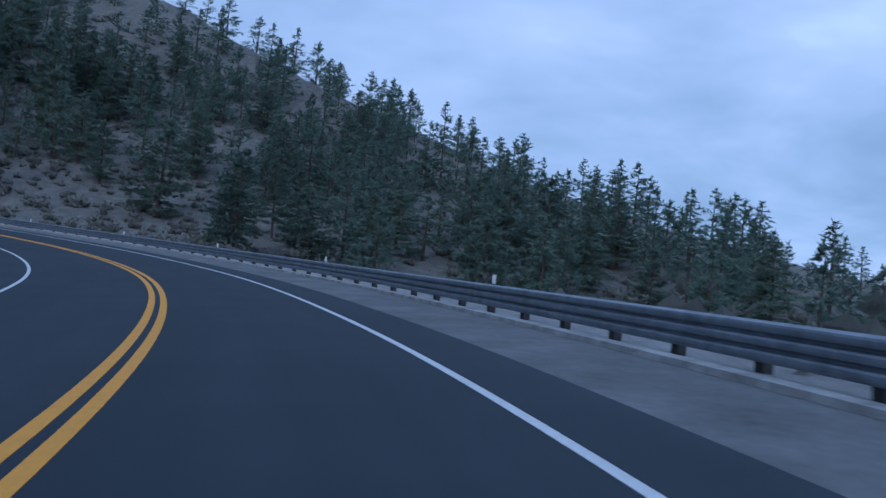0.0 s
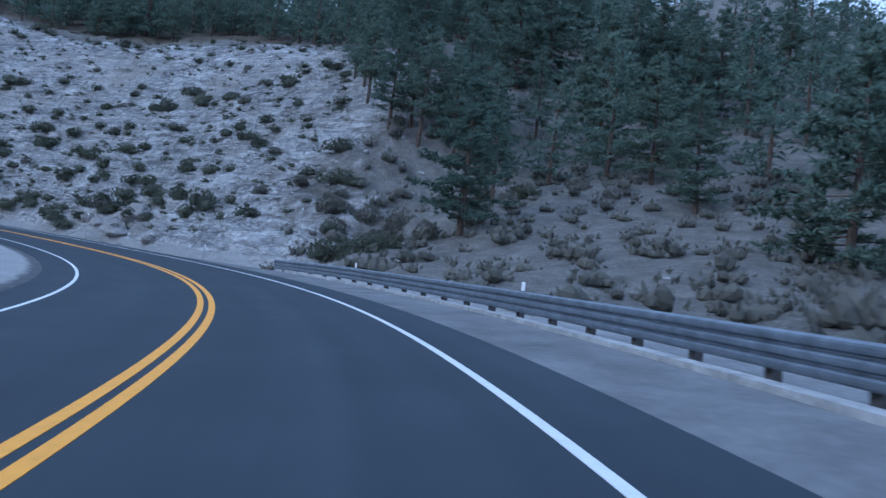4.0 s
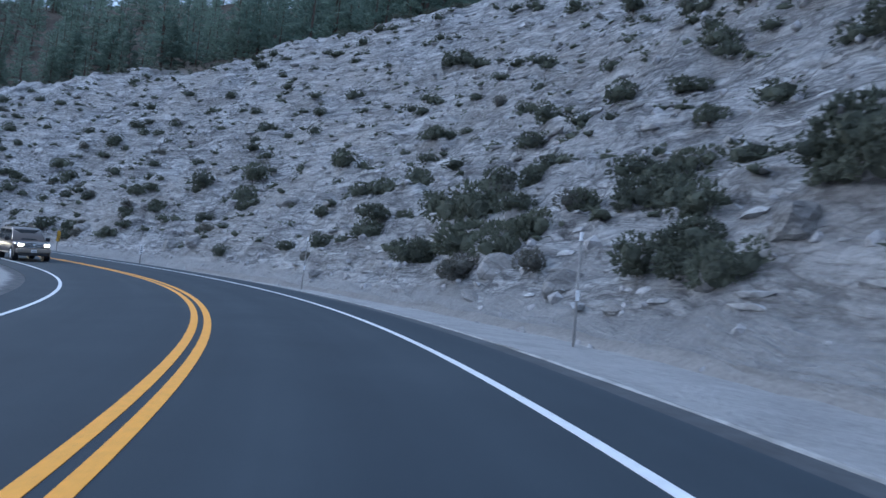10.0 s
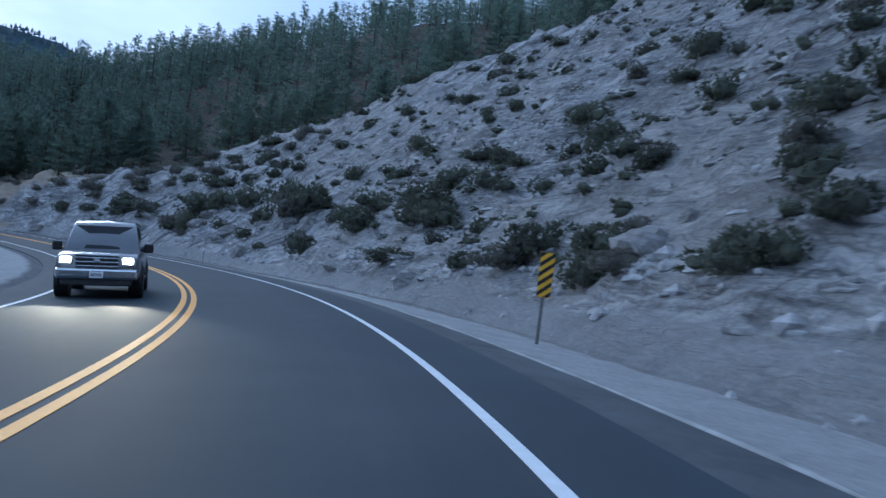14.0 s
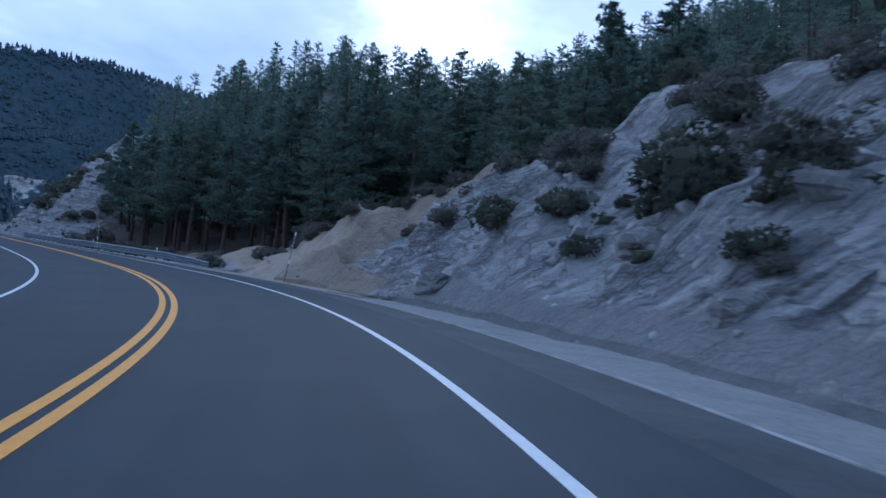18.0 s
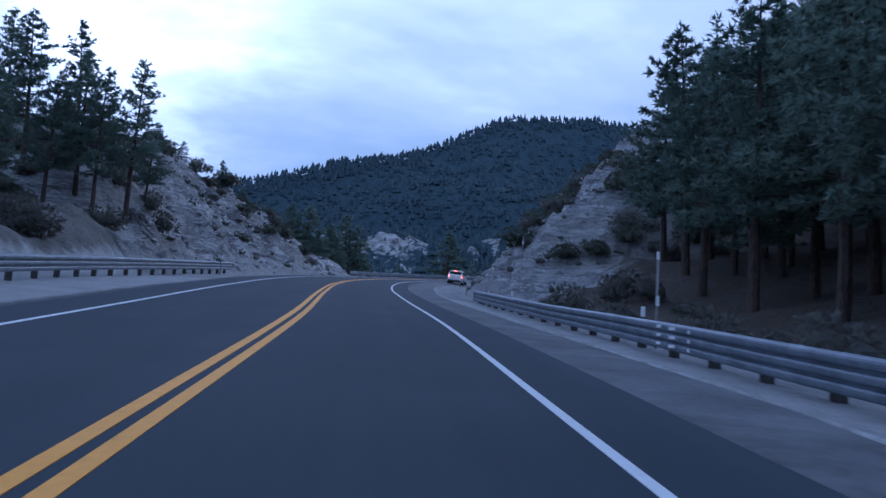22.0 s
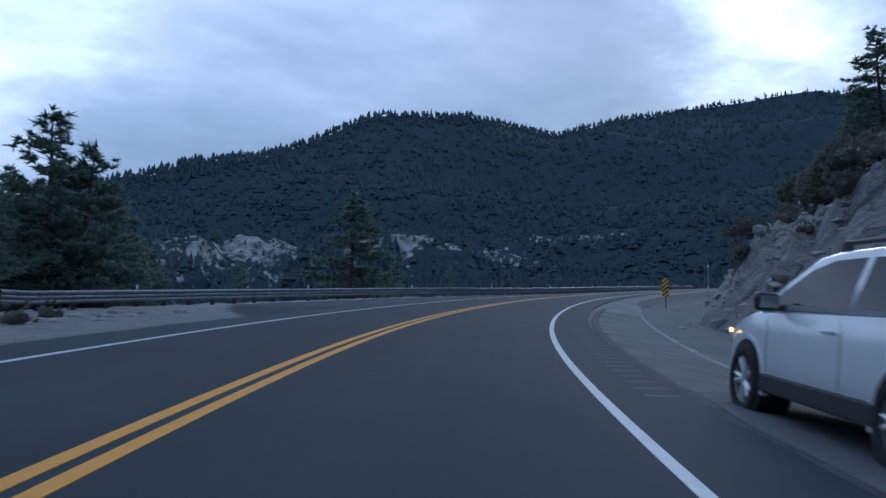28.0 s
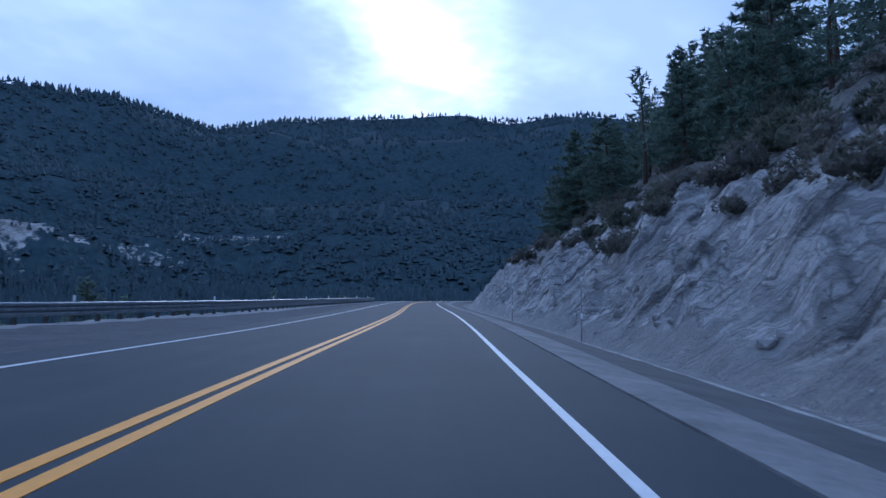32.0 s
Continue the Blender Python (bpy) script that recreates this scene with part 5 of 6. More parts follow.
# brush and trees too many to count, farther up the slopes
def scatter_stuff(name, label, category, mat, maker, spots):
    V, F = [], []
    for x, y, z, k, yaw in spots:
        base_v, base_f = maker
        v = np.asarray(base_v)
        c, s_ = math.cos(yaw), math.sin(yaw)
        kk = np.asarray(k)
        w = v * kk
        w = np.stack([w[:, 0] * c - w[:, 1] * s_ + x, w[:, 0] * s_ + w[:, 1] * c + y, w[:, 2] + z], -1)
        off = sum(len(q) for q in V)
        V.append(w)
        F += [tuple(i + off for i in f) for f in base_f]
    me = bpy.data.meshes.new(name)
    me.from_pydata(np.concatenate(V).tolist(), [], F)
    me.materials.append(mat)
    return tagged(new(name, me), label, category, kind="stuff")

def spots(count, s0, s1, u0, u1, kmin, kmax, keep=None, tall=1.0, sink=0.1, wide=1.0):
    s = rng.uniform(s0, s1, count * 3)
    u = rng.uniform(u0, u1, count * 3)
    if keep is not None:
        ok = np.array([keep(a, b) for a, b in zip(s, u)])
        s, u = s[ok], u[ok]
    s, u = s[:count], u[:count]
    x, y, z = land(s, u)[:3]
    k = rng.uniform(kmin, kmax, len(s))
    return [(a, b, c - sink, (q * wide * rng.uniform(0.8, 1.2), q * wide * rng.uniform(0.8, 1.2), q * tall * rng.uniform(0.85, 1.15)), rng.uniform(0, 6.28)) for a, b, c, q in zip(x, y, z, k)]

small_bush = bush_mesh(71, 60, 0.20, 3, 5, 1)[:2]
scatter_stuff("slope_shrubs", "many small dark shrubs dotted over the pale slope", "shrubs", BRUSH, small_bush, spots(2100, 118, 300, 10, 50, 0.32, 0.85, onslope, 0.8, 0.1, 1.15))
round_bush = bush_mesh(74, 400, 0.12, 3, 6, 1)[:2]
scatter_stuff("upper_slope_shrubs", "rounded dark shrubs dotted over the upper granite slope", "shrubs", BRUSH, round_bush, spots(330, 118, 300, 12, 44, 0.55, 1.1, onslope, 0.85, 0.1, 1.15))
sage_bush = bush_mesh(72, 50, 0.22, 3, 4, 1)[:2]
scatter_stuff("sagebrush_cover", "grey sagebrush covering the brown hillside", "shrubs", SAGE, sage_bush, spots(2300, -20, 140, 9, 95, 0.5, 1.3, lambda s, u: not onslope(s, u)) + spots(160, 250, 335, 18, 60, 0.5, 1.2, lambda s, u: u > 46 - (s - 250) * 0.42) + spots(200, 480, 640, 17, 60, 0.5, 1.2) + spots(200, 440, 640, -60, -20, 0.5, 1.2) + spots(150, 382, 455, -20, -9, 0.3, 0.75) + spots(120, 384, 470, 10, 20, 0.3, 0.7))

def small_pine(seed, h):
    (tv, tf), (cv, cf) = pine_parts(seed, h, 0.07, 3.0, 50, -0.15, 0.66, 0.40, 5)
    keep = [f for k, f in enumerate(cf) if k % 3 == 0]
    return (list(cv), keep), (tv[:112], [f for f in tf if max(f) < 112])

for seed, h, where in ((81, 12.0, spots(40, -10, 40, 40, 110, 0.45, 0.75) + spots(100, 36, 125, 40, 130, 0.55, 0.95, lambda s, u: not onslope(s, u))), (82, 11.0, spots(160, 20, 150, 30, 125, 0.6, 1.0, lambda s, u: u > (s - 108) * 1.15 + 10 and (s > 62 or u > 62))), (83, 12.0, spots(560, 140, 262, 49, 130, 0.65, 1.0)), (84, 13.0, spots(700, 258, 400, 34, 150, 0.5, 0.85, lambda s, u: u > 50 - (s - 250) * 0.3)), (85, 12.0, spots(160, 480, 700, 26, 90, 0.8, 1.2)), (86, 11.0, spots(90, 450, 720, -110, -26, 0.6, 1.0)), (87, 13.0, spots(280, 340, 470, 30, 110, 0.6, 0.9))):
    crown, trunk = small_pine(seed, h)
    where = [(x, y, z, (k[0] * 1.22, k[1] * 1.22, k[2]), yaw) for x, y, z, k, yaw in where]
    scatter_stuff("hill_woods", "dense dark pine wood on the hillside", "forest", NEEDLES, crown, where)
    scatter_stuff("hill_woods_trunks", "dark trunks of the hillside pine wood", "forest", BARK, trunk, where)

# ---- road furniture ----
def snow_pole(s, u, lean=0.0, tall=2.4, label="grey steel snow pole with a white reflector"):
    x, y = at(s, u)
    root = empty("snow_pole", x, y, ground_z(s, u), math.degrees(float(road_frame(s)[3])))
    root.matrix_basis = root.matrix_basis @ pose(0, 0, 0, 0, lean, 0)
    tagged(root, label, "marker pole", "snow poles")
    bm = bmesh.new()
    tube(bm, (0, 0, -0.4), (0, 0, tall), 0.032, 0.028, 8)
    part("pole", bm, GREY_POLE, root, smooth=True)
    bm = bmesh.new()
    box(bm, (0, -0.04, min(1.05, tall - 0.15)), (0.085, 0.02, 0.22), 0.006)
    part("reflector", bm, PLASTIC_WHITE, root, "white reflector plate")
    if tall > 1.6:
        bm = bmesh.new()
        tube(bm, (0, 0, tall - 0.02), (0, 0, tall + 0.16), 0.04, 0.04, 8)
        part("cap", bm, PLASTIC_WHITE, root, "white tip")

for s, u, lean, tall in ((118.6, 7.9, 2, 1.5), (114, 12.4, 0, 2.6), (138, 7.4, 0, 2.2), (166.5, 7.3, 0, 2.2), (190.2, 7.3, 2, 2.4), (271.3, 7.3, 3, 2.4), (315.5, 7.6, 9, 2.4), (354.5, 8.0, 0, 2.0), (395.6, 8.6, 0, 1.4), (394.5, 12.3, 0, 1.5), (417.5, 8.5, 0, 1.1), (499.2, 8.2, 1, 2.6), (528.5, 8.2, 0, 2.5), (556.5, 8.2, 0, 2.5), (387.5, -6.9, 0, 1.9), (418, -7.9, 0, 2.0)):
    snow_pole(s, u, lean, tall)

def hazard_marker(s, u, turn=1, lean=0.0, drop=0.0):
    """Object marker: upright panel with slanting black stripes on a steel post."""
    x, y = at(s, u)
    root = empty("hazard_marker", x, y, ground_z(s, u) - drop, math.degrees(float(road_frame(s)[3])))
    root.matrix_basis = root.matrix_basis @ pose(0, 0, 0, 0, lean, 0)
    tagged(root, "yellow hazard marker panel with slanting black stripes", "road sign", "hazard markers")
    bm = bmesh.new()
    box(bm, (0, 0.03, 0.6), (0.06, 0.045, 2.3), 0.006)
    part("post", bm, OLD_STEEL, root)
    bm = bmesh.new()
    box(bm, (0, 0, 1.42), (0.31, 0.006, 0.92), 0.002)
    panel = part("panel", bm, SIGN_YELLOW, root, "yellow reflective panel")
    for k in range(-2, 6):
        z0 = 1.42 - 0.46 + k * 0.2
        pts = [(-0.155, z0), (0.155, z0 + turn * 0.25), (0.155, z0 + turn * 0.25 + 0.095), (-0.155, z0 + 0.095)]
        lo, hi = 0.965, 1.875
        clip = []
        n = len(pts)
        for edge in (lo, hi):
            clip = []
            for a, b in zip(pts, pts[1:] + pts[:1]):
                ina, inb = (a[1] >= edge, b[1] >= edge) if edge == lo else (a[1] <= edge, b[1] <= edge)
                if ina:
                    clip.append(a)
                if ina != inb:
                    f = (edge - a[1]) / (b[1] - a[1])
                    clip.append((a[0] + (b[0] - a[0]) * f, edge))
            pts = clip
            if len(pts) < 3:
                break
        if len(pts) < 3:
            continue
        bm = bmesh.new()
        front = [bm.verts.new((px, -0.0075, pz)) for px, pz in pts]
        back = [bm.verts.new((px, -0.003, pz)) for px, pz in pts]
        bm.faces.new(front)
        bm.faces.new(back[::-1])
        for i in range(len(pts)):
            bm.faces.new((front[i], back[i], back[(i + 1) % len(pts)], front[(i + 1) % len(pts)]))
        bmesh.ops.recalc_face_normals(bm, faces=bm.faces)
        part("stripe", bm, BLACK, panel)

hazard_marker(228.8, 7.0, 1, 2)
hazard_marker(476, 7.2, 1, 0, 0.35)

def mile_marker(s, u):
    x, y = at(s, u)
    root = empty("mile_marker", x, y, ground_z(s, u), math.degrees(float(road_frame(s)[3])))
    tagged(root, "white roadside marker plate on a thin steel post", "road sign")
    bm = bmesh.new()
    box(bm, (0, 0.02, 0.5), (0.05, 0.04, 1.7), 0.005)
    part("post", bm, OLD_STEEL, root)
    bm = bmesh.new()
    box(bm, (0, 0, 1.12), (0.24, 0.006, 0.66), 0.002)
    plate = part("plate", bm, PLASTIC_WHITE, root, "white sign plate with dark bars")
    for k in range(4):
        bm = bmesh.new()
        box(bm, (0, -0.006, 0.91 + k * 0.14), (0.12, 0.004, 0.07))
        part("bar", bm, BLACK, plate)

mile_marker(215.8, 7.6)

# ---- vehicles ----
CAR_WHITE = simple("white_car_paint", (0.80, 0.81, 0.82), 0.30, 0, 0.02, 2.0, 0, 0.6)
CLADDING = simple("dark_grey_plastic", (0.035, 0.036, 0.038), 0.6, 0, 0.15, 9.0, 0.1)
CAR_GLASS = simple("tinted_car_glass", (0.006, 0.008, 0.010), 0.05, 0, 0.05, 2.0, 0, 0.0)
RUBBER = simple("tyre_rubber", (0.022, 0.022, 0.023), 0.85, 0, 0.2, 20.0, 0.2)
CAR_GLASS.node_tree.nodes["Principled BSDF"].inputs["Specular IOR Level"].default_value = 0.28
ALLOY = simple("alloy_wheel", (0.68, 0.69, 0.71), 0.38, 0.7, 0.08)
CHROME = simple("chrome_trim", (0.70, 0.71, 0.73), 0.15, 1.0, 0.05)
RED_LENS = simple("red_lamp_lens", (0.35, 0.015, 0.012), 0.2, 0, 0.05)
RED_GLOW = glowing("lit_tail_lamp", (1.0, 0.12, 0.05), 9.0)
WARM_GLOW = glowing("lit_plate_lamp", (1.0, 0.6, 0.2), 2.5)
HEADLIGHT = glowing("lit_headlamp", (1.0, 0.86, 0.62), 14.0)
CLEAR_LENS = simple("clear_lamp_lens", (0.5, 0.52, 0.54), 0.12, 0.2, 0.05)
BROWN_PAINT = simple("brown_car_paint", (0.075, 0.055, 0.045), 0.3, 0.3, 0.05, 2.0, 0, 0.6)
SILVER_PAINT = simple("dark_silver_car_paint", (0.13, 0.135, 0.15), 0.3, 0.5, 0.05, 2.0, 0, 0.6)
TAN_PLASTIC = simple("tan_bumper_paint", (0.24, 0.21, 0.17), 0.5, 0.1, 0.05)
SEAM = simple("panel_gap", (0.02, 0.02, 0.022), 0.8)

def loft(rows, mat, name, parent, close=True, smooth=True, label=""):
    """Skin over rows of points (mirrored left to right)."""
    bm = bmesh.new()
    rings = []
    for row in rows:
        full = row + [(-x, y, z) for x, y, z in row[::-1]]
        rings.append([bm.verts.new(p) for p in full])
    m = len(rings[0])
    for a, b in zip(rings[:-1], rings[1:]):
        for j in range(m):
            bm.faces.new((a[j], a[(j + 1) % m], b[(j + 1) % m], b[j]))
    if close:
        bm.faces.new(rings[0])
        bm.faces.new(rings[-1][::-1])
    bmesh.ops.remove_doubles(bm, verts=bm.verts, dist=0.0005)
    bmesh.ops.recalc_face_normals(bm, faces=bm.faces)
    ob = part(name, bm, mat, parent, label, smooth)
    return ob

def plate(pts, thick, mat, name, parent, label="", smooth=False):
    """A curved panel: a grid of points, thickened outwards along its normal."""
    bm = bmesh.new()
    g = [[bm.verts.new(p) for p in row] for row in pts]
    for a, b in zip(g[:-1], g[1:]):
        for j in range(len(a) - 1):
            bm.faces.new((a[j], a[j + 1], b[j + 1], b[j]))
    bmesh.ops.recalc_face_normals(bm, faces=bm.faces)
    bmesh.ops.solidify(bm, geom=bm.faces[:], thickness=thick)
    bmesh.ops.recalc_face_normals(bm, faces=bm.faces)
    return part(name, bm, mat, parent, label, smooth)

def wheel(root, x, y, r, side, w=0.22, spokes=5):
    bm = bmesh.new()
    n = 28
    prof = [(0.66 * r, -w / 2), (0.93 * r, -w / 2), (r, -w / 2 + 0.04), (r, w / 2 - 0.04), (0.93 * r, w / 2), (0.66 * r, w / 2)]
    rings = [[bm.verts.new((d, math.cos(2 * math.pi * k / n) * q, math.sin(2 * math.pi * k / n) * q)) for q, d in prof] for k in range(n)]
    for k in range(n):
        a, b = rings[k], rings[(k + 1) % n]
        for j in range(len(prof)):
            bm.faces.new((a[j], a[(j + 1) % len(prof)], b[(j + 1) % len(prof)], b[j]))
    bmesh.ops.recalc_face_normals(bm, faces=bm.faces)
    holder = empty("wheel", 0, 0, 0)
    holder.parent = root
    holder.matrix_basis = pose(x, y, r)
    part("tyre", bm, RUBBER, holder, "black rubber tyre", True)
    bm = bmesh.new()
    face = side * (w / 2 - 0.03)
    for k in range(spokes):
        for off in (-0.13, 0.13):
            a = 2 * math.pi * k / spokes + off
            c, s_ = math.cos(a), math.sin(a)
            p0, p1 = (face - side * 0.015, c * 0.05, s_ * 0.05), (face, math.cos(a + off * 0.5) * 0.65 * r, math.sin(a + off * 0.5) * 0.65 * r)
            tube(bm, p0, p1, 0.034, 0.024, 6)
    tube(bm, (face - side * 0.05, 0, 0), (face + side * 0.012, 0, 0), 0.075, 0.055, 12)
    ring = [[bm.verts.new((face + dx, math.cos(2 * math.pi * k / n) * q, math.sin(2 * math.pi * k / n) * q)) for q, dx in ((0.62 * r, 0.008 * side), (0.68 * r, 0.008 * side), (0.68 * r, -0.06 * side), (0.62 * r, -0.06 * side))] for k in range(n)]
    for k in range(n):
        a, b = ring[k], ring[(k + 1) % n]
        for j in range(4):
            bm.faces.new((a[j], a[(j + 1) % 4], b[(j + 1) % 4], b[j]))
    bmesh.ops.recalc_face_normals(bm, faces=bm.faces)
    part("rim", bm, ALLOY, holder, "spoked alloy rim")
    bm = bmesh.new()
    tube(bm, (side * -0.02, 0, 0), (side * 0.0, 0, 0), 0.60 * r, 0.60 * r, 20)
    part("brake_disc", bm, OLD_STEEL, holder)

def arch(root, x, y, r, side, mat, span=0.07, zc=None):
    """Dark cladding round a wheel opening, and the dark well inside it."""
    bm = bmesh.new()
    n = 18
    zc = r if zc is None else zc
    rows = []
    for k in range(n + 1):
        a = math.pi * (-0.08 + 1.16 * k / n)
        c, s_ = math.cos(a), math.sin(a)
        rows.append([bm.verts.new((x + side * dx, y + c * q, zc + s_ * q)) for q, dx in ((r + 0.05, -0.05), (r + 0.05, 0.012), (r + 0.05 + span, 0.012), (r + 0.05 + span, -0.05))])
    for a, b in zip(rows[:-1], rows[1:]):
        for j in range(4):
            bm.faces.new((a[j], a[(j + 1) % 4], b[(j + 1) % 4], b[j]))
    bm.faces.new(rows[0])
    bm.faces.new(rows[-1][::-1])
    bmesh.ops.recalc_face_normals(bm, faces=bm.faces)
    part("wheel_arch", bm, mat, root, "wheel arch lip", False)
    bm = bmesh.new()
    tube(bm, (x - side * 0.30, y, zc), (x + side * 0.006, y, zc), r + 0.055, r + 0.055, 24)
    part("wheel_well", bm, BLACK, root)

def block(name, root, c, size, mat, bev=0.01, label="", rot=None):
    bm = bmesh.new()
    box(bm, c, size, bev, rot)
    return part(name, bm, mat, root, label)

def place_car(root, s, u, turn=0.0, flip=False):
    x, y, z, h, b = [float(v) for v in road_frame(s)]
    g = (float(RZ[int(np.argmin(np.abs(FS - s)))]) + b * min(max(u, -4.7), 4.7)) + 0.022
    px, py = at(s, u)
    if abs(u) > 4.7:
        g = ground_z(s, u) + 0.03
    slope = math.degrees(math.atan(float(np.interp(s + 2, FS, RZ) - np.interp(s - 2, FS, RZ)) / 4))
    roll = -math.degrees(math.atan(b)) if abs(u) < 5 else 4.0
    m = Matrix.Translation((float(px), float(py), g)) @ Matrix.Rotation(h + radians(turn), 4, "Z")
    m = m @ Matrix.Rotation(radians(slope), 4, "X") @ Matrix.Rotation(radians(roll), 4, "Y")
    if flip:
        m = m @ Matrix.Rotation(math.pi, 4, "Z")
    root.matrix_basis = m

def wagon():
    root = new("station_wagon")
    tagged(root, "white station wagon with lit brake lights on the road shoulder", "car")
    body = [(-2.41, 0.70, 0.46, 0.94), (-2.36, 0.80, 0.36, 1.00), (-2.22, 0.875, 0.32, 1.03), (-1.9, 0.905, 0.30, 1.05), (-1.37, 0.92, 0.29, 1.04), (-0.5, 0.92, 0.28, 1.02), (0.4, 0.92, 0.28, 1.00), (1.0, 0.92, 0.29, 0.99), (1.25, 0.915, 0.29, 0.985), (1.6, 0.90, 0.30, 0.955), (1.95, 0.86, 0.31, 0.90), (2.2, 0.77, 0.32, 0.83), (2.34, 0.64, 0.34, 0.74), (2.40, 0.50, 0.40, 0.66)]
    rows = []
    for y, w, lo, hi in body:
        hi = hi + 0.055 * min(1, max(0, (1.9 - y) / 0.7))
        rows.append([(w * 0.90, y, lo), (w * 0.985, y, lo + 0.10), (w, y, lo + (hi - lo) * 0.42), (w * 0.992, y, lo + (hi - lo) * 0.72), (w * 0.955, y, hi - 0.05), (w * 0.90, y, hi), (w * 0.45, y, hi + 0.03), (0.0, y, hi + 0.035)])
    loft(rows, CAR_WHITE, "body", root, label="white painted body")
    green = [(-2.30, 0.80, 0.99, 1.02), (-2.20, 0.79, 1.0, 1.22), (-2.05, 0.765, 1.0, 1.45), (-1.90, 0.74, 1.0, 1.555), (-1.4, 0.735, 1.0, 1.60), (-0.5, 0.735, 1.0, 1.62), (0.1, 0.73, 1.0, 1.605), (0.42, 0.73, 1.0, 1.56), (0.8, 0.745, 0.99, 1.34), (1.22, 0.77, 0.96, 1.02)]
    green = [(y, w, lo + 0.05, 1.05 + (hi - 1.0) * 0.86) for y, w, lo, hi in green]
    rows = []
    for y, w, lo, hi in green:
        t = (hi - lo) / 0.6
        wt = 0.87 + (0.66 - 0.87) * min(1, t)
        rows.append([(0.87, y, lo), (0.87 + (wt - 0.87) * 0.5, y, lo + (hi - lo) * 0.5), (wt, y, hi - 0.03 * min(1, t * 3)), (wt * 0.93, y, hi), (wt * 0.5, y, hi + 0.025), (0, y, hi + 0.03)])
    loft(rows, CAR_WHITE, "cabin", root, label="white roof and pillars")
    def flank(y, z, d=0.006):
        zt = np.interp(y, [g[0] for g in green], [g[3] for g in green])
        t = (zt - 1.05) / 0.6
        wt = 0.87 + (0.66 - 0.87) * min(1, t)
        return 0.87 + (wt - 0.87) * (z - 1.05) / max(0.05, zt - 0.03 - 1.05) + d
    for side in (1, -1):
        for name, ys in (("quarter_window", [(-2.02, 1.07, 1.30), (-1.9, 1.06, 1.44), (-1.55, 1.06, 1.52)]), ("rear_door_window", [(-1.48, 1.06, 1.53), (-1.0, 1.06, 1.545), (-0.52, 1.06, 1.55)]), ("front_door_window", [(-0.42, 1.06, 1.55), (0.1, 1.06, 1.53), (0.45, 1.06, 1.43), (0.78, 1.06, 1.24), (0.98, 1.06, 1.09)])):
            ys = [(y, 1.095, 1.095 + (hi - 1.06) * 0.83) for y, lo, hi in ys]
            pts = [[(side * flank(y, lo + (hi - lo) * k / 3), y, lo + (hi - lo) * k / 3) for k in range(4)] for y, lo, hi in ys]
            plate(pts, 0.004, CAR_GLASS, name, root, "dark tinted glass")
        for y in (-1.52, -0.47):
            block("door_seam", root, (side * 0.9215, y, 0.66), (0.003, 0.005, 0.66), SEAM, 0)
        block("door_seam", root, (side * 0.9215, 0.92, 0.72), (0.003, 0.005, 0.5), SEAM, 0)
        block("side_marker", root, (side * 0.885, 1.93, 0.80), (0.03, 0.10, 0.04), WARM_GLOW, 0.006, "glowing amber side marker", Matrix.Rotation(side * radians(14), 4, "Z"))
        for y in (-1.32, -0.28):
            block("door_handle", root, (side * 0.93, y, 0.90), (0.03, 0.20, 0.035), CAR_WHITE, 0.012, "white door handle")
        block("rocker_trim", root, (side * 0.90, 0.02, 0.36), (0.07, 2.05, 0.17), CLADDING, 0.02, "dark plastic sill trim")
        arm = block("mirror", root, (side * 1.02, 0.72, 1.11), (0.22, 0.13, 0.17), BLACK, 0.05, "black wing mirror")
        block("mirror_base", arm, (side * 0.90, 0.74, 1.06), (0.10, 0.08, 0.05), BLACK, 0.015)
        block("mirror_glass", arm, (side * 1.02, 0.652, 1.11), (0.17, 0.006, 0.11), CHROME, 0.0)
        bm = bmesh.new()
        tube(bm, (side * 0.60, -1.75, 1.645), (side * 0.60, 0.2, 1.645), 0.022, 0.022, 8)
        for y in (-1.7, -0.75, 0.15):
            box(bm, (side * 0.60, y, 1.60), (0.04, 0.14, 0.08), 0.012)
        part("roof_rail", bm, CLADDING, root, "dark roof rail")
        for y in (-1.37, 1.375):
            arch(root, side * 0.918, y, 0.345, side, CAR_WHITE, 0.035)
            wheel(root, side * 0.852, y, 0.345, side)
        # tail lamp: housing, lit C, reversing lens
        lamp = plate([[(side * x, y + 0.0, z) for z in (0.84, 0.93, 1.02)] for x, y in ((0.52, -2.395), (0.66, -2.385), (0.78, -2.345), (0.865, -2.25), (0.90, -2.10))], 0.012, RED_LENS, "tail_lamp", root, "red tail lamp")
        for x0, y0, z0, sx, sz in ((0.72, -2.392, 0.995, 0.16, 0.03), (0.72, -2.392, 0.855, 0.16, 0.03), (0.79, -2.372, 0.925, 0.05, 0.16)):
            block("lit_bar", lamp, (side * x0, y0, z0), (sx, 0.03, sz), RED_GLOW, 0.008, "glowing red lamp bar", Matrix.Rotation(side * radians(-14), 4, "Z"))
        block("reverse_lens", lamp, (side * 0.57, -2.403, 0.93), (0.09, 0.01, 0.06), CLEAR_LENS, 0.004)
        block("rear_reflector", root, (side * 0.80, -2.35, 0.60), (0.05, 0.03, 0.15), RED_LENS, 0.008, "red bumper reflector", Matrix.Rotation(side * radians(-30), 4, "Z"))
        block("headlamp", root, (side * 0.66, 2.10, 0.72), (0.22, 0.30, 0.13), CLEAR_LENS, 0.04, "clear headlamp", Matrix.Rotation(side * radians(-38), 4, "Z"))
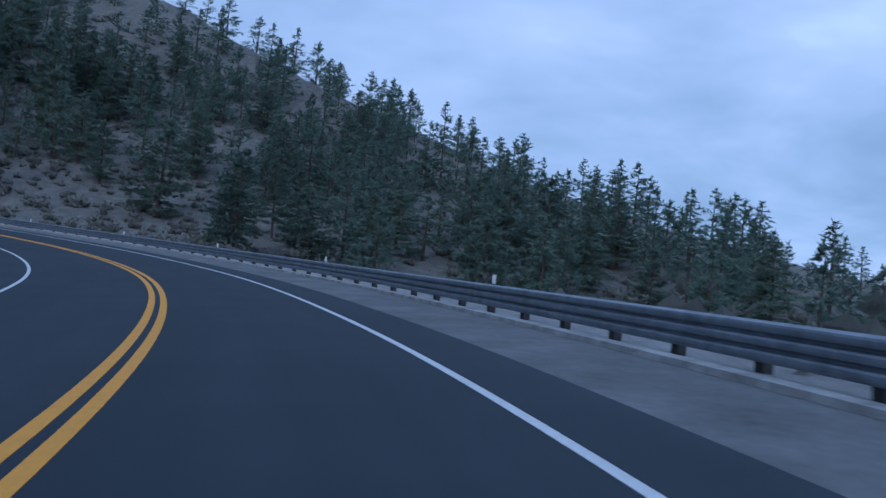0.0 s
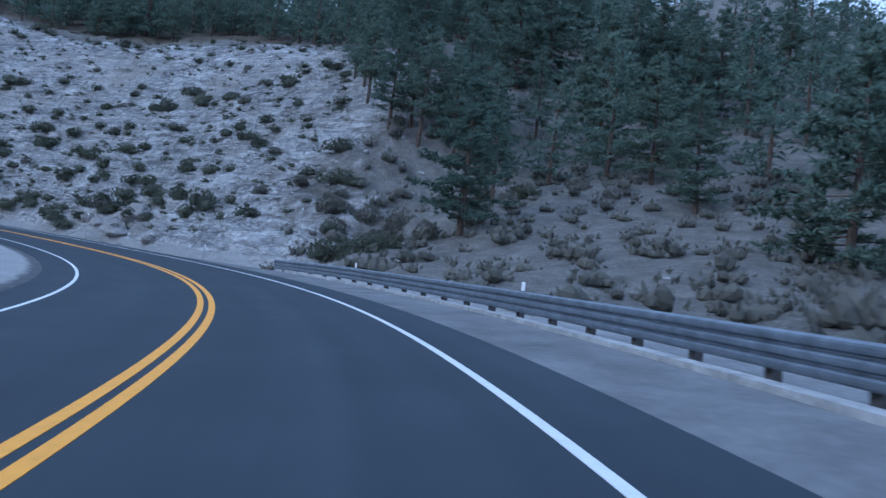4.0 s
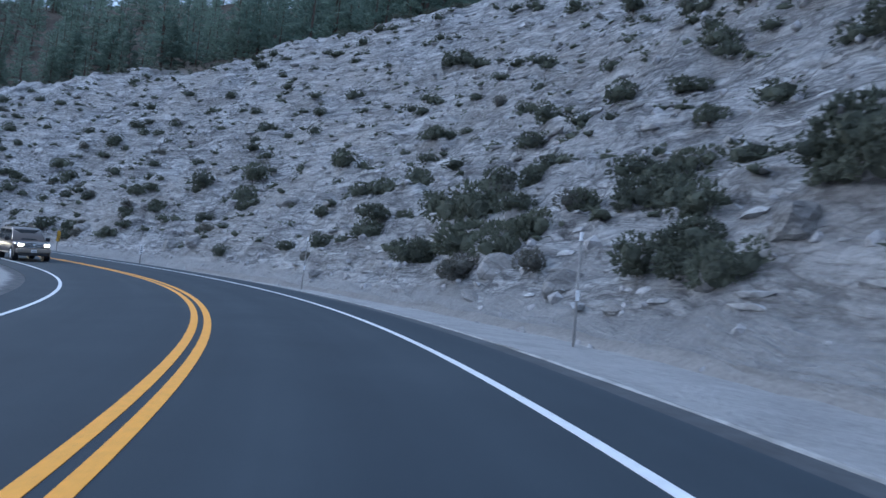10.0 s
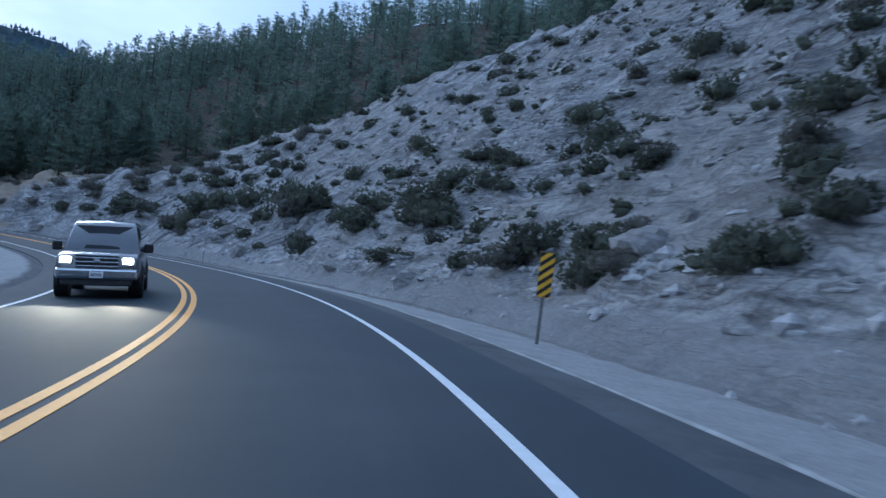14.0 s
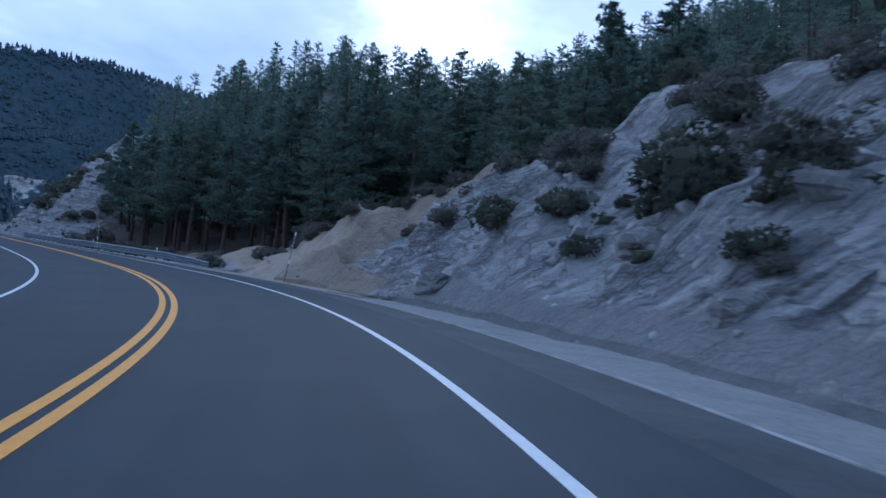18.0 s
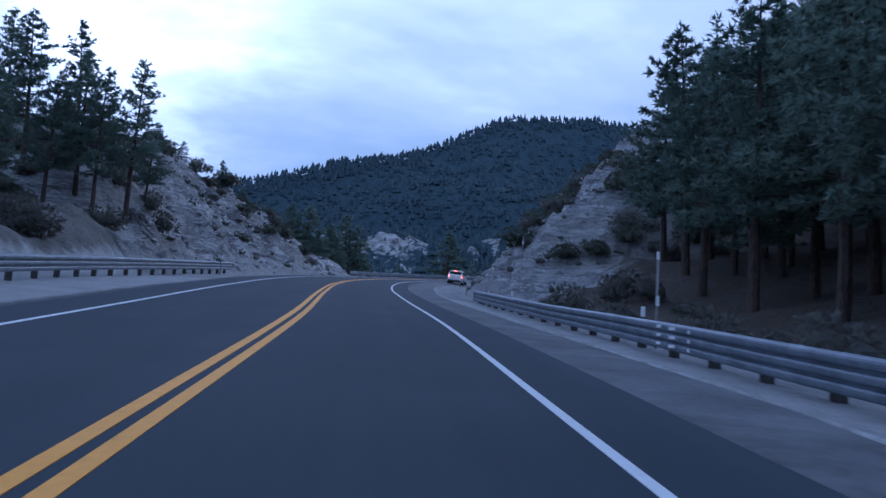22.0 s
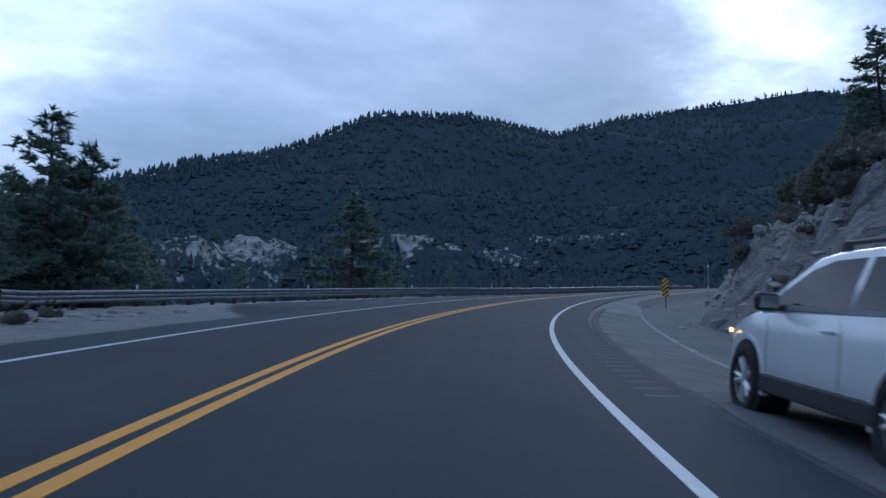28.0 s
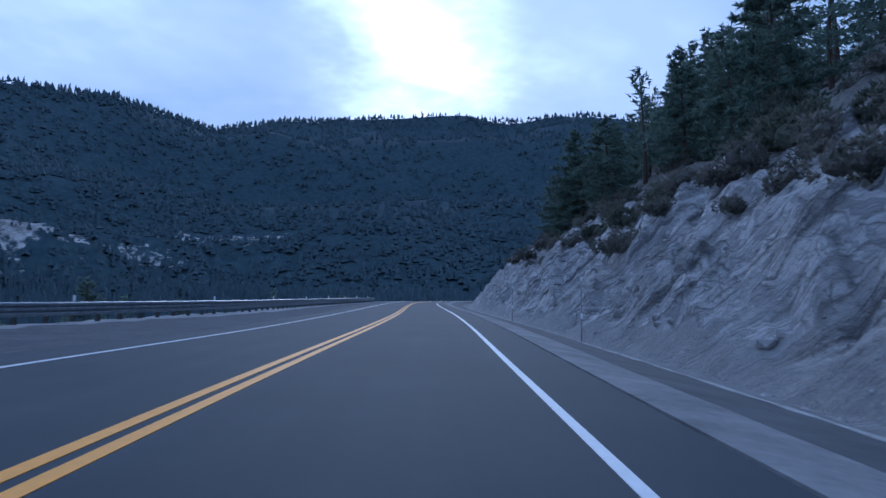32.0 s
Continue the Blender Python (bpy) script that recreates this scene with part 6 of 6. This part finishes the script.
    plate([[(x, -2.305 + (z - 1.05) * 0.36 - 0.004 + abs(x) ** 2 * 0.05, z) for z in (1.10, 1.2, 1.33, 1.44)] for x in (-0.70, -0.5, 0.0, 0.5, 0.70)], 0.006, CAR_GLASS, "rear_window", root, "dark tinted rear window")
    plate([[(x * (1 - (z - 1.0) * 0.25), 1.20 - (z - 1.0) * 1.50 + 0.05 - abs(x) ** 2 * 0.10, z + 0.012) for z in (1.06, 1.2, 1.36, 1.48)] for x in (-0.74, -0.4, 0.0, 0.4, 0.74)], 0.006, CAR_GLASS, "windshield", root, "dark windshield glass")
    spoiler = block("spoiler", root, (0, -2.02, 1.545), (1.22, 0.30, 0.04), CAR_WHITE, 0.015, "white roof spoiler")
    block("high_brake_light", spoiler, (0, -2.175, 1.532), (0.30, 0.02, 0.03), RED_GLOW, 0.004, "glowing red high brake light")
    block("rear_bumper", root, (0, -2.36, 0.63), (1.56, 0.14, 0.20), CAR_WHITE, 0.05, "white rear bumper")
    block("lower_bumper", root, (0, -2.33, 0.42), (1.62, 0.18, 0.22), CLADDING, 0.05, "dark plastic lower bumper")
    hatch = block("tailgate", root, (0, -2.405, 0.86), (1.16, 0.03, 0.28), CAR_WHITE, 0.012, "white tailgate panel")
    block("trim_strip", hatch, (0, -2.428, 0.955), (0.86, 0.02, 0.03), CHROME, 0.006, "chrome strip above the plate")
    block("badge", hatch, (0, -2.428, 1.005), (0.13, 0.015, 0.07), CHROME, 0.03, "oval badge")
    lp = block("number_plate", hatch, (0, -2.43, 0.83), (0.31, 0.01, 0.155), PLASTIC_WHITE, 0.003, "white number plate with dark bars")
    for k in range(6):
        block("bar", lp, (-0.105 + k * 0.042, -2.437, 0.825), (0.022, 0.003, 0.07), BLACK, 0)
    for x in (-0.09, 0.09):
        block("plate_lamp", hatch, (x, -2.436, 0.925), (0.06, 0.012, 0.016), WARM_GLOW, 0)
    block("wiper", root, (0.18, -2.335, 1.075), (0.42, 0.02, 0.02), BLACK, 0.004, "black rear wiper")
    bm = bmesh.new()
    tube(bm, (-0.5, -2.46, 0.34), (-0.5, -2.2, 0.34), 0.035, 0.035, 10)
    part("tailpipe", bm, CHROME, root)
    block("grille", root, (0, 2.37, 0.66), (0.72, 0.06, 0.20), BLACK, 0.03, "black front grille")
    block("underbody", root, (0, 0, 0.30), (1.5, 4.2, 0.14), BLACK, 0.02)
    return root

place_car(wagon(), 438.5, 5.92, 3.0)

def truck(kind):
    suv = kind == "suv"
    root = new("sport_utility_vehicle" if suv else "pickup_truck")
    tagged(root, "dark brown full-size utility vehicle with lit headlights on the road" if suv else "dark silver pickup truck with lit headlights and chrome grille", "car")
    paint = BROWN_PAINT if suv else SILVER_PAINT
    L = 2.62 if suv else 2.9
    body = [(-L, 0.90, 0.55, 1.08), (-L + 0.08, 0.97, 0.48, 1.14), (-1.6, 1.0, 0.45, 1.16), (0.0, 1.0, 0.45, 1.16), (1.1, 1.0, 0.45, 1.15), (L - 0.9, 0.99, 0.46, 1.13), (L - 0.35, 0.96, 0.48, 1.09), (L - 0.1, 0.90, 0.5, 1.03), (L, 0.82, 0.55, 0.92)]
    rows = [[(w * 0.92, y, lo), (w * 0.99, y, lo + 0.1), (w, y, lo + (hi - lo) * 0.45), (w * 0.99, y, lo + (hi - lo) * 0.78), (w * 0.95, y, hi - 0.03), (w * 0.88, y, hi), (w * 0.4, y, hi + 0.03), (0, y, hi + 0.035)] for y, w, lo, hi in body]
    loft(rows, paint, "body", root)
    back = -L + 0.12 if suv else -1.05
    cab = [(back, 0.84, 1.30), (back + 0.16, 0.74, 1.88), (back + 0.6, 0.73, 1.93), (0.3, 0.73, 1.93), (0.72, 0.74, 1.86), (1.15, 0.79, 1.52), (1.55, 0.84, 1.15)]
    rows = []
    for y, w, hi in cab:
        t = (hi - 1.12) / 0.8
        wt = 0.93 - 0.17 * min(1, t)
        rows.append([(0.93, y, 1.12), (0.93 + (wt - 0.93) * 0.5, y, 1.12 + (hi - 1.12) * 0.5), (wt, y, hi - 0.03), (wt * 0.92, y, hi), (0, y, hi + 0.03)])
    loft(rows, paint, "cab", root)
    plate([[(x * (1 - (z - 1.2) * 0.22), 1.555 - (z - 1.15) * 1.12 + 0.02 - x * x * 0.10, z + 0.012) for z in (1.2, 1.4, 1.62, 1.80)] for x in (-0.80, -0.4, 0.0, 0.4, 0.80)], 0.006, CAR_GLASS, "windshield", root, "dark windshield glass")
    def flank(z):
        return 0.93 - 0.17 * (z - 1.12) / 0.8 + 0.008
    panes = [(0.05, 1.05), (-0.95, -0.05)] + ([(-2.2, -1.05)] if suv else [])
    for side in (1, -1):
        for y0, y1 in panes:
            top = 1.80
            ys = np.linspace(y0, y1, 4)
            pts = [[(side * flank(1.2 + (min(top, 1.80 if y < 0.75 else 1.80 - (y - 0.75) * 1.1) - 1.2) * k / 3), y, 1.2 + (min(top, 1.80 if y < 0.75 else 1.80 - (y - 0.75) * 1.1) - 1.2) * k / 3) for k in range(4)] for y in ys]
            plate(pts, 0.004, CAR_GLASS, "side_window", root, "dark tinted glass")
        for y in (-1.75, 1.75):
            arch(root, side * 0.998, y, 0.41, side, TAN_PLASTIC if suv else CLADDING, 0.06)
            wheel(root, side * 0.91, y, 0.41, side, 0.27, 6)
        lamp = block("headlamp", root, (side * 0.70, L - 0.10, 0.93), (0.36, 0.16, 0.24), CLEAR_LENS, 0.03, "headlamp housing")
        block("bulb", lamp, (side * 0.70, L - 0.01, 0.94), (0.24, 0.03, 0.15), HEADLIGHT, 0.02, "glowing warm white headlight")
        if not suv:
            block("fog_lamp", root, (side * 0.66, L - 0.01, 0.58), (0.13, 0.04, 0.11), HEADLIGHT, 0.02, "glowing fog lamp")
        mir = block("mirror", root, (side * 1.12, 1.02, 1.26), (0.24, 0.12, 0.24), BLACK, 0.04, "black wing mirror")
        block("mirror_base", mir, (side * 0.98, 1.02, 1.20), (0.12, 0.07, 0.05), BLACK, 0.01)
        block("running_board", root, (side * 0.97, 0, 0.44), (0.12, 2.3, 0.07), TAN_PLASTIC if suv else CLADDING, 0.02)
        if suv:
            bm = bmesh.new()
            tube(bm, (side * 0.62, -2.1, 2.02), (side * 0.62, 0.1, 2.02), 0.025, 0.025, 8)
            for y in (-2.0, 0.0):
                box(bm, (side * 0.62, y, 1.97), (0.05, 0.14, 0.10), 0.012)
            part("roof_rail", bm, BLACK, root, "black roof rail")
    block("bumper", root, (0, L - 0.02, 0.62), (1.86, 0.22, 0.26), TAN_PLASTIC if suv else CHROME, 0.06, "front bumper")
    block("air_dam", root, (0, L - 0.06, 0.42), (1.6, 0.16, 0.18), CLADDING, 0.04)
    grille = block("grille", root, (0, L - 0.03, 0.92), (0.98, 0.10, 0.32), BLACK, 0.03, "dark grille with chrome bars")
    for z in (0.80, 0.90, 1.00, 1.07):
        block("grille_bar", grille, (0, L + 0.03, z), (0.98, 0.03, 0.045), CHROME, 0.012, "chrome bar")
    block("badge", grille, (0, L + 0.05, 0.94), (0.16, 0.02, 0.07), CHROME, 0.03)
    lp = block("number_plate", root, (0, L + 0.10, 0.60), (0.31, 0.012, 0.155), PLASTIC_WHITE, 0.003, "white number plate with dark bars")
    for k in range(6):
        block("bar", lp, (-0.105 + k * 0.042, L + 0.108, 0.60), (0.022, 0.003, 0.07), BLACK, 0)
    if not suv:
        for side in (1, -1):
            block("bed_wall", root, (side * 0.93, -2.0, 1.22), (0.07, 1.75, 0.16), paint, 0.02)
        block("tailgate", root, (0, -L + 0.06, 1.2), (1.8, 0.06, 0.2), paint, 0.015)
    block("underbody", root, (0, 0, 0.46), (1.6, 2 * L - 0.6, 0.16), BLACK, 0.02)
    return root

place_car(truck("suv"), 208.5, -2.5, 0, True)
place_car(truck("pickup"), 237.5, -2.2, 0, True)

# headlight beams of the pickup
for side in (-0.7, 0.7):
    beam = new("headlight_beam", bpy.data.lights.new("headlight_beam", "SPOT"))
    beam.data.energy, beam.data.color, beam.data.spot_size, beam.data.spot_blend, beam.data.shadow_soft_size = 500, (1.0, 0.80, 0.52), radians(52), 0.7, 0.06
    hx, hy, hz, hh, hb = [float(v) for v in road_frame(234.2)]
    ex, ey = at(234.2, -2.2 + side)
    tx, ty = at(222.0, -2.2 + side)
    beam.matrix_world = look((float(ex), float(ey), hz + 0.82), (float(tx), float(ty), float(road_frame(222.0)[2]) - 0.1))

# ---- loose stone ----
def stone(seed):
    r = np.random.default_rng(seed)
    bm = bmesh.new()
    bmesh.ops.create_icosphere(bm, subdivisions=1, radius=0.5)
    ax = r.uniform(0.55, 1.0, 3)
    V = [np.array(v.co) * ax * (1 + r.normal(0, 0.16)) for v in bm.verts]
    F = [tuple(v.index for v in f.verts) for f in bm.faces]
    bm.free()
    return V, F

def make_rock():
    m, n, p = material("fractured_granite")
    c = coords(n)
    r = n.add("ShaderNodeObjectInfo").outputs["Random"]
    a = n.noise(c, 1.2, 5.0, 0.65, 0.5)
    f = n.noise(c, 14.0, 4.0, 0.7)
    edge = n.add("ShaderNodeTexVoronoi", {"Vector": n.add("ShaderNodeMapping", {"Vector": c, "Scale": (1.0, 0.8, 1.9), "Rotation": (0.4, 0.3, 0.2)}).outputs[0], "Scale": 1.6}, feature="DISTANCE_TO_EDGE").outputs["Distance"]
    v = n.math("ADD", n.math("MULTIPLY", a, 0.6), n.math("ADD", n.math("MULTIPLY", f, 0.3), n.math("MULTIPLY", r, 0.1)))
    col = n.ramp(v, [(0.32, (0.11, 0.107, 0.105)), (0.48, (0.235, 0.228, 0.22)), (0.66, (0.40, 0.385, 0.37))])
    n.link(n.mix(n.math("MULTIPLY", n.ramp(edge, [(0.0, (0.8, 0.8, 0.8)), (0.03, (0, 0, 0))]), n.ramp(a, [(0.45, (0, 0, 0)), (0.6, (1, 1, 1))])), col, (0.09, 0.087, 0.086)), p.inputs["Base Color"])
    p.inputs["Roughness"].default_value = 0.93
    bump(n, p, n.math("ADD", n.math("MULTIPLY", a, 0.6), n.math("ADD", n.math("MULTIPLY", f, 0.3), n.math("MINIMUM", edge, 0.12))), 0.9, 0.25)
    return m

ROCK = make_rock()

def faceted(seed, sub, planes):
    """An angular boulder about one metre across: a ball cut by random planes."""
    r = np.random.default_rng(seed)
    bm = bmesh.new()
    bmesh.ops.create_icosphere(bm, subdivisions=sub, radius=1.0)
    N = r.normal(0, 1, (planes, 3))
    N /= np.linalg.norm(N, axis=1)[:, None]
    D = r.uniform(0.55, 0.95, planes)
    V = []
    for v in bm.verts:
        d = np.array(v.co)
        k = N @ d
        q = min(1.15, float(np.min(np.where(k > 0.05, D / np.maximum(k, 0.05), 9.0))))
        V.append(d * q * 0.5 * (1 + r.normal(0, 0.03) + 0.10 * math.sin(d[0] * 7 + seed) * math.sin(d[2] * 9)))
    F = [tuple(v.index for v in f.verts) for f in bm.faces]
    bm.free()
    return V, F

BOULDERS = [mesh_of("boulder", *faceted(300 + k, 3, 11), ROCK) for k in range(6)]

def boulder(s, u, w, d, h, sink, label, group):
    x, y = at(s, u)
    ob = new("boulder", BOULDERS[int(rng.integers(0, 6))])
    yaw = math.degrees(float(road_frame(s)[3]))
    ob.matrix_basis = pose(x, y, ground_z(s, u) + h * (0.5 - sink), rng.uniform(-14, 14), rng.uniform(-14, 14), yaw + rng.uniform(-25, 25)) @ Matrix.Diagonal((w, d, h, 1))
    tagged(ob, label, "rock", group)

rng = np.random.default_rng(55)
for s, u, w, d, h in ((136.8, 9.6, 2.6, 4.6, 1.9), (133.6, 10.3, 2.0, 3.0, 1.8), (136.4, 11.0, 2.4, 3.8, 2.0), (140.2, 9.6, 1.3, 1.9, 1.2), (133.5, 8.2, 0.8, 1.2, 0.6), (136.0, 8.0, 0.7, 1.1, 0.5), (130.4, 9.2, 1.2, 1.8, 1.0)):
    boulder(s, u, w, d, h, 0.50, "fractured grey granite outcrop at the foot of the slope", "slope outcrops")
for count, s0, s1, u0, u1, lo, hi, label, group in ((34, 142, 262, 8.8, 15, 0.7, 1.8, "angular granite boulder bedded in the pale slope", "slope outcrops"), (22, 264, 306, 8.4, 12.5, 0.8, 2.0, "fractured grey granite outcrop in the cut bank", "bank outcrops"), (26, 392, 470, 9.4, 15, 0.7, 1.9, "angular granite boulder in the rock cut", "rock cut outcrops"), (22, 382, 440, -9.4, -15, 0.7, 1.8, "angular granite boulder on the rocky hillock", "hillock outcrops")):
    for _ in range(count):
        w = rng.uniform(lo, hi)
        boulder(rng.uniform(s0, s1), rng.uniform(u0, u1) if u0 > 0 else -rng.uniform(-u0, -u1), w, w * rng.uniform(1.0, 1.7), w * rng.uniform(0.6, 0.9), 0.74, label, group)

SLAB = simple("pale_granite_slab", (0.36, 0.357, 0.354), 0.93, 0, 0.34, 1.6, 0.6)
def slab_spots(count, s0, s1, u0, u1, lo, hi, keep=None):
    """Long flat slabs bedded along the contour of a slope."""
    s, u = rng.uniform(s0, s1, count), u0 + (u1 - u0) * rng.uniform(0, 1, count)
    if keep is not None:
        ok = np.array([keep(a, b) for a, b in zip(s, u)])
        s, u = s[ok], u[ok]
    x, y, z = land(s, u)[:3]
    h = road_frame(s)[3]
    w = lo + (hi - lo) * rng.uniform(0, 1, len(s)) ** 2
    return [(a, b, c - 0.10 * q, (q * rng.uniform(0.5, 0.8), q * rng.uniform(1.2, 2.4), q * rng.uniform(0.28, 0.5)), t + rng.normal(0, 0.25)) for a, b, c, q, t in zip(x, y, z, w, h)]

rng = np.random.default_rng(77)
for k in range(3):
    scatter_stuff("rock_slabs", "pale granite slabs bedded in rows along the slope", "stones", SLAB, faceted(230 + k, 1, 9), slab_spots(2200, 118, 264, 8.8, 40, 0.18, 0.85, onslope))
scatter_stuff("rock_slabs", "pale granite slabs bedded in the rock cut", "stones", SLAB, faceted(240, 1, 9), slab_spots(900, 390, 470, 9.6, 22, 0.2, 0.9) + slab_spots(800, 384, 452, -20, -9.4, 0.2, 0.9))
STONE = simple("granite_stone", (0.36, 0.35, 0.345), 0.9, 0, 0.3, 3.0, 0.4)
rng = np.random.default_rng(99)
for k, (count, args) in enumerate(((420, (112, 330, 7.6, 10.5, 0.06, 0.38)), (1700, (120, 304, 8.6, 34, 0.12, 0.75)), (260, (392, 600, 7.4, 11, 0.06, 0.4)), (500, (394, 600, 9, 20, 0.12, 0.7)), (420, (384, 458, -18, -8.2, 0.1, 0.7)), (200, (-30, 130, 11, 60, 0.15, 0.7)))):
    scatter_stuff("loose_stones", "pale granite stones lying on the bank and verge", "stones", STONE, faceted(200 + k, 1, 8), spots(count, *args, None, 0.75, 0.03))
